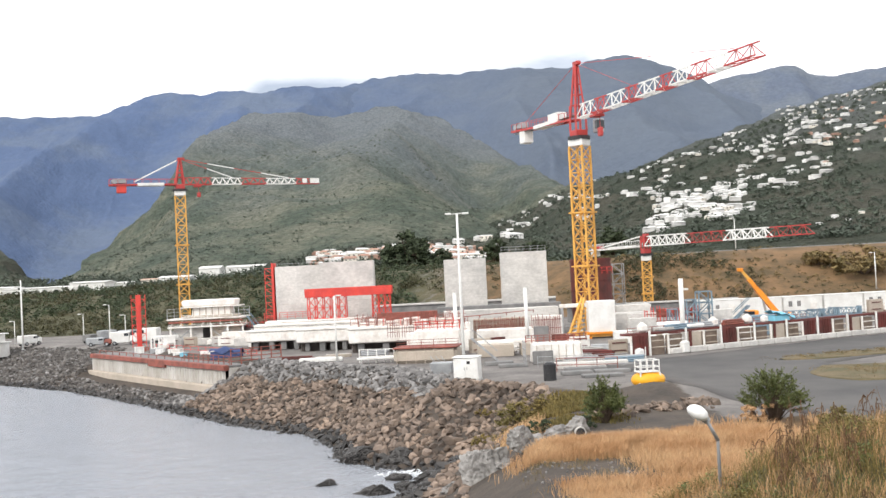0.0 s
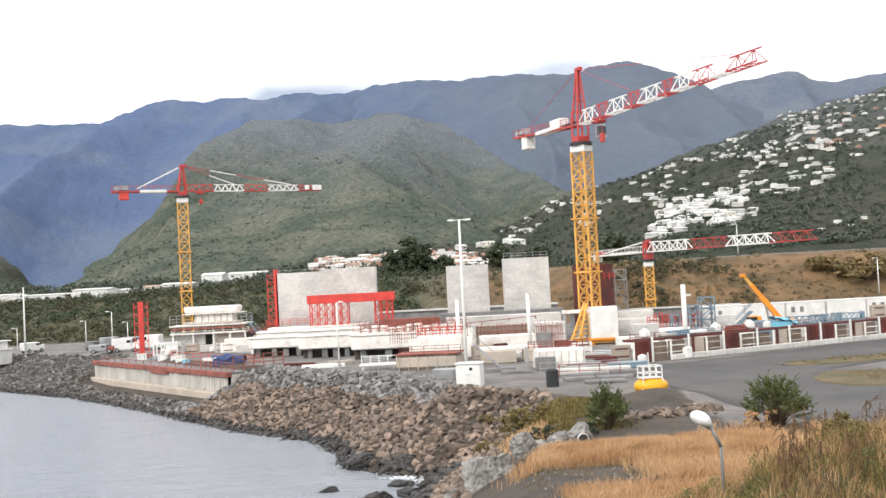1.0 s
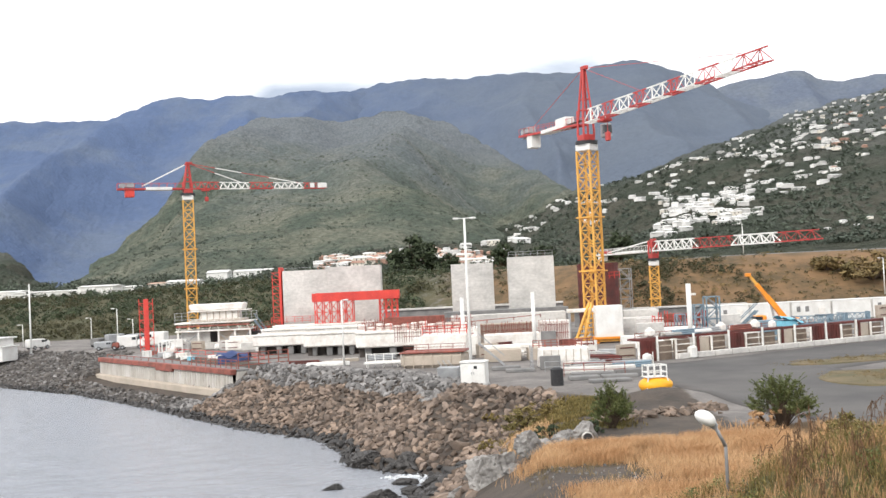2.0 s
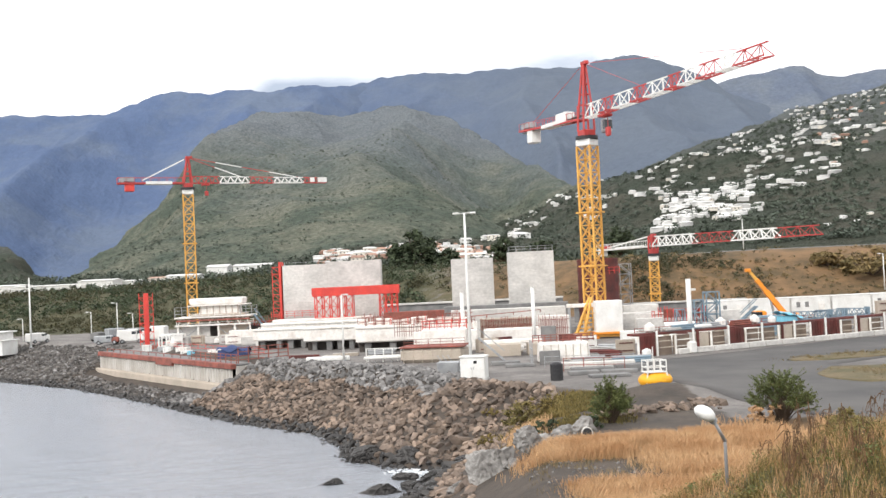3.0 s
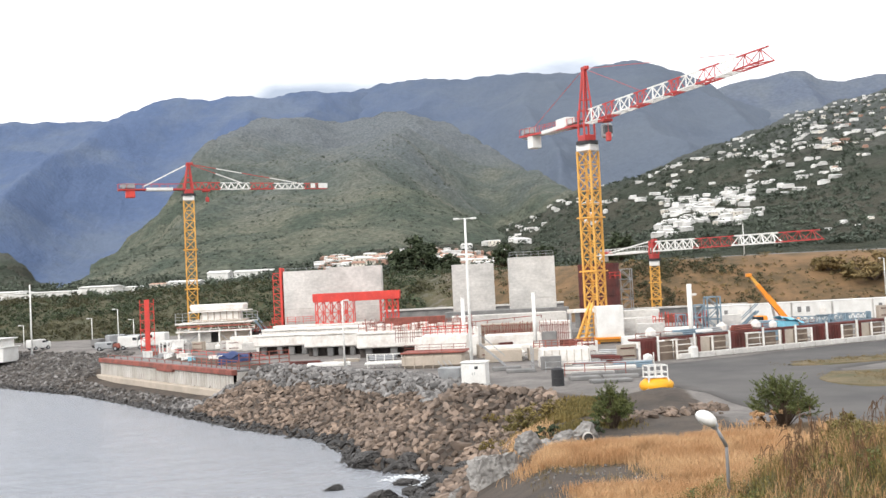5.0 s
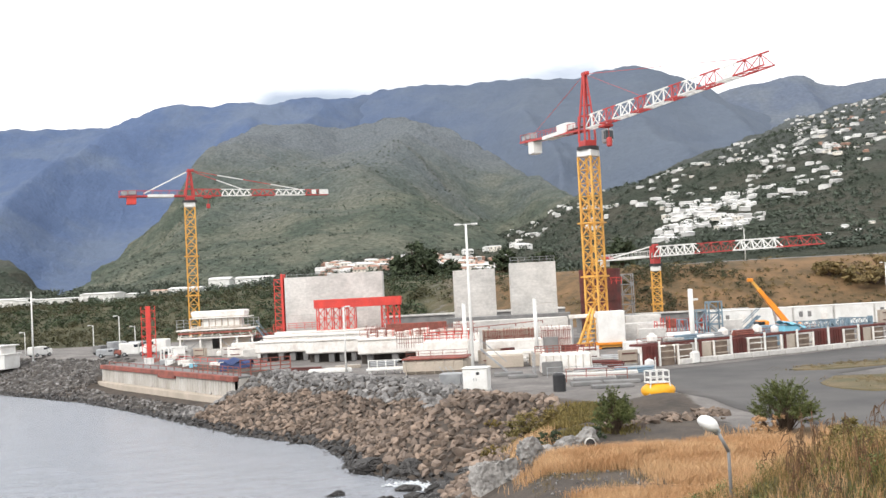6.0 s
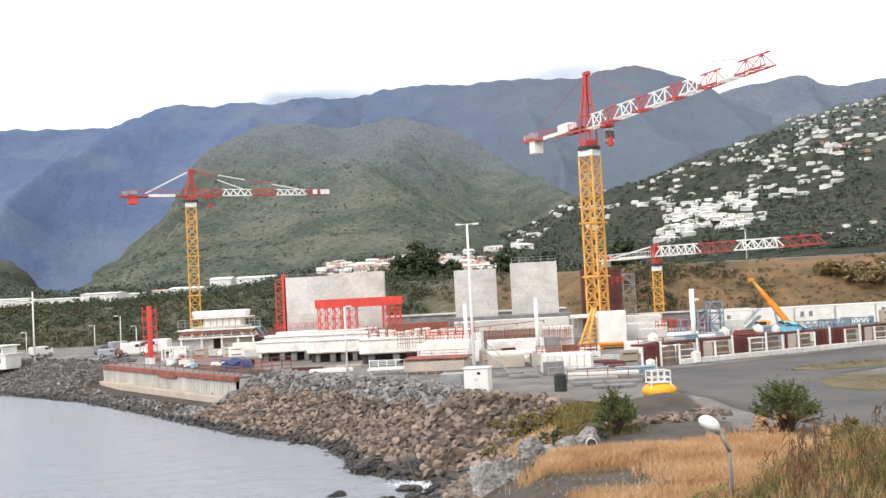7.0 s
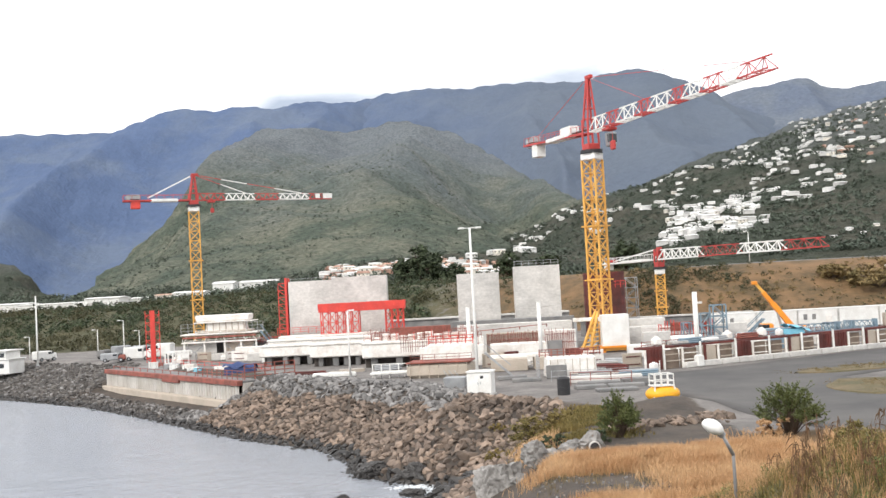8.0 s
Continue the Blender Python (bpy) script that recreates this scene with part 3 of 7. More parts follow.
def tower_crane(m, label, mast_w, mast_h, panels, mast_turn, jib, sections, jib_w, jib_h, counter, apex, chord=0.2, brace=0.1, lift=1.0, rise=0.0, panel=1.1, beam=None, back=0.0):
    """Mast base at the origin; the jib points along +x."""
    c = thing("tower_crane", m, label, "tower crane", "tower cranes")
    k = Kit()
    lattice(k, mast_w, 0.6, mast_h - 1.2, panels, chord, brace)
    k.v = [tuple(Matrix.Rotation(radians(mast_turn), 3, "Z") @ Vector(p)) for p in k.v]
    part("mast", k, YELLOW, c, "yellow lattice mast")
    for z in (mast_h * 0.35, mast_h * 0.62):
        k = Kit()
        for i in range(4):
            a = radians(mast_turn + 45 + 90 * i)
            b = a + math.pi / 2
            r = mast_w * 0.95
            k.bar((r * math.cos(a), r * math.sin(a), z), (r * math.cos(b), r * math.sin(b), z), 0.18)
        part("mast_collar", k, YELLOW, c)
    part("mast_foot", Kit().box((0, 0, 0.35), (mast_w * 1.9, mast_w * 1.9, 0.7), mast_turn, 0.06), CONCRETE, c, "concrete footing")
    k = Kit()
    k.box((0, 0, mast_h - 0.75), (mast_w * 1.12, mast_w * 1.12, 0.95), mast_turn, 0.1)
    part("transition_piece", k, WHITE, c, "white mast top")
    part("slewing_ring", Kit().tube((0, 0, mast_h - 0.3), (0, 0, mast_h + 0.15), mast_w * 0.75, n=20), DARK, c)
    jz = mast_h + lift
    k = Kit()
    k.box((0, 0, mast_h + 0.55), (mast_w * 0.9, mast_w * 0.9, 0.9), 0, 0.08)
    for y in (-1, 1):
        for x in (-1, 1):
            k.bar((x * mast_w * 0.4, y * mast_w * 0.4, mast_h + 0.9), (x * mast_w * 0.36, y * mast_w * 0.36, jz + jib_h), 0.25)
    part("slewing_frame", k, RED, c)
    k = Kit()
    top = Vector((apex[0], 0, apex[1]))
    feet = [Vector((x * mast_w * 0.36, y * mast_w * 0.36, jz + 0.5)) for x in (-1, 1) for y in (-1, 1)]
    for f in feet:
        k.bar(f, top + (f - Vector((0, 0, f.z))) * 0.2, 0.24)
    for s in (0.2, 0.4, 0.6, 0.8):
        ring = [f.lerp(top + (f - Vector((0, 0, f.z))) * 0.2, s) for f in (feet[0], feet[1], feet[3], feet[2])]
        for i in range(4):
            k.bar(ring[i], ring[(i + 1) % 4], 0.12)
    k.box((top.x + 0.2, 0, top.z), (1.3, 0.6, 0.5), 0, 0.05)
    part("tower_head", k, RED, c, "red A-frame head")
    for s0, s1, white in sections:
        k = Kit()
        x0, x1 = 0.6 + (jib - 0.6) * s0, 0.6 + (jib - 0.6) * s1
        truss(k, x0, x1 - 0.05, jib_w, jib_h * (1 - 0.25 * s0), jib_h * (1 - 0.25 * s1), max(2, round((x1 - x0) / (jib_h * panel))), 0.15 + 0.07 * (panel > 1.2 and white), 0.085 + (0.075 if white else -0.015) * (panel > 1.2) + 0.03 * (panel < 1.2 and white), jz)
        k.v = [(x, y, z + rise * x) for x, y, z in k.v]
        part("jib_section", k, WHITE if white else RED, c, "white jib section" if white else "red jib section")
    k = Kit()
    for y in (-0.7, 0.7):
        k.bar((-0.8, y, jz), (-counter, y, jz), 0.3)
        k.bar((-0.8, y, jz + 1.1), (-counter, y, jz + 1.1), 0.06)
    n = max(4, int(counter / 1.6))
    for i in range(n + 1):
        x = -0.8 - (counter - 0.8) * i / n
        k.bar((x, -0.7, jz), (x, 0.7, jz), 0.14)
        for y in (-0.7, 0.7):
            k.bar((x, y, jz), (x, y, jz + 1.1), 0.06)
    k.v = [(x, y, z - back * x) for x, y, z in k.v]
    part("counter_jib", k, beam or RED, c)
    jz += back * counter * 0.5
    part("counter_jib_deck", Kit().box((-counter * 0.5, 0, jz + 0.12), (counter * 0.95, 1.1, 0.06)), GREY_STEEL, c)
    k = Kit().box((-counter * 0.42, 0, jz + 0.05), (counter * 0.38, 1.75, 0.55), 0, 0.05)
    part("counter_jib_panel", k, WHITE, c, "white side panel")
    k = Kit().box((-counter + 2.2, 0, jz + 0.75), (1.8, 1.2, 0.9), 0, 0.08).tube((-counter + 0.9, -0.6, jz + 0.7), (-counter + 0.9, 0.6, jz + 0.7), 0.5, n=14)
    k.v = [(x, y, z + back * counter * 0.4) for x, y, z in k.v]
    part("winch", k, GREY_STEEL, c)
    return c, jz - back * counter * 0.5, top


def jib_cab(c, x, y, z):
    part("cab", Kit().box((x, y, z + 0.95), (1.3, 1.1, 1.9), 0, 0.12), GREY_STEEL, c, "grey operator's cab")
    part("cab_window", Kit().box((x + 0.34, y - 0.02, z + 1.05), (0.72, 1.16, 1.2), 0, 0.08), GLASS_DARK, c, "dark cab glazing")


crane, jz, top = tower_crane(pose(-48.6, 200, 5, 0, 0, 24), "yellow tower crane with a red and white horizontal jib", 1.9, 28.2, 14, -12, 28.0,
                             [(0, 0.205, 0), (0.205, 0.42, 1), (0.42, 0.60, 0), (0.60, 0.825, 1), (0.825, 1, 0)], 1.2, 1.35, 13.1, (0.2, 34.2))
part("counterweight", Kit().box((-10.9, 0, jz - 0.75), (1.7, 1.4, 1.5), 0, 0.08), RED_FORM, crane, "red counterweight block")
part("sign_board", Kit().box((24.9, -0.7, jz + 0.55), (0.9, 0.08, 0.9)), WHITE, crane, "white board")
part("sign_board", Kit().box((27.0, -0.7, jz + 0.55), (1.9, 0.08, 1.0)), WHITE, crane, "white board")
dashed(crane, top, (22.4, 0, jz + 1.1), [(0, 0.24, 0), (0.24, 0.47, 1), (0.47, 0.72, 0), (0.72, 0.97, 1), (0.97, 1, 0)], 0.11)
dashed(crane, top, (10.6, 0, jz + 1.2), [(0, 0.5, 0), (0.5, 1, 1)], 0.11)
dashed(crane, top, (-8.5, 0, jz + 0.6), [(0, 0.08, 0), (0.08, 1, 1)], 0.16)
part("trolley", Kit().box((3.4, 0, jz - 0.3), (1.4, 1.3, 0.35), 0, 0.05), RED, crane)
part("hook_block", Kit().box((3.6, 0, jz - 2.0), (0.7, 0.5, 0.9), 0, 0.1).tube((3.6, 0, jz - 1.6), (3.6, 0, jz - 0.3), 0.04), RED, crane)

AIM = math.degrees(math.atan2(-35.0, 13.94))
crane, jz, top = tower_crane(pose(20.4, 140, 5, 0, 0, AIM), "tall yellow tower crane with a red and white lattice jib", 2.02, 26.9, 14, 45 - AIM + 4, 37.7,
                             [(0, 0.105, 1), (0.105, 0.193, 0), (0.193, 0.312, 1), (0.312, 0.394, 0), (0.394, 0.516, 1), (0.516, 0.587, 0), (0.587, 0.683, 1), (0.683, 0.782, 0), (0.782, 0.862, 1), (0.862, 1, 0)],
                             1.3, 1.9, 19.0, (0.2, 37.0), 0.24, 0.1, 2.5, 0.016, 1.1, None, 0.055)
part("counterweight", Kit().box((-15.6, 0, jz - 0.1), (1.7, 1.5, 2.1), 0, 0.08), WHITE, crane, "white counterweight block")
part("machine_house", Kit().box((-5.8, 0, jz + 1.0), (3.0, 1.5, 1.5), 0, 0.08), WHITE, crane, "white winch housing")
jib_cab(crane, 2.6, 1.6, jz - 2.2)
dashed(crane, top, (33.5, 0, jz + 2.2), [(0, 0.55, 0), (0.55, 0.78, 1), (0.78, 1, 0)], 0.06)
dashed(crane, top, (14.0, 0, jz + 1.9), [(0, 1, 0)], 0.05)
dashed(crane, top, (-17.5, 0, jz + 1.3), [(0, 1, 0)], 0.05)
part("trolley", Kit().box((5.0, 0, jz - 0.3), (1.6, 1.4, 0.35), 0, 0.05), RED, crane)
part("hook_block", Kit().box((5.0, 0.4, jz - 2.4), (0.8, 0.5, 1.2), 0, 0.1).tube((5.0, 0.4, jz - 1.9), (5.0, 0.4, jz - 0.3), 0.05), RED, crane)

AIM = math.degrees(math.atan2(-45, 14.24))
crane, jz, top = tower_crane(pose(38.9, 190, 5, 0, 0, AIM), "small yellow tower crane with a flat red and white jib", 1.6, 11.2, 8, 45 - AIM + 30, 47.2,
                             [(0, 0.30, 1), (0.30, 0.55, 0), (0.55, 0.795, 1), (0.795, 1, 0)], 1.2, 1.75, 22.0, (0.0, 14.7), 0.2, 0.1, 1.5, -0.006, 1.6, WHITE)
part("counterweight", Kit().box((-20.6, 0, jz - 0.5), (1.6, 1.4, 1.5), 0, 0.08), WHITE, crane, "white counterweight block")
part("counterweight", Kit().box((-19.2, 0, jz + 0.45), (2.6, 1.45, 0.5), 0, 0.06), RED, crane, "red counterweight block")
dashed(crane, top, (-18, 0, jz + 0.4), [(0, 0.1, 0), (0.1, 1, 1)], 0.14)


# ---- concrete piers ----
def pier(m, parts_, label):
    p = thing("bridge_pier", m, label, "bridge pier", "concrete bridge piers")
    for c, s in parts_:
        n = max(1, round(s[2] / 5.5))
        h = s[2] / n
        for i in range(n):
            part("cast_lift", Kit().box((c[0], c[1], c[2] + h * (i + 0.5)), (s[0], s[1], h - 0.012), 0, 0.02), CONCRETE, p)
    return p


pier(pose(0, 0, 5), [((-21.2, 161, 0), (7.0, 3, 11.7)), ((-13.6, 160.6, 0), (8.2, 3.6, 12.0))], "tall pale grey cast concrete pier walls")
pier(pose(0, 0, 5), [((4.6, 161.5, 0), (6.5, 3, 11.5))], "tall pale grey cast concrete pier wall")
pier(pose(0, 0, 5), [((12.9, 151.5, 0), (6.6, 3, 12.0))], "tall pale grey cast concrete pier wall with guard rail")


# ---- kit of the building site ----
def solid(name, x0, x1, y, depth, z0, z1, material, label, category, group="", rz=0.0, bevel=0.05, taper=1.0, pname="body"):
    """A block whose front stands at y."""
    o = thing(name, pose((x0 + x1) / 2, y + depth / 2, z0, 0, 0, rz), label, category, group)
    part(pname, Kit().box((0, 0, (z1 - z0) / 2), (x1 - x0, depth, z1 - z0), 0, bevel, taper), material, o)
    return o


def guard_rail(a, b, h, gap, material, label, w=0.07, rails=3, group="guard rails", deep=False):
    a, b = Vector(a), Vector(b)
    o = thing("guard_rail", Matrix.Translation(a), label, "guard rail", group)
    d = b - a
    n = max(2, round(d.length / gap))
    for i in range(n + 1):
        p = d * (i / n)
        part("post", Kit().bar(p, p + Vector((0, 0, h)), w), material, o)
    for r in range(rails):
        z = Vector((0, 0, h * (r + 1) / rails - w / 2))
        part("rail", Kit().bar(z, d + z, w * 0.8), material, o)
    if deep:
        part("kick_board", Kit().bar(Vector((0, 0, 0.1)), d + Vector((0, 0, 0.1)), 0.16), material, o)
    return o


def bars(name, x0, x1, y, z0, z1, n, material, label, rows=1, r=0.03):
    o = thing(name, pose(0, 0, 0), label, "rebar", "rebar cages")
    for j in range(rows):
        for i in range(n):
            x = x0 + (x1 - x0) * (i + random.uniform(-0.25, 0.25)) / n
            h = z1 - random.uniform(0, 0.3) * (z1 - z0)
            part("starter_bar", Kit().bar((x, y + j * 0.6, z0), (x + random.uniform(-0.06, 0.06), y + j * 0.6, h), r * 2), material, o)
    for z in (0.3, 0.7):
        zz = z0 + (z1 - z0) * z
        part("tie_bar", Kit().bar((x0, y, zz), (x1, y, zz), r * 2), material, o)
    return o


def scaffold(m, w, d, h, lifts, material, label, tube=0.06, group="scaffold towers", name="scaffold_tower"):
    o = thing(name, m, label, "scaffold", group)
    for sx in (-1, 1):
        for sy in (-1, 1):
            part("standard", Kit().bar((sx * w / 2, sy * d / 2, 0), (sx * w / 2, sy * d / 2, h), tube), material, o)
    for i in range(1, lifts + 1):
        z = h * i / lifts
        for sy in (-1, 1):
            part("ledger", Kit().bar((-w / 2, sy * d / 2, z), (w / 2, sy * d / 2, z), tube * 0.8), material, o)
            part("brace", Kit().bar((-w / 2 if i % 2 else w / 2, sy * d / 2, z - h / lifts), (w / 2 if i % 2 else -w / 2, sy * d / 2, z), tube * 0.7), material, o)
        for sx in (-1, 1):
            part("transom", Kit().bar((sx * w / 2, -d / 2, z), (sx * w / 2, d / 2, z), tube * 0.8), material, o)
        part("deck_board", Kit().box((0, 0, z - 0.05), (w * 0.9, d * 0.9, 0.05)), GREY_STEEL, o)
    return o


def street_pole(x, y, z, h, label, arm=0.0, thick=0.09, heads=1, rz=0.0, name="street_lamp"):
    o = thing(name, pose(x, y, z, 0, 0, rz), label, "lamp post", "lamp posts")
    part("pole", Kit().tube((0, 0, 0), (0, 0, h), thick * 1.3, thick * 0.8, n=10), WHITE, o, smooth=True)
    part("base_plate", Kit().box((0, 0, 0.03), (thick * 4.5, thick * 4.5, 0.06)), GREY_STEEL, o)
    if arm:
        part("arm", Kit().bar((-arm * (heads - 1) / 1.0, 0, h), (arm, 0, h + 0.05), 0.06), WHITE, o)
        for i in range(heads):
            x1 = arm * (1 - 2 * i / max(1, heads - 1)) if heads > 1 else arm
            part("lamp_head", Kit().box((x1, 0, h + 0.02), (0.55, 0.3, 0.16), 0, 0.04), WHITE, o, "white lamp head")
    return o


def vehicle(m, paint, label, category, length=4.8, width=1.9, height=2.1, cargo=False, group="parked vehicles"):
    o = thing("van" if not cargo else "truck", m, label, category, group)
    nose = length * (0.28 if not cargo else 0.3)
    part("body", Kit().box((-nose / 2, 0, 0.35 + (height - 0.45) / 2), (length - nose, width, height - 0.45), 0, 0.12), paint if not cargo else GREY_STEEL, o)
    part("cab", Kit().box((length / 2 - nose / 2 - 0.02, 0, 0.35 + height * 0.28), (nose, width * 0.96, height * 0.56), 0, 0.14, 0.92), paint, o)
    part("windscreen", Kit().box((length / 2 - nose * 0.72, 0, height * 0.74), (nose * 0.5, width * 0.86, height * 0.26), 0, 0.06, 0.85), GLASS_DARK, o)
    part("side_window", Kit().box((length / 2 - nose - 0.5, 0, height * 0.74), (0.75, width + 0.02, height * 0.22), 0, 0.04), GLASS_DARK, o)
    for x in (-length * 0.31, length * 0.31):
        for y in (-width / 2 + 0.1, width / 2 - 0.1):
            wheel = part("wheel", Kit().tube((x, y - 0.11, 0.36), (x, y + 0.11, 0.36), 0.36, n=14), DARK, o)
            part("rim", Kit().tube((x, y - 0.12, 0.36), (x, y + 0.12, 0.36), 0.2, n=10), GREY_STEEL, wheel)
    return o


# ---- sheet-pile quay ----
QA, QB = Vector((-53.7, 161.2, 0)), Vector((-25.2, 122.9, 0))
qd = (QB - QA).normalized()
qn = Vector((-qd.y, qd.x, 0))
if qn.x < 0:
    qn = -qn
QL, QZ = (QB - QA).length, 4.5
q_rz = math.degrees(math.atan2(qd.y, qd.x))
quay = thing("sheet_pile_quay", Matrix.Translation(QA) @ pose(0, 0, 0, 0, 0, q_rz), "limed steel sheet-pile quay with a red-brown capping beam", "quay")
pile = None
for i in range(int(QL / 0.8)):
    if pile is None:
        k = Kit()
        prof = [(0, 0), (0.16, 0), (0.26, -0.24), (0.54, -0.24), (0.64, 0), (0.8, 0)]
        k.add([(x, y, z) for z in (-0.6, QZ - 0.3) for x, y in prof], [(j, j + 1, j + 7, j + 6) for j in range(5)])
        k.add([(x, y + 0.05, z) for z in (-0.6, QZ - 0.3) for x, y in prof], [(j + 6, j + 7, j + 1, j) for j in range(5)])
        pile = part("sheet_panel", k, SHEETPILE, quay)
    else:
        p = new("sheet_panel", pile.data)
        p.parent = quay
        p.matrix_basis = pose(0.8 * i, 0, 0)
side = 1 if (Matrix.Rotation(radians(q_rz), 3, "Z") @ Vector((0, 1, 0))).dot(qn) > 0 else -1
for x0, x1, drop in ((0, QL * 0.50, 0), (QL * 0.50, QL * 0.62, 0.35), (QL * 0.62, QL, 0)):
    part("capping_beam", Kit().box(((x0 + x1) / 2, -0.1 * side, QZ - 0.1 - drop / 2), (x1 - x0, 0.75, 0.62 + drop), 0, 0.04), RUST_PALE, quay, "red-brown capping beam")
part("toe_beam", Kit().box((QL / 2, -0.5 * side, 1.5), (QL, 0.9, 1.5), 0, 0.12), CONCRETE_TAN, quay, "pale concrete toe beam")
part("deck", Kit().box((QL / 2, 4.6 * side, QZ + 0.06), (QL, 8.6, 0.24), 0, 0.03), CONCRETE_DARK, quay, "grey concrete deck")
for x in (0.15, QL - 0.15):
    part("return_wall", Kit().box((x, 4.4 * side, QZ / 2 - 0.3), (0.3, 8.2, QZ + 0.4), 0, 0.03), SHEETPILE, quay)


def on_quay(s, t, z=QZ + 0.18):
    p = QA + qd * s + qn * t
    return (p.x, p.y, z)


guard_rail(on_quay(QL - 14, 0.6), on_quay(QL - 0.6, 0.6), 1.1, 1.5, RUST_PALE, "red-brown guard rail on the quay", 0.09)
guard_rail(on_quay(QL - 0.5, 0.8), on_quay(QL - 0.5, 7.5), 1.9, 1.4, RUST_PALE, "red-brown guard rail at the quay end", 0.12, 4)
guard_rail(on_quay(1, 0.7), on_quay(QL - 15, 0.7), 0.5, 3.0, RUST_PALE, "low red-brown edge rail on the quay", 0.09, 1)
guard_rail(on_quay(3, 8.0), on_quay(QL - 8, 8.0), 1.0, 2.6, RED_FORM, "red guard rail behind the quay", 0.06, 2)
tarp = thing("tarpaulin_stack", Matrix.Translation(on_quay(QL - 9.5, 4.5)) @ pose(0, 0, 0, 0, 0, -10), "stack of formwork under a blue tarpaulin on the quay", "tarpaulin")
k = Kit()
nx, ny = 12, 6
k.v = [((i / nx - 0.5) * 4.2, (j / ny - 0.5) * 2.0, 1.5 + 0.25 * math.sin(i * 0.9) * math.cos(j) - 0.9 * max(0, abs(j / ny - 0.5) * 2 - 0.5) - 0.8 * max(0, i / nx - 0.7)) for j in range(ny + 1) for i in range(nx + 1)]
k.f = [(j * (nx + 1) + i, j * (nx + 1) + i + 1, (j + 1) * (nx + 1) + i + 1, (j + 1) * (nx + 1) + i) for j in range(ny) for i in range(nx)]
part("tarpaulin", k, BLUE, tarp, "creased blue tarpaulin", smooth=True)
part("base_block", Kit().box((0, 0, 0.55), (3.8, 1.7, 1.1), 0, 0.04), BLUE, tarp)
for s, t, sx, sy, sz, m_ in ((9, 4, 1.4, 1.0, 0.9, WHITE), (12.5, 5.5, 2.2, 1.0, 0.6, GREY_STEEL), (16, 4.5, 1.2, 0.9, 0.7, WHITE), (20.5, 5, 1.8, 1.2, 0.8, CONCRETE_NEW), (24, 4, 1.5, 0.8, 0.5, WHITE), (30, 6, 2.6, 1.0, 0.7, CONCRETE_NEW), (6, 6, 1.3, 1.0, 0.6, RUST_PALE), (27, 3.5, 1.0, 0.8, 0.6, CYAN)):
    o = thing("material_crate", Matrix.Translation(on_quay(s, t)) @ pose(0, 0, 0, 0, 0, random.uniform(-25, 25)), "crate of building material on the quay deck", "crate", "material crates")
    part("crate_body", Kit().box((0, 0, sz / 2), (sx, sy, sz), 0, 0.03), m_, o)
    part("lid", Kit().box((0, 0, sz + 0.03), (sx * 1.05, sy * 1.05, 0.06)), m_, o)
    for e in (-1, 1):
        part("strap", Kit().box((e * sx * 0.28, 0, sz / 2), (0.06, sy * 1.02, sz * 1.01)), GREY_STEEL, o)

# ---- white formwork platform ----
fw = thing("formwork_platform", pose(-36.4, 166.5, 5), "cream precast mould on a two-level working platform", "formwork")
part("mould", Kit().box((0.15, 0, 6.62), (8.5, 3.4, 1.1), 0, 0.2, 1.03), CONCRETE_NEW, fw, "cream pier-head mould")
part("mould_lip", Kit().box((0.4, -0.1, 6.0), (9.6, 3.9, 0.16), 0, 0.05), CONCRETE_NEW, fw)
part("mould_neck", Kit().box((0.5, 0, 5.2), (6.4, 2.9, 1.5), 0, 0.15, 0.96), CONCRETE_NEW, fw, "stained mould neck")
for x in (-2.4, -1.4, -0.4, 0.6, 1.6, 2.6, 3.5):
    part("mould_rib", Kit().box((x, -1.5, 5.2), (0.14, 0.16, 1.45)), CONCRETE_TAN, fw)
part("mould_foot", Kit().box((0.3, 0, 4.5), (8.6, 3.6, 0.3), 0, 0.08), CONCRETE_TAN, fw)
part("deck", Kit().box((-0.2, -0.3, 4.2), (12.2, 5.6, 0.22), 0, 0.03), CONCRETE_NEW, fw, "cream timber deck")
for i in range(15):
    part("joist", Kit().box((-5.6 + i * 0.78, -0.3, 3.98), (0.12, 5.4, 0.2)), CONCRETE_TAN, fw, "timber joist")
part("waler", Kit().box((-0.2, -3.0, 3.74), (11.6, 0.2, 0.26)), RUST_PALE, fw, "rusty edge beam")
part("deck", Kit().box((-0.2, -0.3, 2.95), (12.0, 5.6, 0.24), 0, 0.03), CONCRETE_NEW, fw, "cream timber deck")
for x in (-5.8, -4.3, -2.6, -0.9, 0.8, 2.4, 4.0, 5.5):
    part("strut", Kit().bar((x, -2.9, 3.05), (x + (0.5 if x < 0 else -0.5), -2.9, 3.9), 0.12), CONCRETE_NEW, fw)
for x in (-5.8, -2.6, 0.6, 3.2, 5.6):
    for y in (-2.8, 2.2):
        part("column", Kit().bar((x, y, 0), (x, y, 2.85), 0.26), CONCRETE_NEW, fw)
for x0, x1 in ((-5.8, -2.6), (0.6, 3.2), (3.2, 5.6)):
    part("brace", Kit().bar((x0, -2.85, 0.2), (x1, -2.85, 2.6), 0.12), GREY_STEEL, fw)
    part("brace", Kit().bar((x1, -2.75, 0.2), (x0, -2.75, 2.6), 0.1), GREY_STEEL, fw)
part("infill_panel", Kit().box((-3.2, -2.0, 1.95), (4.6, 0.12, 1.6)), CONCRETE, fw, "grey infill panels")
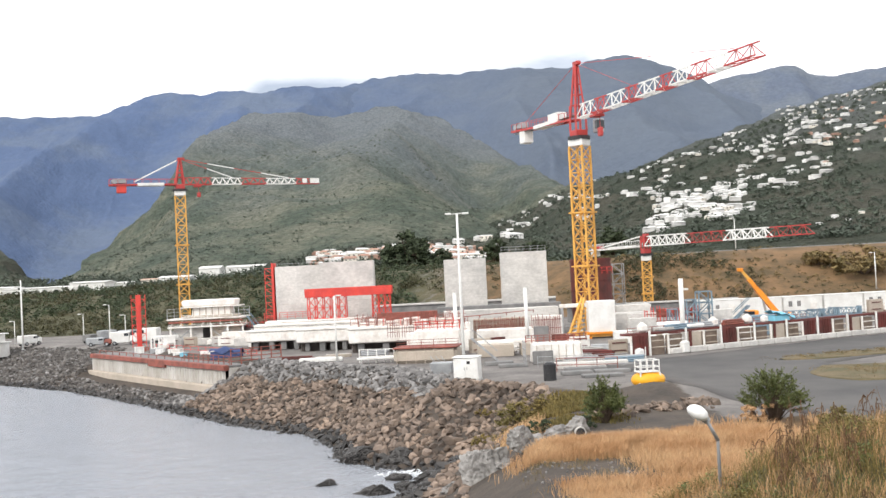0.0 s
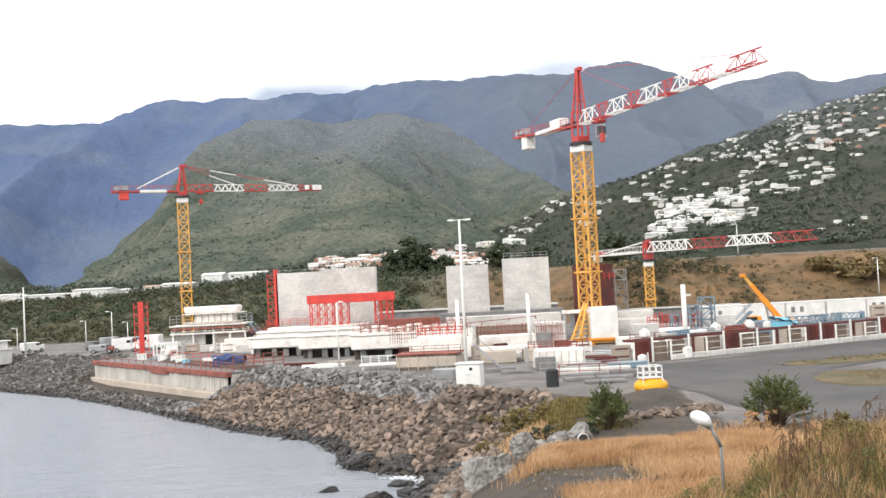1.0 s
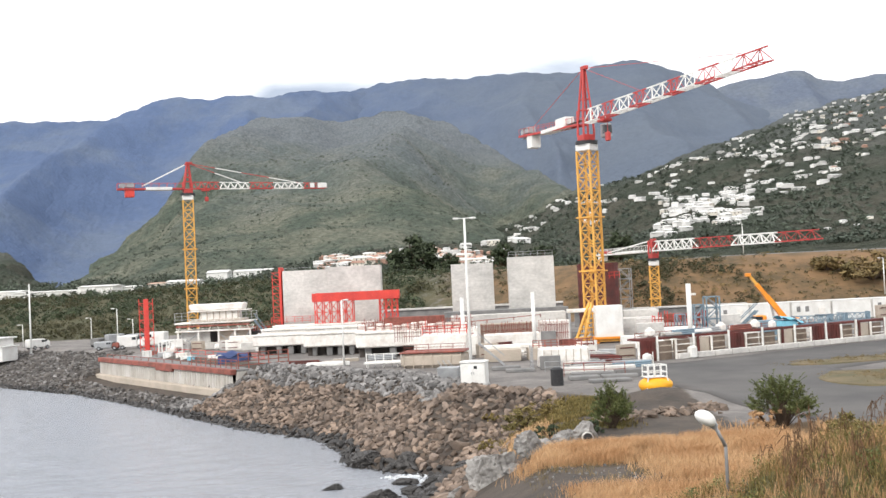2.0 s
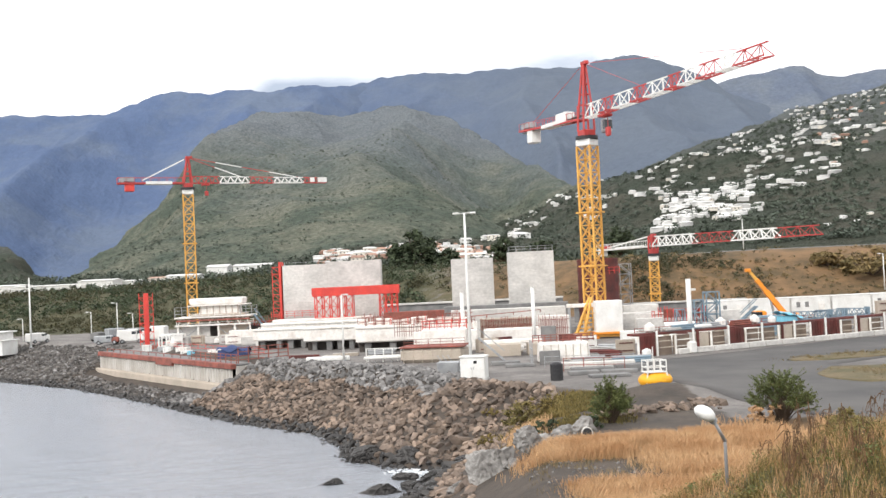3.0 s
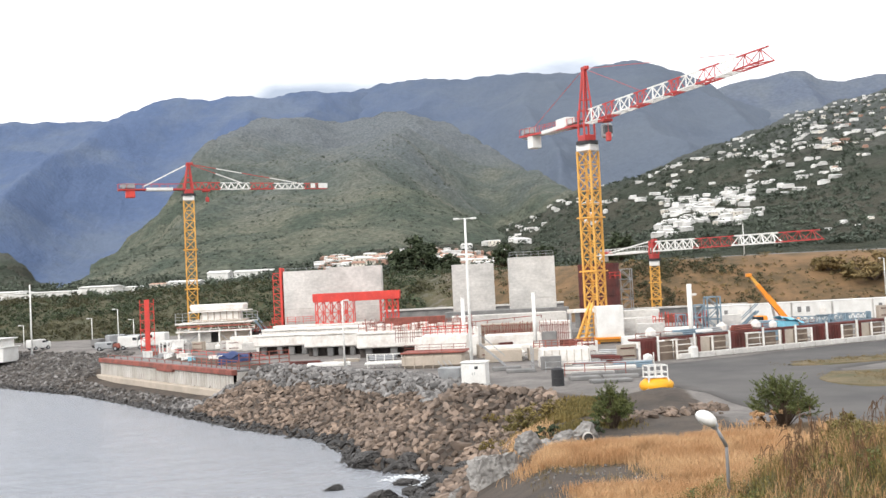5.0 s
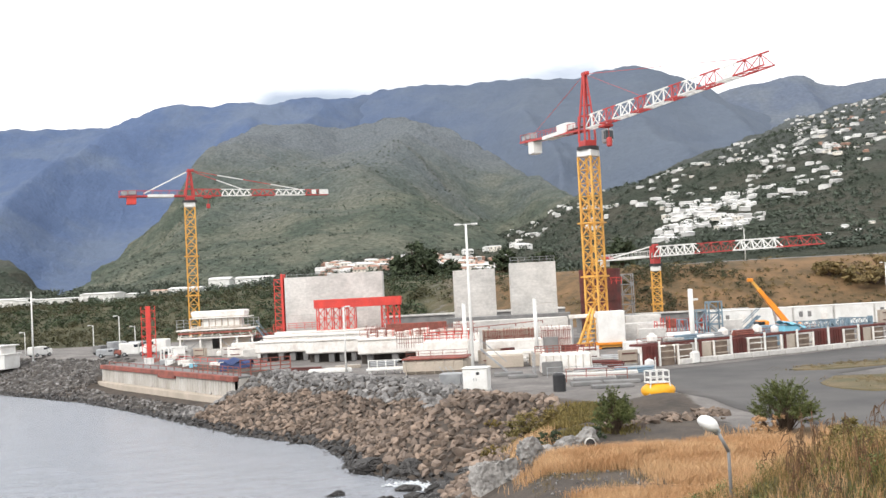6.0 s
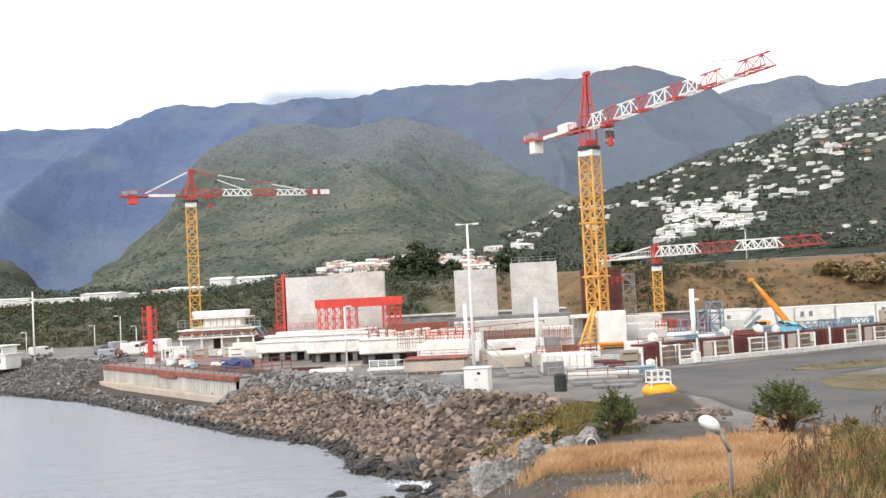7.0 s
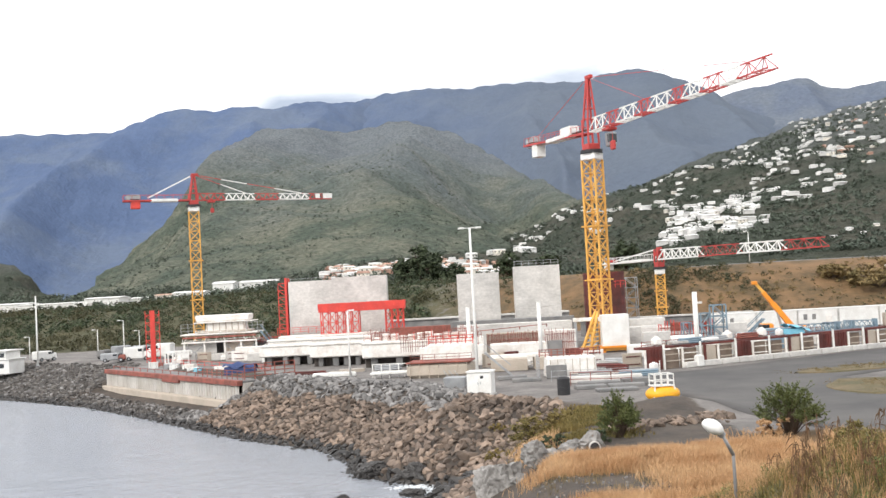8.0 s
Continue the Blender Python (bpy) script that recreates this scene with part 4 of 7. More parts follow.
part("infill_panel", Kit().box((2.8, -2.0, 1.95), (4.6, 0.12, 1.6)), CONCRETE_TAN, fw, "tan infill panels")
part("back_wall", Kit().box((0, 1.6, 1.35), (9.5, 0.2, 2.6)), CONCRETE_DARK, fw)
part("footing", Kit().box((0.6, -2.5, 0.55), (7.4, 1.4, 1.1), 0, 0.06), CONCRETE, fw, "pale concrete footing")
guard_rail((-42.6, 163.6, 9.33), (-40.4, 163.6, 9.33), 1.6, 1.1, GREY_STEEL, "grey guard rail on the formwork platform", 0.07)
guard_rail((-32.2, 163.6, 9.33), (-29.6, 163.6, 9.33), 1.5, 0.8, GREY_STEEL, "grey guard rail on the formwork platform", 0.07)
guard_rail((-40.3, 163.6, 9.33), (-32.3, 163.6, 9.33), 0.5, 1.0, CONCRETE_NEW, "low cream toe rail below the mould", 0.07, 2)
guard_rail((-42.4, 163.6, 8.09), (-30.2, 163.6, 8.09), 0.6, 2.0, CONCRETE_NEW, "cream guard rail on the lower platform", 0.06, 2)
guard_rail((-31.0, 164.8, 7.6), (-26.0, 164.8, 8.2), 1.0, 1.0, RUST_PALE, "rusty guard rail beside the mould", 0.06, 3)
st = thing("steel_stair", pose(-29.6, 164.5, 5), "light blue-grey steel access stair beside the platform", "stair", "steel stairs")
for y in (-0.5, 0.5):
    part("stringer", Kit().bar((2.6, y, 0), (-0.6, y, 4.3), 0.18), BLUEGREY, st)
    part("handrail", Kit().bar((2.6, y, 1.0), (-0.6, y, 5.3), 0.07), BLUEGREY, st)
for i in range(14):
    s = (i + 1) / 15
    part("tread", Kit().box((2.6 - 3.2 * s, 0, 4.3 * s), (0.28, 1.0, 0.05)), BLUEGREY, st)
solid("storage_container", -33.5, -29.6, 160.5, 2.2, 5, 7.0, CONCRETE_NEW, "low white storage box under the platform", "container", "storage boxes")
solid("storage_container", -30.8, -27.8, 156, 2.2, 5, 6.2, CONCRETE, "low pale grey storage box beside the quay", "container", "storage boxes")
solid("storage_container", -27.9, -25.6, 152, 2.2, 5, 6.7, WHITE, "small white storage box beside the quay", "container", "storage boxes")

# red lattice tower and white frame
rt = thing("climbing_formwork_tower", pose(-47.2, 164, 5, 0, 0, 20), "tall red steel climbing formwork tower", "formwork tower")
part("column", Kit().box((0, 0, 4.2), (0.75, 0.75, 8.4), 0, 0.06), RED_FORM, rt)
for z in (0.9, 2.3, 3.7, 5.1, 6.5, 7.7):
    k = Kit()
    for sx in (-1, 1):
        k.bar((sx * 0.35, 0, z), (sx * 1.05, 0, z), 0.12)
        k.bar((sx * 1.05, 0, z - 0.7), (sx * 1.05, 0, z + 0.7), 0.1)
        k.bar((sx * 0.4, 0, z - 0.6), (sx * 1.05, 0, z), 0.08)
    part("bracket", k, RED_FORM, rt)
fr = thing("storage_rack", pose(-42.2, 159.8, 5), "white painted open steel rack", "rack")
for z in (0.1, 1.9):
    for y in (-0.9, 0.9):
        part("beam", Kit().bar((-1.8, y, z), (1.8, y, z), 0.22), WHITE, fr)
for x in (-1.8, -0.6, 0.6, 1.8):
    for y in (-0.9, 0.9):
        part("post", Kit().bar((x, y, 0), (x, y, 2.0), 0.2), WHITE, fr)
part("panel", Kit().box((0.9, -0.85, 1.3), (1.7, 0.08, 0.9)), WHITE, fr)

vehicle(pose(-53.6, 177, 5, 0, 0, 8), WHITE, "white delivery van parked on the yard", "van", 4.6, 1.9, 2.4)
vehicle(pose(-50.5, 180, 5, 0, 0, 170), WHITE, "white panel van with a high roof", "van", 4.4, 1.9, 2.7)
vehicle(pose(-57.4, 176, 5, 0, 0, 5), RUST_PALE, "small red flatbed truck", "truck", 4.2, 1.8, 1.6, True)
vehicle(pose(-75.5, 192, 5, 0, 0, 60), WHITE, "white van parked near a lamp post", "van", 4.4, 1.8, 2.0)
vehicle(pose(-60.0, 190, 5, 0, 0, 40), LEAF, "green tractor-like site truck", "truck", 4.4, 1.9, 2.3, True)
vehicle(pose(-55.6, 188, 5, 0, 0, -15), LEAF, "green site truck with a grey bed", "truck", 4.2, 1.9, 2.2, True)
vehicle(pose(-63.2, 190, 5, 0, 0, 75), CONCRETE_DARK, "dark grey van parked behind the quay", "van", 4.2, 1.8, 1.7)
street_pole(-70.8, 177, 5, 11.9, "tall slim white lamp post by the shore", 0, 0.13)
for x, y, h in ((-57.2, 181, 6.9), (-66.9, 196, 5.2), (-81.5, 200, 4.4), (-59.6, 198, 4.6)):
    street_pole(x, y, 5, h, "slim grey lamp post at the yard edge", 0.7, 0.08, 1, 200)

hs = thing("site_office", pose(-81.0, 187, 3.4, 0, 0, -12), "white two-storey site office by the water", "building")
part("wall", Kit().box((0, 0, 1.3), (5.4, 4.5, 2.6), 0, 0.04), WHITE, hs)
part("wall", Kit().box((-0.3, 0, 3.3), (4.6, 4.2, 1.5), 0, 0.04), WHITE, hs)
part("roof", Kit().box((-0.3, 0, 4.15), (5.6, 5.2, 0.2), 0, 0.05), WHITE, hs)
part("roof", Kit().box((0, 0, 2.62), (6.0, 5.0, 0.14), 0, 0.04), WHITE, hs)
for x in (-1.6, -0.2, 1.2):
    part("window", Kit().box((x, -2.1, 3.35), (0.9, 0.08, 0.7)), GLASS_DARK, hs)
    part("window", Kit().box((x, -2.26, 1.5), (0.9, 0.08, 0.8)), GLASS_DARK, hs)

# ---- precast segments on pads ----
def segment(x0, x1, y, z0, z1, depth=3.2, rz=0.0, label="long fresh white concrete segment on pads"):
    o = thing("precast_segment", pose((x0 + x1) / 2, y + depth / 2, z0, 0, 0, rz), label, "concrete segment", "precast segments")
    w, h = x1 - x0, z1 - z0
    part("beam_body", Kit().box((0, 0, h * 0.46), (w, depth, h * 0.92), 0, 0.14), CONCRETE_NEW, o)
    part("top_slab", Kit().box((0, -0.05, h * 0.96), (w + 0.1, depth + 0.2, h * 0.14), 0, 0.05), CONCRETE_NEW, o)
    return o


def pad(x, y, w=1.1, h=1.2):
    o = thing("concrete_pad", pose(x, y, 5), "grey concrete support pad under a segment", "concrete pad", "support pads")
    part("block", Kit().box((0, 0, h / 2), (w, 1.2, h), 0, 0.05), CONCRETE_DARK, o)


segment(-26.4, -18.7, 142, 6.2, 7.75, rz=-3)
segment(-18.5, -11.2, 135, 6.2, 8.0, rz=-3)
segment(-11.0, -2.6, 127, 6.25, 8.15, rz=-2)
segment(-26.1, -19.5, 147, 6.3, 8.3, label="white concrete segment behind the front row")
segment(-18.9, -10.8, 141, 6.3, 8.5, label="white concrete segment behind the front row")
# Added dark walls that imitate the shaded depth under the segments.
for x0, x1, y, z1 in ((-26.0, -19.0, 143.8, 6.19), (-18.2, -11.5, 136.8, 6.19), (-10.8, -3.0, 129.2, 6.24), (-2.4, 3.8, 129.2, 6.24), (-25.0, -10.5, 152.4, 6.3)):
    solid("plinth_wall", x0, x1, y, 0.8, 5, z1, GAP_SHADE, "added dark wall standing for the shade below the segments", "plinth", "plinth walls", bevel=0.02)
segment(-25.0, -10.5, 150.5, 6.3, 8.6, label="long white concrete base below the pier")
for x, y in ((-25.2, 143.4), (-22.9, 142.9), (-21.3, 142.9), (-19.5, 142.6), (-17.2, 136.4), (-15.2, 136), (-13.8, 136), (-12.3, 135.8), (-9.6, 128.4), (-6.5, 128), (-3.6, 128)):
    pad(x, y, random.uniform(0.5, 0.85))
guard_rail((-25.6, 142.3, 7.75), (-19.2, 141.9, 7.75), 0.35, 3, CONCRETE_NEW, "low white kerb rail on a segment", 0.1, 1)
solid("precast_segment", -2.7, 2.5, 117, 3, 5, 8.0, CONCRETE_NEW, "white concrete segment beside the stair", "concrete segment", "precast segments", -4, 0.14)
tank = solid("curing_basin", -4.6, 2.2, 108.2, 4, 5, 6.55, CONCRETE_TAN, "tan concrete basin with a rusty rim", "basin", rz=-9, bevel=0.35)
part("rim", Kit().box((0, 0, 1.62), (6.9, 4.2, 0.16), 0, 0.05), RUST_PALE, tank, "rusty rim beam")
for i in range(7):
    part("rib", Kit().box((-3.0 + i, -2.02, 0.75), (0.08, 0.08, 1.5)), CONCRETE_TAN, tank)
guard_rail((-4.4, 108.9, 6.6), (2.0, 107.9, 6.6), 0.9, 1.3, RUST_PALE, "rusty guard rail round the basin", 0.06)
guard_rail((-8.7, 112.6, 5), (-4.9, 112.0, 5), 1.5, 0.9, WHITE, "white painted guard rail beside the basin", 0.1, 2)
solid("work_bench", -8.9, -4.9, 111.3, 0.9, 5.4, 5.65, WHITE, "white plank bench along the yard edge", "bench")
for x in (-8.5, -6.9, -5.3):
    solid("bench_leg", x, x + 0.15, 111.5, 0.5, 5, 5.4, WHITE, "short white trestle under a plank", "trestle", "trestles")
solid("barrier_block", -15.8, -10.9, 116.4, 0.6, 5, 5.55, WHITE, "low white concrete barrier on the yard edge", "barrier", bevel=0.12)
street_pole(-11.5, 116.2, 5, 7.4, "slim white lamp post beside a barrier", 0.5, 0.09, 1, 20)

# rebar, moulds and rails on the segments
for i in range(13):
    x = -10.3 + i * 1.08
    o = thing("mould_box", pose(x, 129.6 + random.uniform(-0.5, 0.5), 8.15, 0, 0, random.uniform(-6, 6)), "small white formwork box with red clamps", "formwork", "formwork boxes")
    h = random.uniform(0.45, 0.95)
    part("box_shell", Kit().box((0, 0, h / 2), (random.uniform(0.7, 1.0), 1.2, h), 0, 0.04), CONCRETE_NEW, o)
    part("clamp", Kit().bar((-0.45, -0.64, h * 0.6), (0.45, -0.64, h * 0.6), 0.07), RUST_PALE, o)
    part("clamp", Kit().bar((0.36, -0.66, 0), (0.36, -0.66, h + 0.25), 0.07), RED_FORM if i % 2 else RUST_PALE, o)
solid("support_deck", -11.0, 4.0, 128.6, 3.0, 6.25, 8.12, CONCRETE_NEW, "white concrete deck carrying formwork boxes", "deck", "concrete decks")
guard_rail((-10.8, 128.3, 8.15), (-2.8, 127.4, 8.15), 1.1, 1.0, RUST_PALE, "rusty red guard rail on a segment", 0.05)
guard_rail((-2.6, 117.2, 8.0), (2.4, 116.9, 8.0), 1.0, 0.8, RED_FORM, "red guard rail above the stair", 0.08)
guard_rail((-3.6, 124.0, 8.2), (3.6, 123.6, 8.2), 0.9, 0.9, RUST_PALE, "rusty guard rail on a white deck", 0.07, 2)
bars("rebar_cage", -10.5, 3.6, 131.6, 8.0, 9.7, 60, RUST_PALE, "rusty starter bars behind the formwork boxes", 2)
bars("rebar_cage", -6.0, 3.4, 123.5, 7.0, 9.0, 34, RUST_PALE, "red-brown starter bars on a white deck", 1)
solid("support_deck", -3.8, 3.8, 123.2, 2.2, 5, 7.4, CONCRETE_NEW, "white concrete deck with starter bars", "deck", "concrete decks")
solid("steel_shutter", -8.8, 3.6, 150, 0.5, 5, 9.1, RUST_PALE, "long rusty red shutter wall", "shutter")
for i in range(12):
    part("rib", Kit().box((-5.9 + i * 1.07, -0.3, 2.0), (0.12, 0.14, 4.0)), RUST_PALE, bpy.data.objects["steel_shutter"])
guard_rail((-26.5, 158.6, 8.7), (-19.4, 158.6, 8.7), 1.0, 1.1, RED_FORM, "red guard rail at the pier foot", 0.07)
bars("rebar_cage", -36.0, -26.5, 166.5, 7.4, 8.4, 40, RED_FORM, "red starter bars beside the platform", 1)
solid("support_deck", -36.2, -26.2, 167.8, 2.6, 5, 7.5, CONCRETE_DARK, "grey concrete deck with red starter bars", "deck", "concrete decks")

# red shutter at the pier end, and the red platform in front of it
sh = thing("end_shutter", pose(-25.1, 159.8, 5), "tall red steel shutter at the end of a pier", "shutter")
part("panel", Kit().box((0, 1.2, 6.3), (0.35, 3.0, 12.0), 0, 0.04), RED_FORM, sh)
for z in np.arange(1.0, 12.2, 1.05):
    k = Kit().bar((-0.15, -0.2, z), (-1.25, -0.2, z), 0.1).bar((-0.15, -0.2, z - 0.8), (-1.2, -0.2, z), 0.08)
    part("bracket", k, RED_FORM, sh)
part("standard", Kit().bar((-1.2, -0.2, 0.4), (-1.2, -0.2, 11.2), 0.1), RED_FORM, sh)
rp = thing("working_platform", pose(-12.8, 152, 5), "bright red steel working platform with lattice legs", "platform")
part("deck", Kit().box((0, 0, 7.0), (12.6, 3.4, 0.35), 0, 0.04), RED_FORM, rp)
part("parapet", Kit().box((0, -1.66, 7.6), (12.7, 0.1, 0.95), 0, 0.02), RED_FORM, rp, "red sheet parapet")
part("parapet", Kit().box((0, 1.66, 7.6), (12.7, 0.1, 0.95), 0, 0.02), RED_FORM, rp)
part("parapet", Kit().box((6.3, 0, 7.6), (0.1, 3.2, 0.95), 0, 0.02), RED_FORM, rp)
for i in range(24):
    part("parapet_rib", Kit().bar((-6.2 + i * 0.54, -1.74, 7.1), (-6.2 + i * 0.54, -1.74, 8.15), 0.07), RED_FORM, rp)
for x in (-6.0, -4.9, -3.8, -2.7, -1.6, -0.5, 3.4, 4.3, 5.2, 6.0):
    for y in (-1.4, 1.2):
        part("leg", Kit().bar((x, y, 3.6), (x, y, 7.0), 0.14), RED_FORM, rp)
    part("leg_foot", Kit().bar((x, -1.4, 0), (x, -1.4, 3.6), 0.16), CONCRETE, rp, "pale grey prop")
xs_ = (-6.0, -4.9, -3.8, -2.7, -1.6, -0.5)
for x0, x1 in list(zip(xs_, xs_[1:])) + [(3.4, 4.3), (4.3, 5.2), (5.2, 6.0)]:
    for z in (3.7, 5.3):
        k = Kit().bar((x0, -1.4, z), (x1, -1.4, z + 1.6), 0.1).bar((x1, -1.4, z), (x0, -1.4, z + 1.6), 0.1).bar((x0, -1.4, z), (x1, -1.4, z), 0.1)
        part("lattice_brace", k, RED_FORM, rp)
guard_rail((9.7, 150.4, 17.0), (16.1, 150.4, 17.0), 0.8, 1.0, GREY_STEEL, "grey guard rail on top of a pier", 0.06, 2)
guard_rail((-24.4, 160.0, 16.7), (-17.8, 160.0, 16.7), 0.45, 1.6, GREY_STEEL, "low grey rail on top of a pier", 0.05, 1)

# ---- stair, decks and white blocks in the middle ----
for x, y, z0, hgt in ((5.6, 107.6, 5, 2.4),):
    st = thing("steel_stair", pose(x, y, z0), "grey steel stair up to a white deck", "stair", "steel stairs")
    for yy in (-0.5, 0.5):
        part("stringer", Kit().bar((0.4, yy, 0), (-2.2, yy, hgt), 0.2), GREY_STEEL, st)
        part("handrail", Kit().bar((0.4, yy, 1.0), (-2.2, yy, hgt + 1.0), 0.08), GREY_STEEL, st)
    for i in range(10):
        s = (i + 0.5) / 10
        part("tread", Kit().box((0.4 - 2.6 * s, 0, hgt * s), (0.26, 1.0, 0.05)), GREY_STEEL, st)
solid("precast_segment", 4.7, 11.4, 124, 3.2, 5.0, 7.3, CONCRETE_NEW, "long white concrete segment with rusty edge", "concrete segment", "precast segments", 0, 0.12)
guard_rail((4.8, 123.8, 7.3), (11.2, 123.8, 7.3), 0.6, 1.0, RUST_PALE, "thin rusty rail on a white segment", 0.05, 2)
solid("retaining_block", 4.2, 8.1, 112, 3, 5, 6.3, CONCRETE_TAN, "tan concrete retaining block", "concrete block", "concrete blocks")
solid("retaining_block", 8.9, 10.5, 112, 3, 5, 6.3, CONCRETE_TAN, "tan concrete block beside a dark opening", "concrete block", "concrete blocks")
solid("retaining_block", 4.2, 10.5, 113.2, 1.2, 6.302, 6.7, CONCRETE_NEW, "white concrete lintel over an opening", "concrete block", "concrete blocks")
solid("shutter_wall", 4.5, 11.5, 132, 1.0, 5, 8.3, CONCRETE_TAN, "pinkish concrete wall with rusty ribs", "wall panel", "wall panels")
bars("rebar_cage", 4.6, 11.4, 131.8, 6.8, 8.6, 30, RUST_PALE, "pinkish starter bars on a wall", 1)
solid("shutter_wall", 11.6, 15.4, 128, 1.0, 5, 8.5, CONCRETE_NEW, "pale wall panel with rusty ribs", "wall panel", "wall panels")
bars("rebar_cage", 11.6, 15.3, 127.8, 6.2, 8.8, 16, RUST_PALE, "rusty bars along a pale wall", 1)
solid("long_wall", 0.9, 16.4, 140, 2.5, 5, 9.2, CONCRETE, "long pale concrete base wall below the piers", "wall")
solid("long_wall", 0.0, 17.5, 146, 2.0, 5, 9.6, CONCRETE_DARK, "grey concrete base wall behind the front wall", "wall")
guard_rail((2.0, 131.4, 8.3), (12.0, 129.5, 8.9), 0.4, 3.0, RUST_PALE, "rusty steel beam lying across the formwork", 0.12, 1)
solid("steel_plate", 10.9, 12.6, 118, 0.25, 5, 7.75, CONCRETE_DARK, "dark grey steel plate standing on edge", "steel plate")
blk = solid("precast_segment", 9.1, 14.0, 101, 3.0, 5, 6.95, CONCRETE_NEW, "white concrete segment under a red deck", "concrete segment", "precast segments", 2, 0.12, 0.96)
for i in range(7):
    part("joint_strip", Kit().box((-2.1 + i * 0.72, -1.5, 0.95), (0.05, 0.05, 1.75)), CONCRETE_TAN, blk)
guard_rail((8.6, 102.6, 6.97), (14.6, 102.6, 6.97), 0.75, 0.6, RUST_PALE, "rusty red guard rail on a white segment", 0.09, 3)
guard_rail((8.4, 101.0, 5), (8.4, 104.0, 5), 2.2, 1.2, GREY_STEEL, "grey steel barrier beside a segment", 0.08, 3)
solid("steel_plate", 9.0, 11.0, 100.2, 0.2, 5, 6.3, CONCRETE_DARK, "grey steel sheet leaning on a segment", "steel plate")
guard_rail((10.4, 92.4, 5), (15.6, 91.0, 5), 1.2, 1.6, RUST_PALE, "rusty red pipe barrier on the yard", 0.07, 2)
guard_rail((9.2, 97.4, 5), (17.5, 96.8, 5), 1.0, 2.4, GREY_STEEL, "grey wire barrier on the yard", 0.05, 2)
solid("precast_slab", 9.6, 17.2, 94.5, 1.0, 5, 5.55, CONCRETE, "pale concrete slabs lying on the yard", "concrete slab")
for x0, x1, y, h, tilt in ((10.4, 13.0, 88.4, 0.32, 3), (13.3, 16.4, 88.8, 0.28, -4), (10.9, 14.6, 90.6, 0.4, -2), (14.9, 17.6, 91.6, 0.45, 2), (11.8, 15.2, 85.6, 0.25, 5), (5.6, 8.4, 98.5, 0.3, -3), (4.4, 7.2, 101.5, 0.35, 2)):
    solid("precast_slab", x0, x1, y, 1.3, 5, 5 + h, CONCRETE_DARK, "weathered grey concrete slab lying on the yard", "concrete slab", "yard slabs", tilt, 0.04)
for x, y, h in ((10.3, 120, 7.2), (2.05, 118.4, 7.0), (26.5, 112, 7.4)):
    o = thing("marker_post", pose(x, y, 5), "thick white steel post", "post", "white posts")
    part("shaft", Kit().tube((0, 0, 0), (0, 0, h), 0.22 if x != 26.5 else 0.27, n=12), WHITE, o, smooth=True)
    part("cap", Kit().tube((0, 0, h), (0, 0, h + 0.08), 0.26, n=12), WHITE, o)
    if x == 26.5:
        part("arm", Kit().bar((0, 0, h - 1.1), (0.75, 0, h - 1.1), 0.22), WHITE, o)

# ---- crane base with white ballast screen ----
cb = thing("crane_chassis", pose(20.2, 136, 5), "yellow crane base with inclined struts and steps", "crane base")
part("cross_beam", Kit().box((1.0, -2.4, 0.45), (4.6, 0.6, 0.5), 0, 0.05), YELLOW, cb)
part("cross_beam", Kit().box((0, 2.0, 0.45), (6.0, 0.6, 0.5), 0, 0.05), YELLOW, cb)
for x0, x1 in ((-3.3, -0.9), (-2.2, -0.6)):
    part("strut", Kit().bar((x0, -1.2, 0.2), (x1, 1.5, 5.2), 0.3), YELLOW, cb)
for i in range(6):
    part("step_rung", Kit().bar((-3.2 + i * 0.25, -1.3, 0.7 + i * 0.6), (-1.2 + i * 0.1, -1.3, 0.9 + i * 0.6), 0.14), YELLOW, cb)
sc = thing("ballast_screen", pose(21.2, 134.4, 5.75), "large plain white ballast block on a yellow base", "ballast")
part("block", Kit().box((0, 0, 2.05), (3.5, 2.2, 4.1), 0, 0.08), WHITE, sc)
part("plinth", Kit().box((0, -0.1, -0.05), (4.0, 2.6, 0.3), 0, 0.03), ORANGE, sc, "orange plinth beam")
for x in (-1.6, 1.6):
    part("leg", Kit().box((x, 0, -0.48), (0.4, 2.2, 0.54), 0, 0.03), ORANGE, sc)
solid("generator_box", 20.8, 22.9, 122, 1.6, 5, 6.5, WHITE, "white generator box beside the crane", "generator", bevel=0.08)
solid("steel_beam", 16.2, 19.8, 137, 0.5, 9.0, 9.5, CONCRETE_NEW, "short white beam across trestles", "beam")
for x in (16.4, 19.2):
    solid("trestle", x, x + 0.3, 137, 0.5, 5, 9.0, GREY_STEEL, "tall grey trestle under a beam", "trestle", "trestles")
solid("precast_slab", 23.4, 28.4, 138, 3, 5, 7.9, CONCRETE, "pale concrete slab stack beyond the crane", "concrete slab")
solid("precast_slab", 24.6, 29.4, 142, 3, 5, 8.8, CONCRETE, "pale concrete wall block", "concrete slab")
silo = thing("shutter_tower", pose(24.0, 160, 5), "tall dark brown steel shutter tower", "shutter tower")
part("shell", Kit().tube((0, 0, 0), (0, 0, 10.6), 3.15, n=24), RUST, silo, smooth=False)
for z in np.arange(1.2, 10.3, 1.5):
    part("ring", Kit().tube((0, 0, z), (0, 0, z + 0.14), 3.27, n=24), RUST, silo)
scaffold(pose(29.0, 165, 5), 1.8, 1.8, 9.6, 6, GREY_STEEL, "grey scaffold stair tower", 0.12)
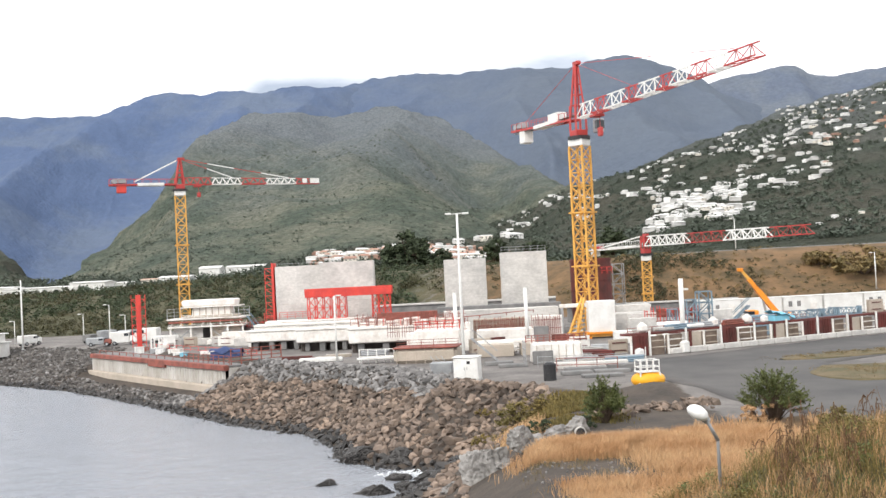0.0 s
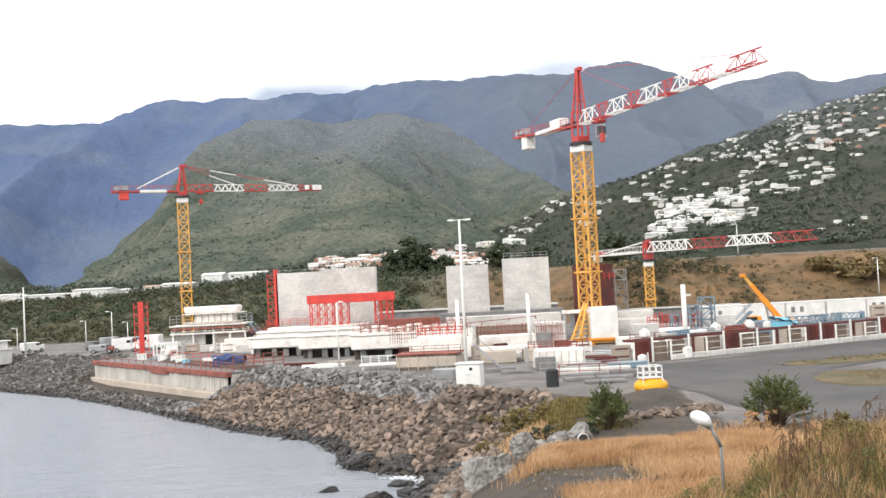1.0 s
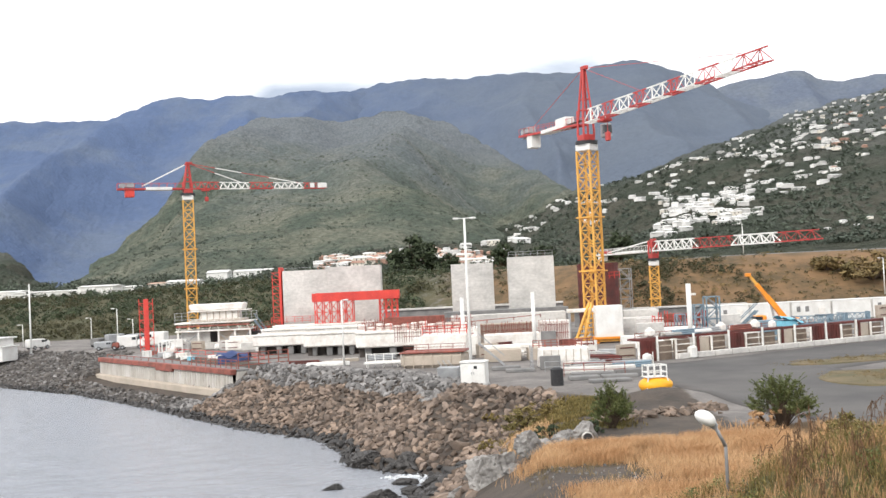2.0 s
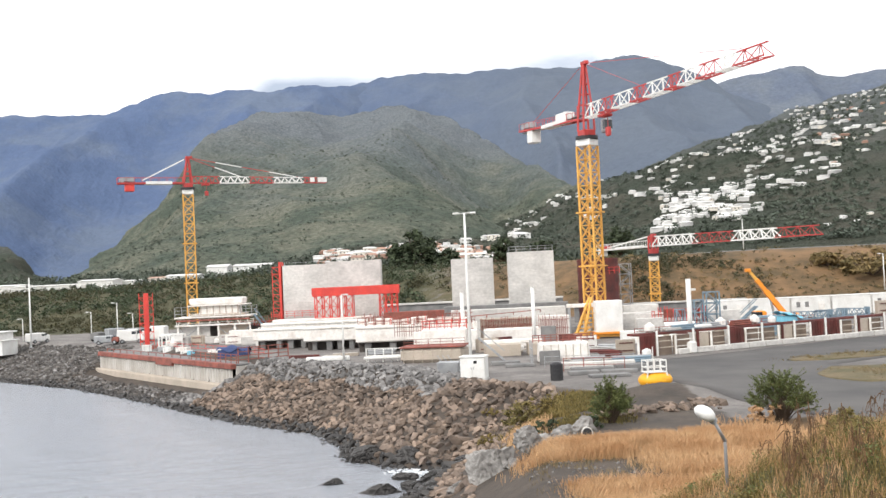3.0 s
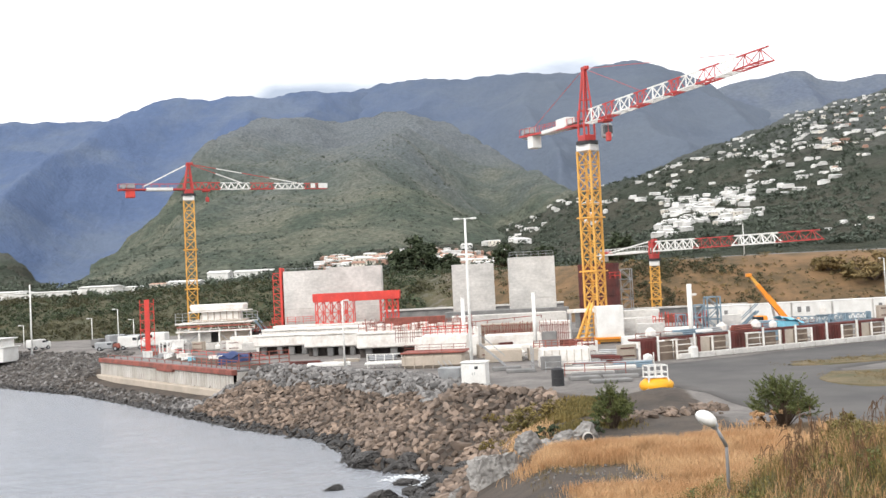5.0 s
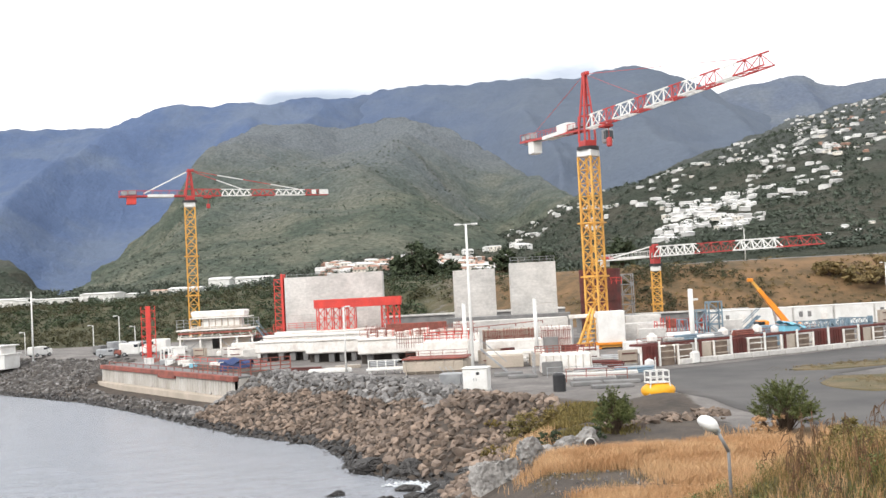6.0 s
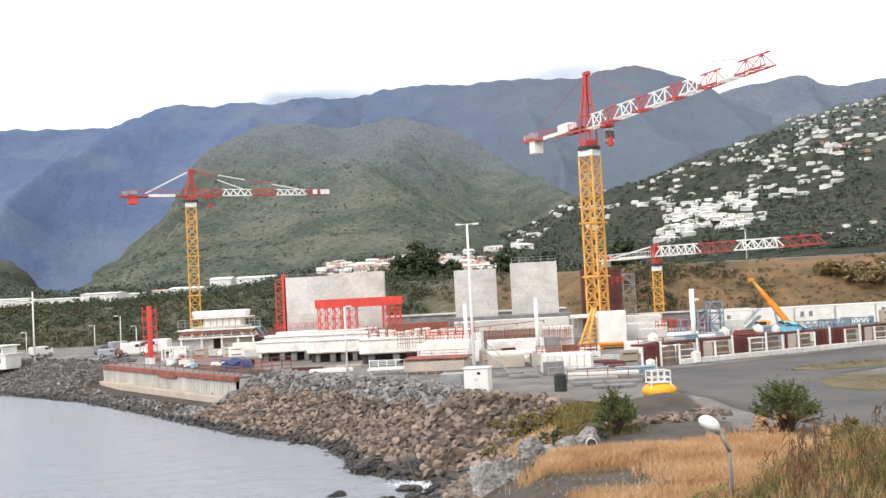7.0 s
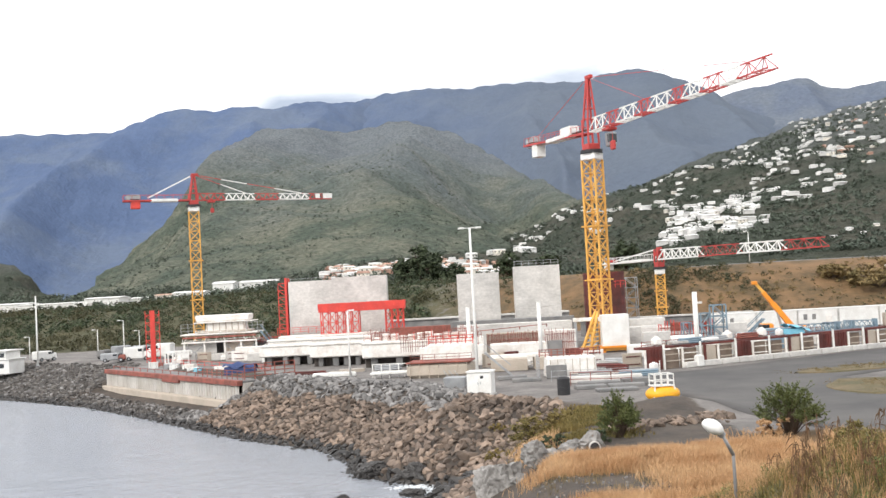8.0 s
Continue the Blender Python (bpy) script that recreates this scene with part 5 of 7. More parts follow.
guard_rail((24.5, 157.0, 13.2), (26.9, 157.4, 13.2), 1.0, 0.8, RED_FORM, "red bracket rail on the brown tower", 0.08, 2)


# ---- long formwork wall beside the road ----
FA = Vector((19.0, 102.7, 5))
f_rz = 27.2
wall = thing("formwork_wall", Matrix.Translation(FA) @ pose(0, 0, 0, 0, 0, f_rz), "long row of red-brown shutters between white posts on a concrete kerb", "formwork wall")
bays = "RTTDTRTTDTRRTDTRRTTR"
w = 2.35
for i, c in enumerate(bays):
    x0 = i * w
    if i > 1:
        part("kerb_block", Kit().box((x0 + w / 2, -0.35, 0.29), (w - 0.05, 0.5, 0.58), 0, 0.06, 0.97), CONCRETE, wall)
    part("post", Kit().box((x0, -0.1, 1.05 + (0.2 if i % 2 else 0)), (0.17, 0.2, 2.1 + (0.4 if i % 2 else 0)), 0, 0.02), WHITE if i % 2 else CONCRETE_NEW, wall, "white post")
    if c == "R":
        part("shutter_panel", Kit().box((x0 + w / 2, 0.12, 1.1), (w * 0.86, 0.35, 2.1), 0, 0.04), RUST, wall, "dark red shutter")
        for e in (-0.3, 0.1, 0.5):
            part("shutter_rib", Kit().box((x0 + w / 2 + e, -0.1, 1.15), (0.1, 0.12, 2.0)), RUST if e else RUST_PALE, wall)
    elif c == "D":
        part("shutter_panel", Kit().box((x0 + w / 2, 0.2, 1.0), (w * 0.9, 0.12, 2.0), 0, 0.02), CONCRETE_TAN, wall, "brown timber shutter")
        part("shutter_rib", Kit().box((x0 + w * 0.3, 0.08, 1.2), (0.3, 0.14, 1.9)), RUST, wall)
    else:
        part("shutter_panel", Kit().box((x0 + w / 2, 0.45, 0.95), (w * 0.92, 0.12, 1.9), 0, 0.02), RUST if i % 5 == 0 else BOARD, wall, "brown backing board")
        for z in (0.8, 1.45):
            part("waler", Kit().box((x0 + w / 2, 0.1, z), (w * 0.9, 0.14, 0.08)), CONCRETE_NEW if i % 4 == 2 else CONCRETE_TAN, wall, "pale timber waler")
part("top_beam", Kit().box((len(bays) * w / 2, 0.9, 2.2), (len(bays) * w, 1.6, 0.22), 0, 0.02), RUST, wall, "rusty top walkway")
cosf, sinf = math.cos(radians(f_rz)), math.sin(radians(f_rz))


def on_wall(s, t, z):
    return (FA.x + cosf * s - sinf * t, FA.y + sinf * s + cosf * t, z)


guard_rail(on_wall(1, 1.7, 7.2), on_wall(26, 1.7, 7.2), 0.6, 1.6, RUST_PALE, "rusty rail along the shutter walkway", 0.08, 2)
for s, t, sx, sy, sz, m_ in ((6.5, -0.45, 0.9, 0.7, 1.2, WHITE), (9.0, 0.9, 2.4, 0.8, 0.5, WHITE), (14.0, 1.2, 1.4, 0.8, 0.6, WHITE), (19, 1.0, 0.7, 0.7, 0.7, WHITE), (0.2, -1.1, 0.8, 0.7, 0.9, WHITE)):
    z = 7.28 if t > 0 else 5
    p = on_wall(s, t, z)
    o = thing("water_tank", pose(*p, 0, 0, f_rz), "small white plastic container beside the shutters", "container", "white containers")
    part("tank_body", Kit().box((0, 0, sz / 2), (sx, sy, sz), 0, 0.12), WHITE, o)
    part("cap", Kit().tube((0, 0, sz), (0, 0, sz + 0.08), 0.14, n=10), WHITE, o)

# cyan sheet and steel trusses on the walkway
p = on_wall(21.8, 1.6, 7.28)
sheet_ = thing("tarpaulin_stack", pose(*p, 0, 0, f_rz), "light blue plastic sheet over a stack", "tarpaulin")
k = Kit()
nx, ny = 10, 6
k.v = [((i / nx - 0.5) * 3.4, (j / ny - 0.5) * 1.8, 1.15 - 0.75 * (i / nx) ** 1.6 + 0.1 * math.sin(i * 1.3 + j) - 0.5 * max(0, abs(j / ny - 0.5) * 2 - 0.6)) for j in range(ny + 1) for i in range(nx + 1)]
k.f = [(j * (nx + 1) + i, j * (nx + 1) + i + 1, (j + 1) * (nx + 1) + i + 1, (j + 1) * (nx + 1) + i) for j in range(ny) for i in range(nx)]
part("cover_sheet", k, CYAN, sheet_, "creased light blue sheet", smooth=True)
part("base_block", Kit().box((-0.3, 0, 0.3), (2.4, 1.5, 0.6), 0, 0.04, 0.9), CYAN, sheet_)
for s, l, tilt in ((25.5, 6.0, 0), (28.5, 5.0, 4), (32.0, 4.5, -6)):
    p = on_wall(s, 1.6, 7.28)
    o = thing("steel_truss", pose(*p, 0, 0, f_rz + tilt), "grey-green steel lattice truss lying on the walkway", "truss", "steel trusses")
    k = Kit()
    truss(k, -l / 2, l / 2, 0.8, 0.9, 0.7, 6, 0.12, 0.08, 0.06)
    part("lattice", k, BLUEGREY, o)
    part("end_plate", Kit().box((l / 2, 0, 0.5), (0.08, 0.8, 0.9)), BLUEGREY, o)
scaffold(pose(33.2, 128.6, 5), 1.6, 1.6, 5.5, 4, BLUEGREY, "blue-grey steel stair tower behind the shutters", 0.16)
scaffold(pose(31.3, 127.8, 5), 1.2, 1.2, 4.6, 3, BLUEGREY, "blue-grey steel trestle tower", 0.14)
scaffold(pose(28.6, 126.0, 5), 1.0, 1.2, 3.6, 2, BLUEGREY, "low blue-grey trestle tower", 0.12)
o = thing("pressure_tank", pose(28.0, 124, 6.1), "white horizontal tank on a grey cradle", "tank")
part("vessel", Kit().tube((-1.8, 0, 0.6), (1.8, 0, 0.6), 0.55, n=16), WHITE, o)
for x in (-1.2, 1.2):
    part("cradle", Kit().box((x, 0, -0.5), (0.3, 1.0, 1.2), 0, 0.03), GREY_STEEL, o)
o = thing("reinforcement_cage", pose(29.5, 130.5, 5), "rusty red steel frame with curved bars", "rebar")
for i in range(9):
    x = -3.2 + i * 0.8
    part("hoop", Kit().bar((x, -0.8, 0), (x, -0.8, 3.4 + 0.5 * math.sin(i * 0.9)), 0.09).bar((x, 0.8, 0), (x, 0.8, 3.4 + 0.5 * math.sin(i * 0.9)), 0.09).bar((x, -0.8, 3.3), (x, 0.8, 3.3), 0.09), RED_FORM, o)
for z in (1.0, 2.0, 2.9):
    part("runner", Kit().bar((-3.4, -0.85, z), (3.4, -0.85, z), 0.14), RUST_PALE, o)
part("plate", Kit().box((0.4, 0, 3.0), (4.6, 0.25, 1.1), 0, 0.03), RUST_PALE, o)
for x0, x1, y, z1 in ((23.8, 27.0, 128, 7.6), (35.0, 38.5, 126, 7.0), (37.7, 41.0, 125, 7.4), (43.5, 47.0, 128, 7.2), (34.5, 36.5, 121, 7.1)):
    solid("formwork_stack", x0, x1, y, 1.6, 5, z1, random.choice([CONCRETE, CONCRETE_NEW, BLUEGREY]), "stack of pale formwork panels behind the shutters", "formwork stack", "formwork stacks")
solid("retaining_wall", 24.5, 38, 133, 0.6, 5, 8.0, CONCRETE, "grey concrete wall behind the steel frames", "wall")
st = thing("steel_stair", pose(41.0, 140, 5), "grey steel stair in front of the cabins", "stair", "steel stairs")
for y in (-0.5, 0.5):
    part("stringer", Kit().bar((-2.2, y, 0), (1.2, y, 3.0), 0.22), BLUEGREY, st)
    part("handrail", Kit().bar((-2.2, y, 1.0), (1.2, y, 4.0), 0.1), BLUEGREY, st)
for i in range(10):
    s = (i + 0.5) / 10
    part("tread", Kit().box((-2.2 + 3.4 * s, 0, 3.0 * s), (0.28, 1.0, 0.05)), BLUEGREY, st)


# ---- site cabins ----
def cabin(x, y, rz, door):
    o = thing("site_cabin", pose(x, y, 5, 0, 0, rz), "white flat-roofed site cabin on supports", "site cabin", "site cabins")
    body = part("cabin_body", Kit().box((0, 0, 2.0), (6.0, 2.5, 2.75), 0, 0.05), WHITE, o)
    part("roof", Kit().box((0, 0, 3.43), (6.1, 2.6, 0.12), 0, 0.03), WHITE, o)
    for e in (-2.97, 2.97):
        part("corner_post", Kit().box((e, -1.24, 2.0), (0.14, 0.1, 2.75)), CONCRETE, o)
    for e in (-2.6, 2.6):
        part("support", Kit().box((e, 0, 0.31), (0.4, 2.3, 0.62)), CONCRETE, o)
    for e in ((-1.9, -0.6) if door else ()):
        win = part("window", Kit().box((e, -1.26, 2.35), (0.55, 0.06, 0.8)), CONCRETE_DARK, o)
        part("window_frame", Kit().box((e, -1.28, 1.84), (0.74, 0.08, 0.07)), WHITE, win)
    if door:
        part("door", Kit().box((1.6, -1.27, 1.72), (0.9, 0.05, 2.05)), CONCRETE_NEW, o, "pale cabin door")
    return o


for i in range(7):
    cabin(41.8 + i * 6.15, 153.5 + i * 0.35, 3.2, i % 2 == 0)

# ---- mobile crane ----
mc = thing("mobile_crane", pose(44.2, 135.5, 5, 0, 0, 178), "orange mobile crane with raised telescopic boom", "mobile crane")
part("carrier", Kit().box((0, 0, 0.95), (7.5, 2.5, 0.8), 0, 0.1), ORANGE, mc)
part("cab", Kit().box((3.0, 0, 1.9), (1.4, 2.3, 1.3), 0, 0.15), ORANGE, mc)
part("cab_window", Kit().box((3.3, 0, 2.15), (0.9, 2.34, 0.6), 0, 0.05), GLASS_DARK, mc)
part("turntable", Kit().box((-0.6, 0, 1.7), (2.6, 2.2, 0.8), 0, 0.1), ORANGE, mc)
bm_a, bm_b = Vector((-0.6, 0, 1.6)), Vector((4.1, 0, 7.9))
part("boom_base", Kit().bar(bm_a, bm_a.lerp(bm_b, 0.55), 0.66), ORANGE, mc, "orange boom base section")
part("boom_mid", Kit().bar(bm_a.lerp(bm_b, 0.5), bm_a.lerp(bm_b, 0.8), 0.52), ORANGE, mc)
part("boom_tip", Kit().bar(bm_a.lerp(bm_b, 0.78), bm_b, 0.36), YELLOW, mc)
part("boom_head", Kit().box((bm_b.x + 0.1, 0, bm_b.z), (0.7, 0.6, 0.45), 0, 0.05), ORANGE, mc)
part("lift_cylinder", Kit().tube((1.0, 0, 1.5), bm_a.lerp(bm_b, 0.45), 0.16, n=10), GREY_STEEL, mc)
for x in (-2.8, -1.3, 1.3, 2.8):
    for y in (-1.1, 1.1):
        part("wheel", Kit().tube((x, y - 0.18, 0.55), (x, y + 0.18, 0.55), 0.55, n=14), DARK, mc)

# ---- walls behind the yard ----
bw = solid("retaining_wall", -24, 22, 191, 0.8, 5, 9.0, CONCRETE_DARK, "long grey retaining wall behind the piers", "wall", rz=0.6)
part("coping", Kit().box((0, -0.1, 4.1), (46, 1.2, 0.35), 0, 0.05), CONCRETE, bw, "pale coping")
bw = solid("retaining_wall", 22.4, 52, 178, 0.8, 5, 7.6, CONCRETE_DARK, "grey retaining wall at the bank foot", "wall", rz=0)
part("coping", Kit().box((0, -0.1, 2.7), (29.6, 1.2, 0.3), 0, 0.05), CONCRETE, bw, "pale coping")

# ---- mast, white box, buoy, tank ----
wb = thing("electrical_cabinet", pose(2.35, 88.9, 5, 0, 0, -14), "large white electrical cabinet at the foot of a mast", "cabinet")
part("body", Kit().box((0, 0, 1.02), (2.15, 1.5, 1.84), 0, 0.05), WHITE, wb)
part("roof", Kit().box((0, 0, 2.0), (2.3, 1.7, 0.14), 0, 0.05), WHITE, wb)
part("plinth", Kit().box((0, 0, 0.05), (2.25, 1.6, 0.1)), CONCRETE, wb)
for x in (-0.53, 0.53):
    d_ = part("door", Kit().box((x, -0.765, 1.0), (1.0, 0.03, 1.65), 0, 0.01), WHITE, wb)
    part("handle", Kit().box((x * 0.2, -0.8, 1.05), (0.05, 0.04, 0.25)), GREY_STEEL, d_)
part("warning_plate", Kit().box((0.25, -0.79, 1.55), (0.28, 0.01, 0.24)), DARK, wb, "small dark plate")
street_pole(2.12, 90.6, 5, 14.4, "very tall slim white lighting mast with a crossbar", 0.75, 0.115, 2, -5, "lighting_mast")
o = thing("loading_trough", pose(0.2, 95.5, 5, 0, 0, -10), "pale blue-grey steel trough with raised bars", "trough")
part("trough_body", Kit().box((0, 0, 0.55), (1.8, 1.4, 1.1), 0, 0.06, 1.15), GREY_STEEL, o)
for x in (-0.6, -0.1, 0.4):
    part("bar", Kit().bar((x, 0, 1.0), (x - 0.5, 0, 1.7), 0.06), GREY_STEEL, o)
o = thing("water_tank", pose(9.0, 85.2, 5), "black plastic upright tank", "tank")
part("tank_body", Kit().tube((0, 0, 0), (0, 0, 1.35), 0.52, n=18).tube((0, 0, 1.35), (0, 0, 1.5), 0.52, 0.3, n=18), DARK, o)
for z in (0.3, 0.6, 0.9, 1.2):
    part("band", Kit().tube((0, 0, z), (0, 0, z + 0.05), 0.545, n=18), DARK, o)
bz = thing("navigation_buoy", pose(15.7, 78.4, float(ground_at(15.7, 78.4)) - 0.22, 0, 0, 8), "yellow buoy float with a white rail frame on top", "buoy")
part("float", Kit().ball((0, 0, 0.62), 1.32, 24, 14, (1.0, 0.78, 0.5)), BUOY, bz, "yellow rounded float", smooth=True)
part("deck_plate", Kit().box((-0.1, 0, 1.24), (1.6, 1.3, 0.06)), WHITE, bz)
for x in (-0.8, -0.3, 0.2, 0.7):
    for y in (-0.6, 0.6):
        part("rail_post", Kit().bar((x, y, 1.2), (x, y, 2.1), 0.07), WHITE, bz)
for z in (1.6, 2.1):
    k = Kit()
    for y in (-0.6, 0.6):
        k.bar((-0.8, y, z), (0.7, y, z), 0.07)
    for x in (-0.8, 0.7):
        k.bar((x, -0.6, z), (x, 0.6, z), 0.07)
    part("rail", k, WHITE, bz)
part("aerial", Kit().tube((-0.1, 0, 1.2), (-0.1, 0, 3.1), 0.04), WHITE, bz)
part("leg_frame", Kit().bar((-0.95, -0.7, 0.1), (-0.75, -0.6, 1.3), 0.08).bar((0.9, -0.7, 0.1), (0.7, -0.6, 1.3), 0.08), WHITE, bz)

# ---- street lamp in the foreground ----
lx, ly = 7.40, 28.0
lz = float(ground_at(lx, ly))
lp = thing("street_lamp", pose(lx, ly, lz), "white globe-hooded street lamp on a grey bent pole", "street lamp")
part("pole", Kit().tube((0, 0, -0.2), (0, 0, 9.25 - lz), 0.052, 0.045, n=10), CONCRETE_DARK, lp, smooth=True)
part("arm", Kit().tube((0, 0, 9.20 - lz), (-0.33, -0.1, 9.84 - lz), 0.05, 0.045, n=10), GREY_STEEL, lp, smooth=True)
part("socket", Kit().tube((-0.27, -0.08, 9.74 - lz), (-0.43, -0.12, 9.92 - lz), 0.1, 0.13, n=12), GREY_STEEL, lp, "grey lamp socket")
k = Kit()
k.ball((0, 0, 0), 0.27, 18, 12, (1.15, 0.9, 0.8))
k.v = [(x, y, z * (1.0 if z > 0 else 0.75)) for x, y, z in k.v]
k.v = [tuple(Matrix.Translation((-0.55, -0.14, 9.98 - lz)) @ Matrix.Rotation(radians(32), 4, "Y") @ Vector(p)) for p in k.v]
part("lamp_hood", k, WHITE, lp, "white rounded lamp hood", smooth=True)
for x, y, h in ((66.0, 226, 7), (85.3, 200, 7)):
    street_pole(x, y, float(ground_at(x, y)) - 0.05, h, "tall lamp post on the road above the bank", 0.8, 0.1, 1, 180)

# ---- the road and its islands ----
def strip(name, centre, half, lift, material, label, category, n=60, rows=12):
    line = spline([(x, y, 0) for x, y in centre], n)
    k = Kit()
    for i, p in enumerate(line):
        d = (line[min(i + 1, n - 1)] - line[max(i - 1, 0)]).normalized()
        q = Vector((-d.y, d.x, 0))
        hw = half(i / (n - 1))
        for j in range(rows + 1):
            s = p + q * (hw * max(-1.0, min(1.0, 2 * (j - 1) / (rows - 2) - 1)) + 0.15 * noise.noise(p * 0.4 + Vector((j, 0, 0))))
            k.v.append((s.x, s.y, float(ground_at(s.x, s.y)) + (lift if 0 < j < rows else -0.3)))
    k.f = [(i * (rows + 1) + j + 1, i * (rows + 1) + j, (i + 1) * (rows + 1) + j, (i + 1) * (rows + 1) + j + 1) for i in range(n - 1) for j in range(rows)]
    return tagged(part(name, k, material, smooth=True), label, category, kind="structure")


strip("road", [(16.5, 90), (24, 92), (34, 98), (46, 106), (60, 113), (90, 127)], lambda s: 8.5 - 1.5 * s, 0.05, ASPHALT, "worn grey asphalt road along the shutters", "road")
strip("road_branch", [(25.0, 90), (25.0, 80), (25.5, 70), (28.5, 58), (33, 46), (41, 30)], lambda s: 8.0 - 2.5 * s, 0.09, ASPHALT, "worn grey asphalt side road curving towards the slope", "road")
strip("verge", [(30.5, 92.4), (34, 93.3), (40, 95), (48, 98), (60, 103)], lambda s: 0.3 + 1.5 * min(1, s * 5), 0.13, VERGE, "dry earth verge between two roads", "verge")
strip("verge_island", [(28.6, 80), (31, 79.5), (37, 79), (50, 80)], lambda s: 0.4 + 5.4 * min(1, s * 3.2), 0.14, VERGE, "dry grassy island between two roads", "verge")
strip("bank_road", [(46, 226), (60, 227), (78, 227), (100, 226), (140, 222)], lambda s: 0.7, 0.12, CONCRETE_DARK, "grey gravel track along the top of the bank", "road", rows=6)


# ---- rocks ----
def rock_mesh(name, seed, material, flat=0.8, n=15):
    """An angular stone: the hull of a few points on a lumpy ball."""
    rnd = random.Random(seed)
    bm = bmesh.new()
    for _ in range(n):
        v = Vector((rnd.gauss(0, 1), rnd.gauss(0, 1), rnd.gauss(0, 1))).normalized() * rnd.uniform(0.72, 1.12)
        bm.verts.new((v.x * rnd.uniform(0.95, 1.25), v.y * 0.85, v.z * flat))
    bmesh.ops.convex_hull(bm, input=bm.verts)
    loose = [v for v in bm.verts if not v.link_faces]
    bmesh.ops.delete(bm, geom=loose, context="VERTS")
    bmesh.ops.triangulate(bm, faces=bm.faces)
    me = bpy.data.meshes.new(name)
    bm.to_mesh(me)
    bm.free()
    me.materials.append(material)
    return me


STONES = {m.name: [rock_mesh("rock", 40 + i, m) for i in range(16)] for m in (ROCK, ROCK_GREY, ROCK_DARK, ROCK_WET)}


def placed(me, poses, name, material):
    """One mesh of many copies of the given meshes."""
    vs, fs, k = [], [], 0
    for src, m in poses:
        co = np.empty(len(src.vertices) * 3)
        src.vertices.foreach_get("co", co)
        co = co.reshape(-1, 3) @ np.array(m.to_3x3()).T + np.array(m.translation)
        vs.append(co)
        fs += [tuple(i + k for i in p.vertices) for p in src.polygons]
        k += len(co)
    out = bpy.data.meshes.new(name)
    out.from_pydata(np.concatenate(vs).tolist(), [], fs)
    out.materials.append(material)
    out.update()
    return out


def any_turn(rnd):
    return Euler((rnd.uniform(0, 6.3), rnd.uniform(-0.5, 0.5), rnd.uniform(0, 6.3))).to_matrix().to_4x4()


rnd = random.Random(7)
revetment = thing("rock_revetment", pose(0, 0, 0), "sloping revetment of loose brown and grey basalt boulders", "revetment", kind="structure")
spots = []
for i in range(300000):
    x, y = rnd.uniform(-110, 8), rnd.uniform(42, 215)
    spots.append((x, y))
xy = np.array(spots)
dd = inland(xy[:, 0], xy[:, 1])
zz = land(xy[:, 0], xy[:, 1])
keep, cell = [], {}
for (x, y), d, z in zip(spots, dd, zz):
    ends = 11.5 if 76 < y < 128 else (7.5 if y <= 76 else 9 + 6 * min(1, max(0, (y - 150) / 20)))
    if not -1.8 < d < ends:
        continue
    s = (Vector((x, y, 0)) - QA).dot(qd)
    t = (Vector((x, y, 0)) - QA).dot(qn)
    if (-0.9 < t < 14 and -2 < s < QL + 1.5) or (-2.6 < t <= -0.9 and 0 < s < QL - 4) or (-7 < t <= -2.6 and 0 < s < QL - 5 and d > 1.5 and rnd.random() < 0.4):
        continue
    if y < 62 and x > 1.2:
        continue
    if y < 73 and rnd.random() < (0.5 if d < 3 else 0.85):
        continue
    r = rnd.uniform(0.24, 0.5) if 76 < y < 126 else rnd.uniform(0.2, 0.42)
    if rnd.random() < 0.06:
        r *= 1.4
    key = (int(x // 0.8), int(y // 0.8))
    if any((x - a) ** 2 + (y - b) ** 2 < (0.56 * (r + q)) ** 2 for dx in (-2, -1, 0, 1, 2) for dy in (-2, -1, 0, 1, 2) for a, b, q in cell.get((key[0] + dx, key[1] + dy), ())):
        continue
    cell.setdefault(key, []).append((x, y, r))
    if d < (1.0 if y > 74 else 2.6) + 0.7 * noise.noise(Vector((x * 0.4, y * 0.4, 0))):
        m_ = ROCK_WET
    elif y > 128 and x < -30:
        m_ = ROCK_DARK if rnd.random() < 0.8 else ROCK_GREY
    elif y > 120 or (d > 7.2 + 1.5 * noise.noise(Vector((x * 0.2, y * 0.2, 5))) and y > 88):
        m_ = ROCK_GREY
    else:
        m_ = ROCK
    keep.append((x, y, z + r * 0.15, r, m_))
near = sorted([k_ for k_ in keep if 72 < k_[1] < 90], key=lambda k_: k_[1])[:290]
picked = set(near)
rest = {}
for k_ in keep:
    x, y, z, r, m_ = k_
    me = rnd.choice(STONES[m_.name])
    m4 = Matrix.Translation((x, y, z)) @ any_turn(rnd) @ Matrix.Diagonal((r * rnd.uniform(0.9, 1.25), r, r * rnd.uniform(0.9, 1.1), 1))
    if k_ in picked:
        o = new("rock", me)
        o.parent, o.matrix_basis = revetment, m4
    else:
        rest.setdefault(m_.name, []).append((me, m4))
for name, poses in rest.items():
    o = new("rock_fill", placed(None, poses, "rock_fill", bpy.data.materials[name]))
    o.parent = revetment
    tagged(o, kind="stuff")


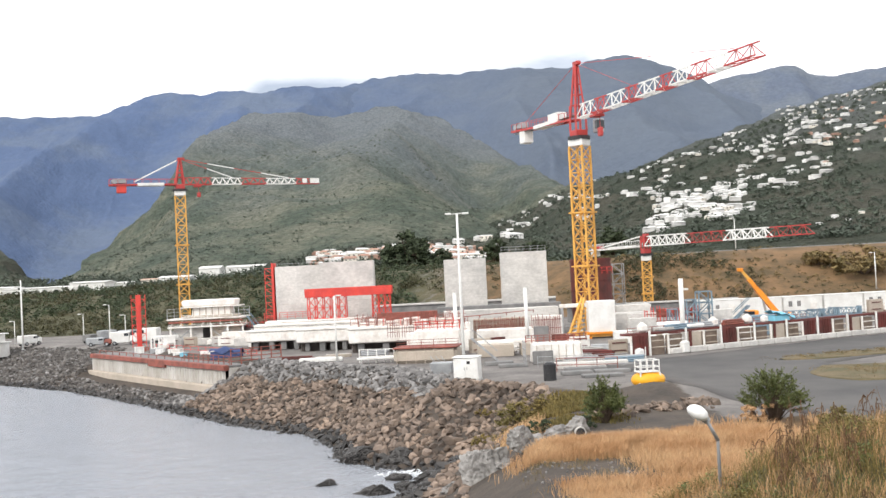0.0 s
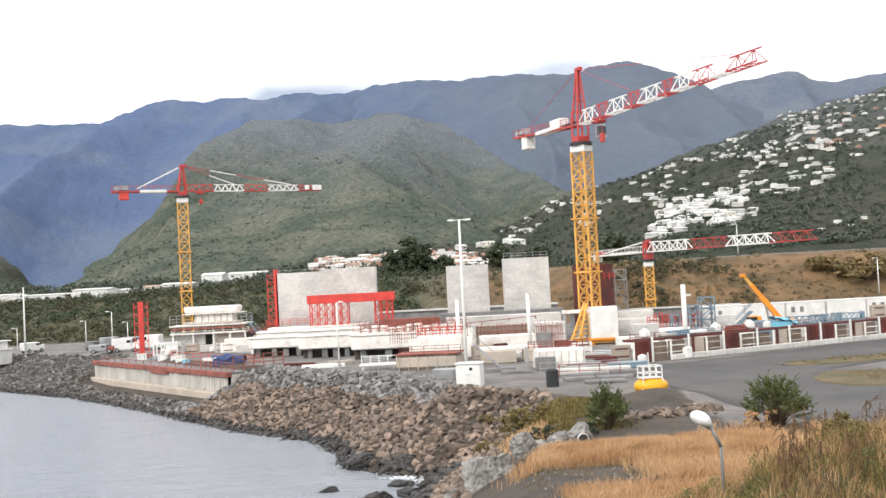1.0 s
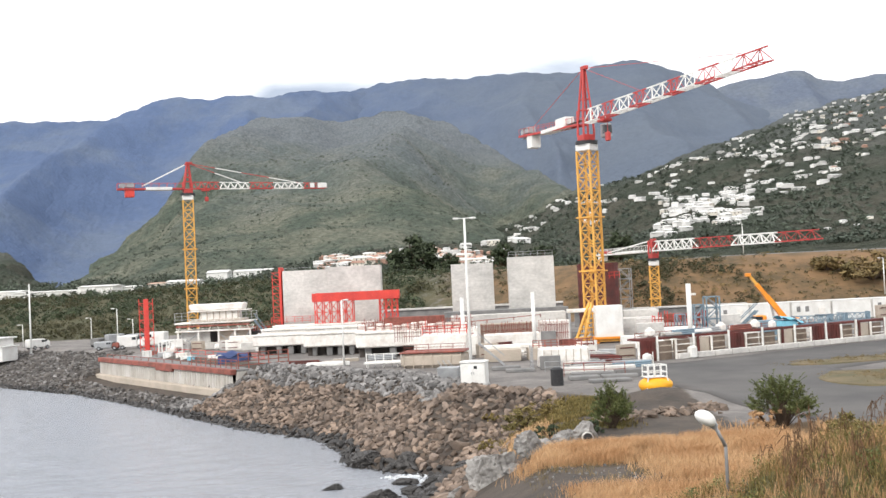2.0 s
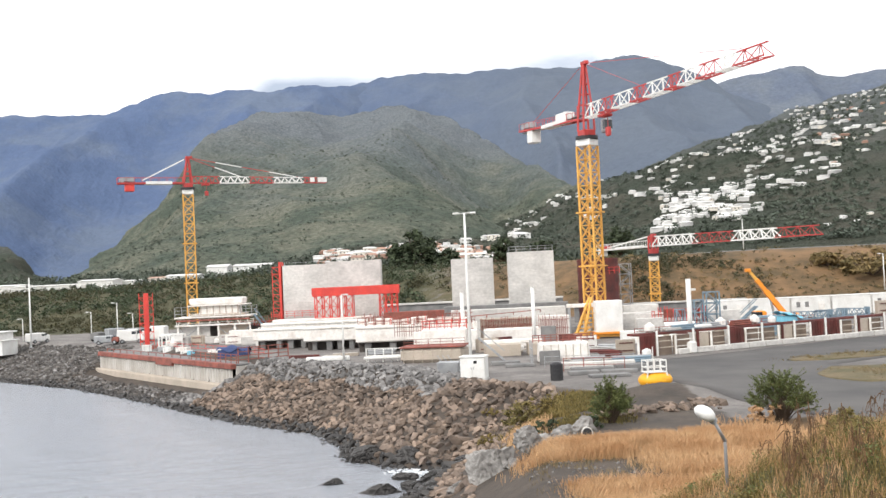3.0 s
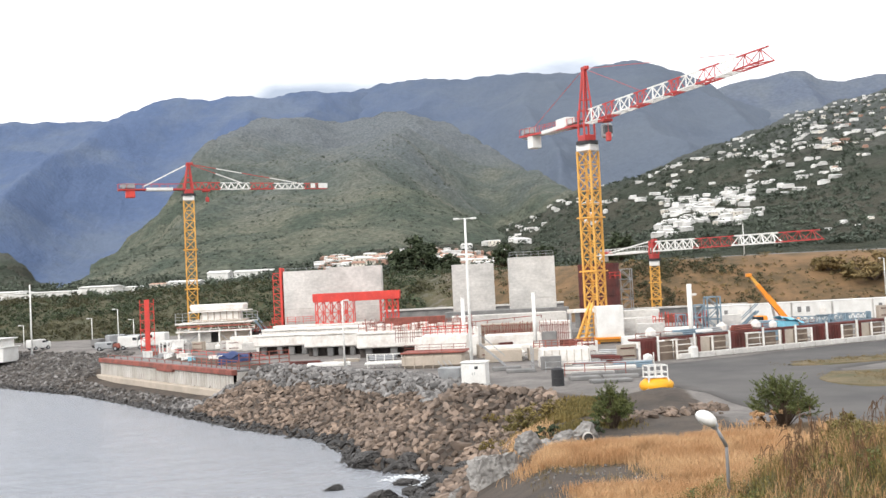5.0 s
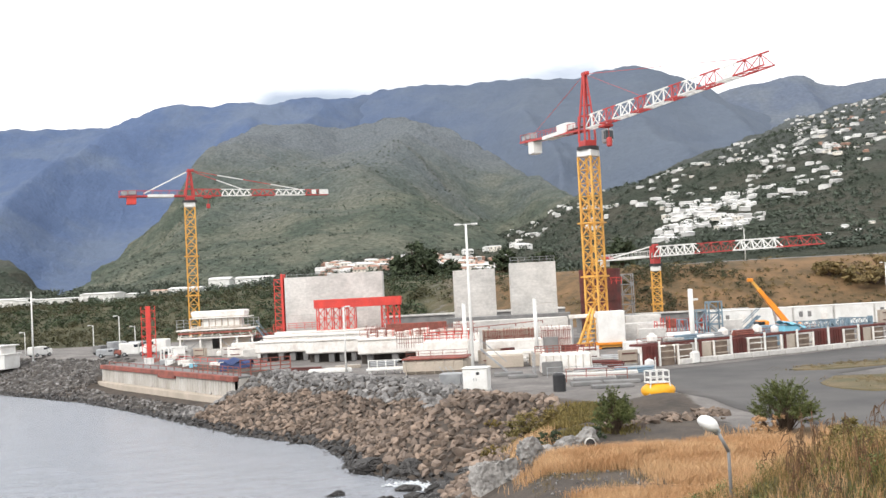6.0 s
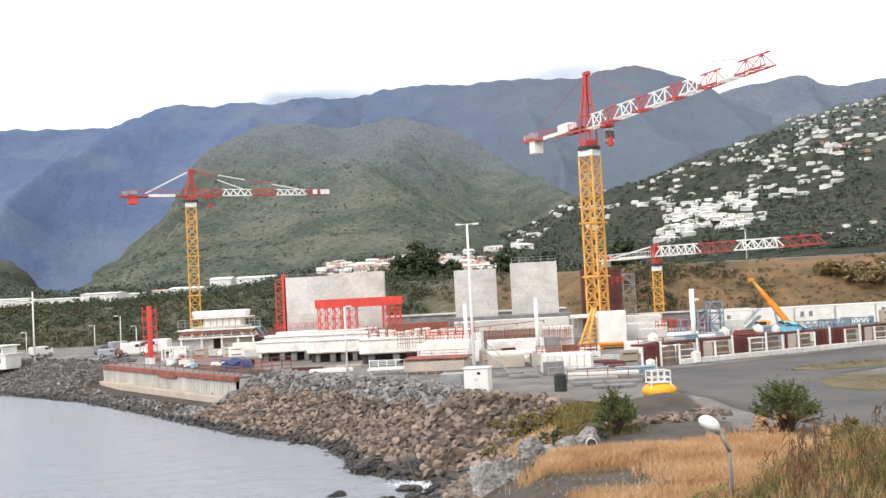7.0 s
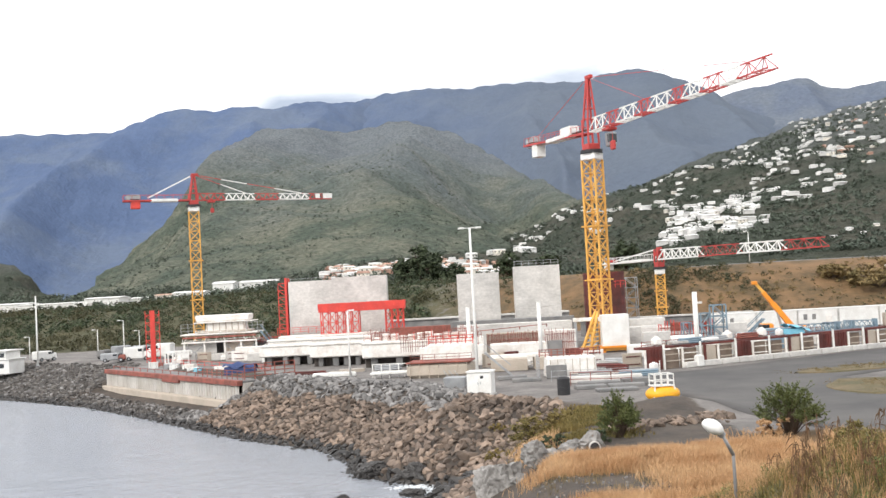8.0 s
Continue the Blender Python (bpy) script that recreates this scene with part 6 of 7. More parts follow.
def crag(bm, seed, cuts=18):
    """Breaks a ball into flat faces, ledges and cracks."""
    rc = random.Random(seed)
    planes = [(Vector((rc.gauss(0, 1), rc.gauss(0, 1), rc.gauss(0, 0.8))).normalized(), rc.uniform(0.55, 0.88)) for _ in range(cuts)]
    for v in bm.verts:
        p = v.co.copy()
        q = p + Vector((seed, 0, 0))
        for n_, c_ in planes:
            over = p.dot(n_) - c_
            if over > 0:
                p -= n_ * over * 0.92
        p *= 1 + 0.16 * noise.fractal(q * 1.6, 0.8, 2.0, 4) - 0.15 * max(0.0, 1 - 6 * abs(noise.noise(q * 2.6))) - 0.07 * max(0.0, 1 - 5 * abs(noise.noise(q * 5.1))) + 0.04 * noise.fractal(q * 7, 0.6, 2.0, 3)
        v.co = p


def boulder(x, y, z, r, sx, sy, sz, material, label, seed, group="boulders", rz=0):
    bm = bmesh.new()
    bmesh.ops.create_icosphere(bm, subdivisions=5 if r * sx > 1 else 4, radius=1)
    crag(bm, seed)
    for v in bm.verts:
        v.co = Vector((v.co.x * sx, v.co.y * sy, v.co.z * sz)) * r * 1.15
    me = bpy.data.meshes.new("boulder")
    bm.to_mesh(me)
    bm.free()
    me.materials.append(material)
    o = new("boulder", me)
    o.matrix_basis = pose(x, y, z, 0, 0, rz)
    return tagged(o, label, "boulder", group)


def at_land(x, y, dz=0.0):
    return x, y, float(ground_at(x, y)) + dz


boulder(*at_land(2.1, 55.0, 0.1), 0.95, 1.55, 1.4, 1.75, BOULDER, "large pale grey boulder at the water's edge", 3)
boulder(*at_land(0.5, 57.3, -0.1), 0.6, 1.4, 1.2, 0.8, BOULDER, "pale grey boulder beside a larger one", 9)
boulder(*at_land(3.2, 54.0, -0.1), 0.6, 1.0, 1.2, 0.9, BOULDER, "rough grey boulder on the bank", 14)
boulder(-8.3, 71.8, 0.02, 0.55, 1.3, 0.9, 0.65, ROCK_WET, "small wet rock awash in the sea", 21, "wet rocks")
boulder(-4.7, 68.0, 0.05, 0.85, 1.5, 1.0, 0.75, ROCK_WET, "broad wet rock awash near the shore", 25, "wet rocks")
boulder(-3.3, 72.4, 0.05, 0.7, 1.3, 0.9, 0.75, ROCK_WET, "wet rock in the foam", 31, "wet rocks")
boulder(-2.6, 68.8, 0.05, 0.65, 1.3, 0.9, 0.75, ROCK_WET, "wet rock near the shore", 37, "wet rocks")
boulder(-1.0, 70.5, 0.15, 0.8, 1.3, 0.9, 0.75, ROCK_WET, "wet black rock on the shore", 39, "wet rocks")
boulder(-0.6, 66.0, 0.3, 0.7, 1.2, 1.0, 0.75, ROCK_WET, "wet black rock on the shore", 43, "wet rocks")
boulder(-6.6, 80.3, 0.4, 0.9, 1.5, 1.0, 0.8, ROCK_WET, "large wet rock at the point", 47, "wet rocks")
boulder(-3.2, 77.8, 0.5, 0.9, 1.5, 1.0, 0.8, ROCK_WET, "large wet rock at the point", 52, "wet rocks")

for i in range(150):
    x, y = rnd.uniform(8.8, 17.5), 0
    y = 63.5 + (x - 9.5) * 0.35 + rnd.gauss(0, 0.7)
    r = rnd.uniform(0.14, 0.38)
    o = new("rubble_stone", rnd.choice(STONES[ROCK.name]))
    o.matrix_basis = Matrix.Translation((x, y, float(ground_at(x, y)) + r * 0.3)) @ any_turn(rnd) @ Matrix.Scale(r, 4)
    tagged(o, "grey angular rubble stone on the dark soil", "stone", "rubble stones")

# broken culvert head
cu = thing("culvert_head", pose(5.8, 55.0, float(ground_at(5.8, 55.0)) - 0.05), "broken pale concrete culvert head with a round pipe", "culvert")
for i, (x, y, z, r, sx, sz) in enumerate(((-1.75, -0.5, 0.35, 0.72, 1.15, 1.15), (-1.0, 0.1, 0.1, 0.6, 1.2, 0.7), (0.35, 0.1, 0.35, 0.7, 1.25, 0.95), (1.25, 0.0, 0.55, 0.85, 1.1, 1.0))):
    bm = bmesh.new()
    bmesh.ops.create_icosphere(bm, subdivisions=4, radius=1)
    crag(bm, 60 + i)
    for v in bm.verts:
        v.co = Vector((v.co.x * sx * r + x, v.co.y * r + y, v.co.z * sz * r + z))
    me = bpy.data.meshes.new("concrete_lump")
    bm.to_mesh(me)
    bm.free()
    me.materials.append(BOULDER)
    o = new("concrete_lump", me)
    o.parent = cu
k = Kit()
for i in range(16):
    a, b = 2 * math.pi * i / 16, 2 * math.pi * (i + 1) / 16
    ro, ri = 0.29, 0.25
    for r0, r1, y0, y1 in ((ro, ri, -0.95, -0.95), (ri, ri, -0.95, 0.2), (ro, ro, 0.2, -0.95)):
        k.add([(1.35 + r0 * math.cos(a), y0, 0.55 + r0 * math.sin(a)), (1.35 + r0 * math.cos(b), y0, 0.55 + r0 * math.sin(b)), (1.35 + r1 * math.cos(b), y1, 0.55 + r1 * math.sin(b)), (1.35 + r1 * math.cos(a), y1, 0.55 + r1 * math.sin(a))], [(0, 1, 2, 3)])
part("pipe", k, CONCRETE, cu)
# A solid dark plug fills the pipe to imitate its shaded inside.
part("pipe_bore", Kit().tube((1.35, -0.93, 0.55), (1.35, 0.1, 0.55), 0.246, n=16), DARK, cu, "dark plug standing for the shade inside the pipe")


# ---- plants ----
def leaf_cloud(kit, c, r, n, size, rnd, squash=0.8, shell=0.55):
    """n small folded leaves filling a lumpy ball."""
    for _ in range(n):
        d = Vector((rnd.gauss(0, 1), rnd.gauss(0, 1), rnd.gauss(0, 1))).normalized()
        p = Vector(c) + Vector((d.x, d.y, d.z * squash)) * r * (shell + (1 - shell) * rnd.random()) * (1 if rnd.random() > 0.15 else 1.2)
        a = Vector((rnd.gauss(0, 1), rnd.gauss(0, 1), rnd.gauss(0, 0.6))).normalized()
        b = a.cross(d + Vector((0.01, 0.02, 0.3))).normalized()
        s = size * rnd.uniform(0.6, 1.3)
        k = len(kit.v)
        kit.v += [tuple(p - a * s), tuple(p + b * s * 0.5), tuple(p + a * s), tuple(p - b * s * 0.5)]
        kit.f.append((k, k + 1, k + 2, k + 3))


def shrub(x, y, w, h, label, seed, material=LEAF, clusters=46, leaves=70, size=0.09, name="shrub", trunk=0.07, spread=1.0):
    rnd = random.Random(seed)
    z = float(ground_at(x, y))
    o = thing(name, pose(x, y, z), label, "shrub" if name == "shrub" else "tree", "shrubs" if name == "shrub" else "trees")
    kt, kc = Kit(), Kit()
    fan = clusters if name == "shrub" and h > 2.2 else 0
    for i in range(fan):
        a, rr = rnd.uniform(0, 6.283), math.sqrt(rnd.random()) * spread
        tip = Vector((math.cos(a) * rr * w * 0.5, math.sin(a) * rr * w * 0.5, h * (1 - 0.62 * rr * rr) * rnd.uniform(0.55, 1.04)))
        bend = Vector((tip.x * 0.4, tip.y * 0.4, tip.z * 0.62))
        foot_ = Vector((tip.x * 0.1, tip.y * 0.1, -0.1))
        kt.tube(foot_, bend, trunk * 0.5, trunk * 0.3, n=4)
        kt.tube(bend, tip, trunk * 0.3, trunk * 0.08, n=4)
        for _ in range(8):
            s = rnd.uniform(0.15, 1.0)
            p = bend.lerp(tip, s)
            out = (tip - bend).normalized() * 0.8 + Vector((rnd.gauss(0, 0.5), rnd.gauss(0, 0.5), rnd.gauss(0.1, 0.4)))
            end = p + out * h * 0.11
            for _ in range(leaves // 6):
                c = p.lerp(end, rnd.random()) + Vector((rnd.gauss(0, 0.35), rnd.gauss(0, 0.35), rnd.gauss(0, 0.35))) * size
                la = (out.normalized() + Vector((rnd.gauss(0, 0.6), rnd.gauss(0, 0.6), rnd.gauss(0, 0.6)))).normalized()
                lb = la.cross(Vector((rnd.gauss(0, 1), rnd.gauss(0, 1), 0.6))).normalized()
                sz = size * rnd.uniform(0.5, 1.1)
                k = len(kc.v)
                kc.v += [tuple(c - la * sz), tuple(c + lb * sz * 0.34), tuple(c + la * sz), tuple(c - lb * sz * 0.34)]
                kc.f.append((k, k + 1, k + 2, k + 3))
    for i in range(0 if fan else clusters):
        a = rnd.uniform(0, 6.283)
        rr = math.sqrt(rnd.random()) * spread
        zz_ = h * (0.12 + 0.84 * rnd.random() * (1 - 0.45 * rr))
        tip = Vector((math.cos(a) * rr * w / 2, math.sin(a) * rr * w / 2, zz_))
        mid = Vector((tip.x * 0.35, tip.y * 0.35, tip.z * 0.55))
        if i % 3 == 0:
            kt.tube((tip.x * 0.06, tip.y * 0.06, -0.1), mid, trunk, trunk * 0.6, n=5)
            kt.tube(mid, tip, trunk * 0.6, trunk * 0.2, n=5)
        leaf_cloud(kc, tip, w * rnd.uniform(0.07, 0.14), leaves, size, rnd, 0.75, 0.1)
    part("trunk", kt, BARK, o)
    part("crown", kc, material, o)
    return o


shrub(9.45, 60.5, 2.6, 2.7, "dense dark green shrub with upright shoots on the bank", 1, LEAF_SHRUB, 70, 110, 0.085)
shrub(18.55, 58.0, 3.9, 3.4, "feathery green shrub with upright branches beside the road", 2, LEAF_SHRUB, 90, 110, 0.085)
shrub(17.6, 57.6, 1.8, 1.5, "small brownish shrub at the foot of a larger one", 12, STRAW, 26, 50, 0.08)
shrub(5.1, 69.5, 3.0, 1.9, "low green shrub on the gravel bank", 3, LEAF_OLIVE, 44, 70, 0.09)
shrub(7.0, 71.0, 3.4, 1.4, "low olive shrub on the gravel bank", 4, LEAF_OLIVE, 26, 60, 0.09)
shrub(2.6, 72.5, 1.6, 0.9, "low olive tuft among the rocks", 5, LEAF_OLIVE, 20, 50, 0.08)
shrub(3.2, 78.5, 1.4, 0.7, "low olive tuft among the rocks", 6, LEAF_OLIVE, 18, 50, 0.08)
shrub(5.4, 58.5, 1.5, 1.0, "small green shrub beside the culvert", 7, LEAF_DARK, 22, 50, 0.08)
shrub(21.2, 56.0, 2.6, 1.0, "low yellow-green shrub by the road", 8, LEAF_OLIVE, 30, 60, 0.09)
shrub(20.0, 52.5, 3.0, 1.1, "low yellow-green shrub by the road", 9, LEAF_OLIVE, 32, 60, 0.09)
shrub(8.0, 58.9, 1.6, 0.9, "small dark green shrub near the culvert", 10, LEAF_DARK, 22, 50, 0.08)
shrub(-8.6, 322, 15.5, 13.5, "large dark broad-crowned tree behind the piers", 20, LEAF_DARK, 130, 90, 0.55, "tree", 0.5)
shrub(1.8, 318, 8, 7.0, "dark round tree behind the piers", 21, LEAF_DARK, 70, 60, 0.5, "tree", 0.35)
shrub(17.5, 300, 8, 10.0, "dark tree beside a pier", 22, LEAF_DARK, 70, 60, 0.5, "tree", 0.35)
shrub(28.0, 290, 7, 8.0, "dark green tree behind the piers", 23, LEAF_DARK, 60, 60, 0.5, "tree", 0.35)
shrub(44.5, 262, 9, 9.5, "dark spreading tree above the bank", 24, LEAF_DARK, 80, 60, 0.45, "tree", 0.35)
shrub(86, 207, 11, 6.0, "olive shrub on top of the bank", 25, BANK_LEAF, 60, 50, 0.4, "tree", 0.2)
shrub(79, 212, 6, 3.6, "olive shrub on top of the bank", 26, BANK_LEAF, 50, 50, 0.4, "tree", 0.2)

# scrub on the banks, the foothills and between the houses
def scrub(name, pts, material, label, leaves, ratio):
    rnd = random.Random(len(pts))
    k = Kit()
    for x, y, z, r in pts:
        for _ in range(3):
            c = (x + rnd.uniform(-0.5, 0.5) * r, y + rnd.uniform(-0.5, 0.5) * r, z + r * rnd.uniform(0.2, 0.7))
            leaf_cloud(k, c, r * 0.6, leaves // 3, r * ratio, rnd, 0.8, 0.5)
    return tagged(part(name, k, material), label, "scrub", kind="stuff")


rnd = random.Random(5)
olive, dark = [], []
for _ in range(5200):
    x, y = rnd.uniform(-170, 60), rnd.uniform(205, 345)
    side_ = float(smooth01(-40, 40, np.array(x)))
    if y < 222 - 34 * side_ + 3 or (side_ > 0.75 and rnd.random() < 0.88) or (side_ > 0.4 and rnd.random() < 0.6) or float(inland(x, y)) < 22:
        continue
    r = rnd.uniform(0.8, 2.0) * (1.5 if rnd.random() < 0.2 else 1)
    (dark if noise.noise(Vector((x * 0.05, y * 0.05, 2))) + rnd.uniform(-0.3, 0.3) > 0.02 else olive).append((x, y, float(ground_at(x, y)) - 0.2, r))
scrub("bank_scrub", olive, SCRUB, "olive scrub covering the bank behind the yard", 45, 0.16)
scrub("bank_bushes", dark, LEAF_DARK, "dark bushes covering the bank behind the yard", 45, 0.16)
tufts = []
for _ in range(3600):
    x, y = rnd.uniform(20, 150), rnd.uniform(184, 232)
    if noise.noise(Vector((x * 0.06, y * 0.06, 7))) + rnd.uniform(-0.25, 0.25) < 0.0 or float(ground_at(x, y)) < 5.8:
        continue
    tufts.append((x, y, float(ground_at(x, y)) - 0.1, rnd.uniform(0.35, 0.9)))
scrub("bank_tufts", tufts[::2], SCRUB, "low brown-green tufts on the dry bank", 30, 0.2)
scrub("bank_grass_tufts", tufts[1::2], BANK_LEAF, "dusty olive tufts on the dry bank", 30, 0.2)
thicket = []
for _ in range(700):
    x, y = rnd.gauss(48, 9), rnd.uniform(186, 226)
    if x < 36 or x > 66 or noise.noise(Vector((x * 0.09, y * 0.09, 3))) + 0.02 * (58 - x) < rnd.uniform(-0.1, 0.35):
        continue
    thicket.append((x, y, float(ground_at(x, y)) - 0.15, rnd.uniform(0.6, 1.5)))
scrub("bank_thicket", thicket, SCRUB, "olive-green thicket at the foot of the dry bank", 40, 0.18)
woods = []
for hill, n, v0, v1, u0, u1 in (("town", 4200, 0.02, 0.85, 0.0, 0.9), ("knoll", 900, 0.02, 1.0, 0.0, 1.0), ("middle", 4200, 0.0, 0.5, 0.05, 0.95), ("spur", 250, 0.0, 0.6, 0.2, 1.0)):
    for _ in range(n):
        p = HILLS[hill].at(rnd.uniform(u0, u1), v0 + (v1 - v0) * rnd.random() ** 1.5)
        woods.append((p.x, p.y, p.z - 0.6, rnd.uniform(1.6, 3.6) * (0.55 + p.y / 1500) * (0.5 if hill == "middle" else 1.0)))
for _ in range(900):
    x, y = rnd.uniform(-330, 60), rnd.uniform(345, 800)
    woods.append((x, y, float(ground_at(x, y)) - 0.5, rnd.uniform(1.6, 3.4)))
belt = []
for _ in range(900):
    x, y = rnd.uniform(-420, -30), rnd.uniform(430, 640)
    if x > -70 and y < 500:
        continue
    r = rnd.uniform(2.2, 4.6)
    belt.append((x, y, float(ground_at(x, y)) + rnd.uniform(-0.5, 5.5) * (y - 380) / 200, r))
scrub("valley_woods", belt, LEAF_HAZED, "dark woods at the gorge mouth behind the warehouses", 48, 0.2)
scrub("hillside_woods", woods, LEAF_HAZED, "dark scattered trees on the hillsides", 27, 0.3)

# dry grass, reeds and slope growth in front
def grass(name, n, area, h, material, label, width=0.02, lean=0.35, clump=0.0):
    rnd = random.Random(n)
    k = Kit()
    for _ in range(n):
        x, y = area(rnd)
        if x is None:
            continue
        z = float(ground_at(x, y)) - 0.03
        hh = h * rnd.uniform(0.5, 1.2)
        a = rnd.uniform(0, 6.283)
        dx, dy = math.cos(a) * width, math.sin(a) * width
        lx_, ly_ = rnd.gauss(0.12, 1) * lean * hh, rnd.gauss(0, 1) * lean * hh
        j = len(k.v)
        k.v += [(x - dx, y - dy, z), (x + dx, y + dy, z), (x + lx_ * 0.4 + dx * 0.7, y + ly_ * 0.4 + dy * 0.7, z + hh * 0.6), (x + lx_ * 0.4 - dx * 0.7, y + ly_ * 0.4 - dy * 0.7, z + hh * 0.6), (x + lx_, y + ly_, z + hh)]
        k.f += [(j, j + 1, j + 2, j + 3), (j + 3, j + 2, j + 4)]
    return tagged(part(name, k, material), label, "grass", kind="stuff")


def patch(x0, x1, y0, y1, scale=0.5, cut=-0.1, slant=0.0):
    def pick(rnd):
        for _ in range(6):
            x, y = rnd.uniform(x0, x1), rnd.uniform(y0, y1)
            y += slant * (x - x0)
            x, y = x + rnd.gauss(0, 0.09) * (x1 - x0), y + rnd.gauss(0, 0.07) * (y1 - y0)
            if noise.noise(Vector((x * scale, y * scale, 9))) > cut:
                return x, y
        return None, None
    return pick


grass("dry_grass_low", 9000, patch(5.0, 9.6, 38.5, 43.8, 0.5, -0.25), 0.4, STRAW, "dry straw-coloured grass below the soil patch", 0.011)
grass("dry_grass_band", 44000, patch(5.0, 15.5, 49.0, 53.5, 0.4, -0.3, 0.15), 0.55, STRAW, "tall dry straw-coloured grass in a broad band", 0.014)
grass("dry_grass_mid", 18000, patch(9.2, 16.5, 42, 50, 0.4, -0.4), 0.5, STRAW, "pale dry grass joining the band and the slope", 0.012)
grass("dry_grass_front", 30000, patch(8.0, 21, 36.5, 43.5, 0.4, -0.15), 0.5, STRAW, "dry straw-coloured grass on the slope", 0.012)
grass("dry_grass_edge", 1800, patch(3.6, 5.8, 58, 67, 0.6, -0.2), 0.5, STRAW, "dry grass at the rock edge", 0.022)
grass("dry_grass_slope", 24000, patch(4.5, 22, 22, 36, 0.5, -0.2), 0.5, STRAW, "dry grass among the slope shrubs", 0.007)
grass("green_slope_grass", 22000, patch(4.5, 22, 22, 37, 0.45, -0.1), 0.42, LEAF_OLIVE, "yellow-green grass on the foreground slope", 0.012)
grass("dry_grass_road", 5000, patch(14.5, 22, 46, 57, 0.4, -0.1), 0.6, STRAW, "dry grass beside the road", 0.022)
grass("verge_grass", 3000, patch(32, 50, 91.8, 95.5, 0.5, -0.1, 0.28), 0.25, VERGE_STRAW, "dry grass on the verge", 0.03)
grass("island_grass", 9000, patch(31.5, 48, 74.8, 84, 0.35, -0.1), 0.25, VERGE_STRAW, "dry grass on the island", 0.03)
grass("green_grass_bank", 12000, patch(4.2, 10.5, 61, 75, 0.4, -0.2), 0.34, LEAF_OLIVE, "sparse green grass on the gravel", 0.03)

verge_pts = []
for _ in range(900):
    x, y = rnd.uniform(31, 62), rnd.uniform(74.5, 108)
    on_island = ((x - 42) / 11) ** 2 + ((y - 79.5) / 4.6) ** 2 < 1
    on_verge = abs(y - (92.6 + (x - 31) * 0.36)) < 1.3 and x > 32.5
    if (on_island or on_verge) and noise.noise(Vector((x * 0.3, y * 0.3, 4))) > -0.15:
        verge_pts.append((x, y, float(ground_at(x, y)) + 0.05, rnd.uniform(0.18, 0.42)))
scrub("verge_tufts", verge_pts, BANK_LEAF, "low dusty tufts on the verges between the roads", 45, 0.14)
for i in range(70):
    x, y = rnd.uniform(3.6, 9.4), rnd.uniform(43.5, 50.5)
    r = rnd.uniform(0.03, 0.11)
    o = new("loose_stone", rnd.choice(STONES[ROCK_GREY.name]))
    o.matrix_basis = Matrix.Translation((x, y, float(ground_at(x, y)) + r * 0.3)) @ any_turn(rnd) @ Matrix.Scale(r, 4)
    tagged(o, "small grey stone on the dark soil patch", "stone", "loose stones")
grass("soil_tufts", 900, patch(3.6, 9.5, 43, 50, 0.9, 0.12), 0.3, VERGE_STRAW, "thin dry tufts on the dark soil patch", 0.012)
slope_pts = []
rnd = random.Random(11)
for _ in range(1500):
    x, y = rnd.uniform(3.2, 23), rnd.uniform(22, 40)
    if (y > 31 and x < 9) or noise.noise(Vector((x * 0.35, y * 0.35, 1))) < -0.18:
        continue
    slope_pts.append((x, y, float(ground_at(x, y)) - 0.1, rnd.uniform(0.25, 0.55)))
scrub("slope_shrubs", slope_pts[::4], LEAF, "low green shrubs on the foreground slope", 130, 0.085)
scrub("slope_scrub", [p for i, p in enumerate(slope_pts) if i % 4], LEAF_OLIVE, "yellow-green scrub on the foreground slope", 110, 0.075)


def reed(x, y, h, seed):
    rnd = random.Random(seed)
    o = thing("seed_stalk", pose(x, y, float(ground_at(x, y)) - 0.05), "tall dry stalk with drooping brown seed heads", "plant", "dry stalks")
    ks, kh = Kit(), Kit()
    lean = Vector((rnd.gauss(0, 0.12), rnd.gauss(0, 0.1), 1)) * h
    mid = lean * 0.6 + Vector((rnd.gauss(0, 0.05), 0, 0))
    ks.tube((0, 0, 0), mid, 0.010, 0.008, n=5)
    ks.tube(mid, lean, 0.008, 0.004, n=5)
    for i in range(rnd.randint(5, 9)):
        s = rnd.uniform(0.45, 1.0)
        p = lean * s
        d = Vector((rnd.gauss(0, 0.12), rnd.gauss(0, 0.12), rnd.uniform(-0.1, 0.18)))
        kh.tube(p, p + d * 0.5, 0.007, 0.013, n=4)
        kh.tube(p + d * 0.5, p + d + Vector((0, 0, -rnd.uniform(0.15, 0.38))), 0.014, 0.005, n=4)
    part("stem", ks, REED, o)
    tagged(part("seed_head", kh, REED, o), kind="stuff")


for i in range(60):
    x, y = rnd.uniform(8.2, 16), rnd.uniform(23.5, 30)
    if i % 3 == 0:
        x, y = rnd.gauss(9.2, 0.7), rnd.gauss(26.5, 1.2)
    reed(x, y, rnd.uniform(0.7, 1.5), 100 + i)

# ---- foam at the rocks ----
FOAM = mat("sea_foam", (0.78, 0.80, 0.82), (0.62, 0.66, 0.70), 0.7, scale=3, fine=9, bump=0.4)
foam = []
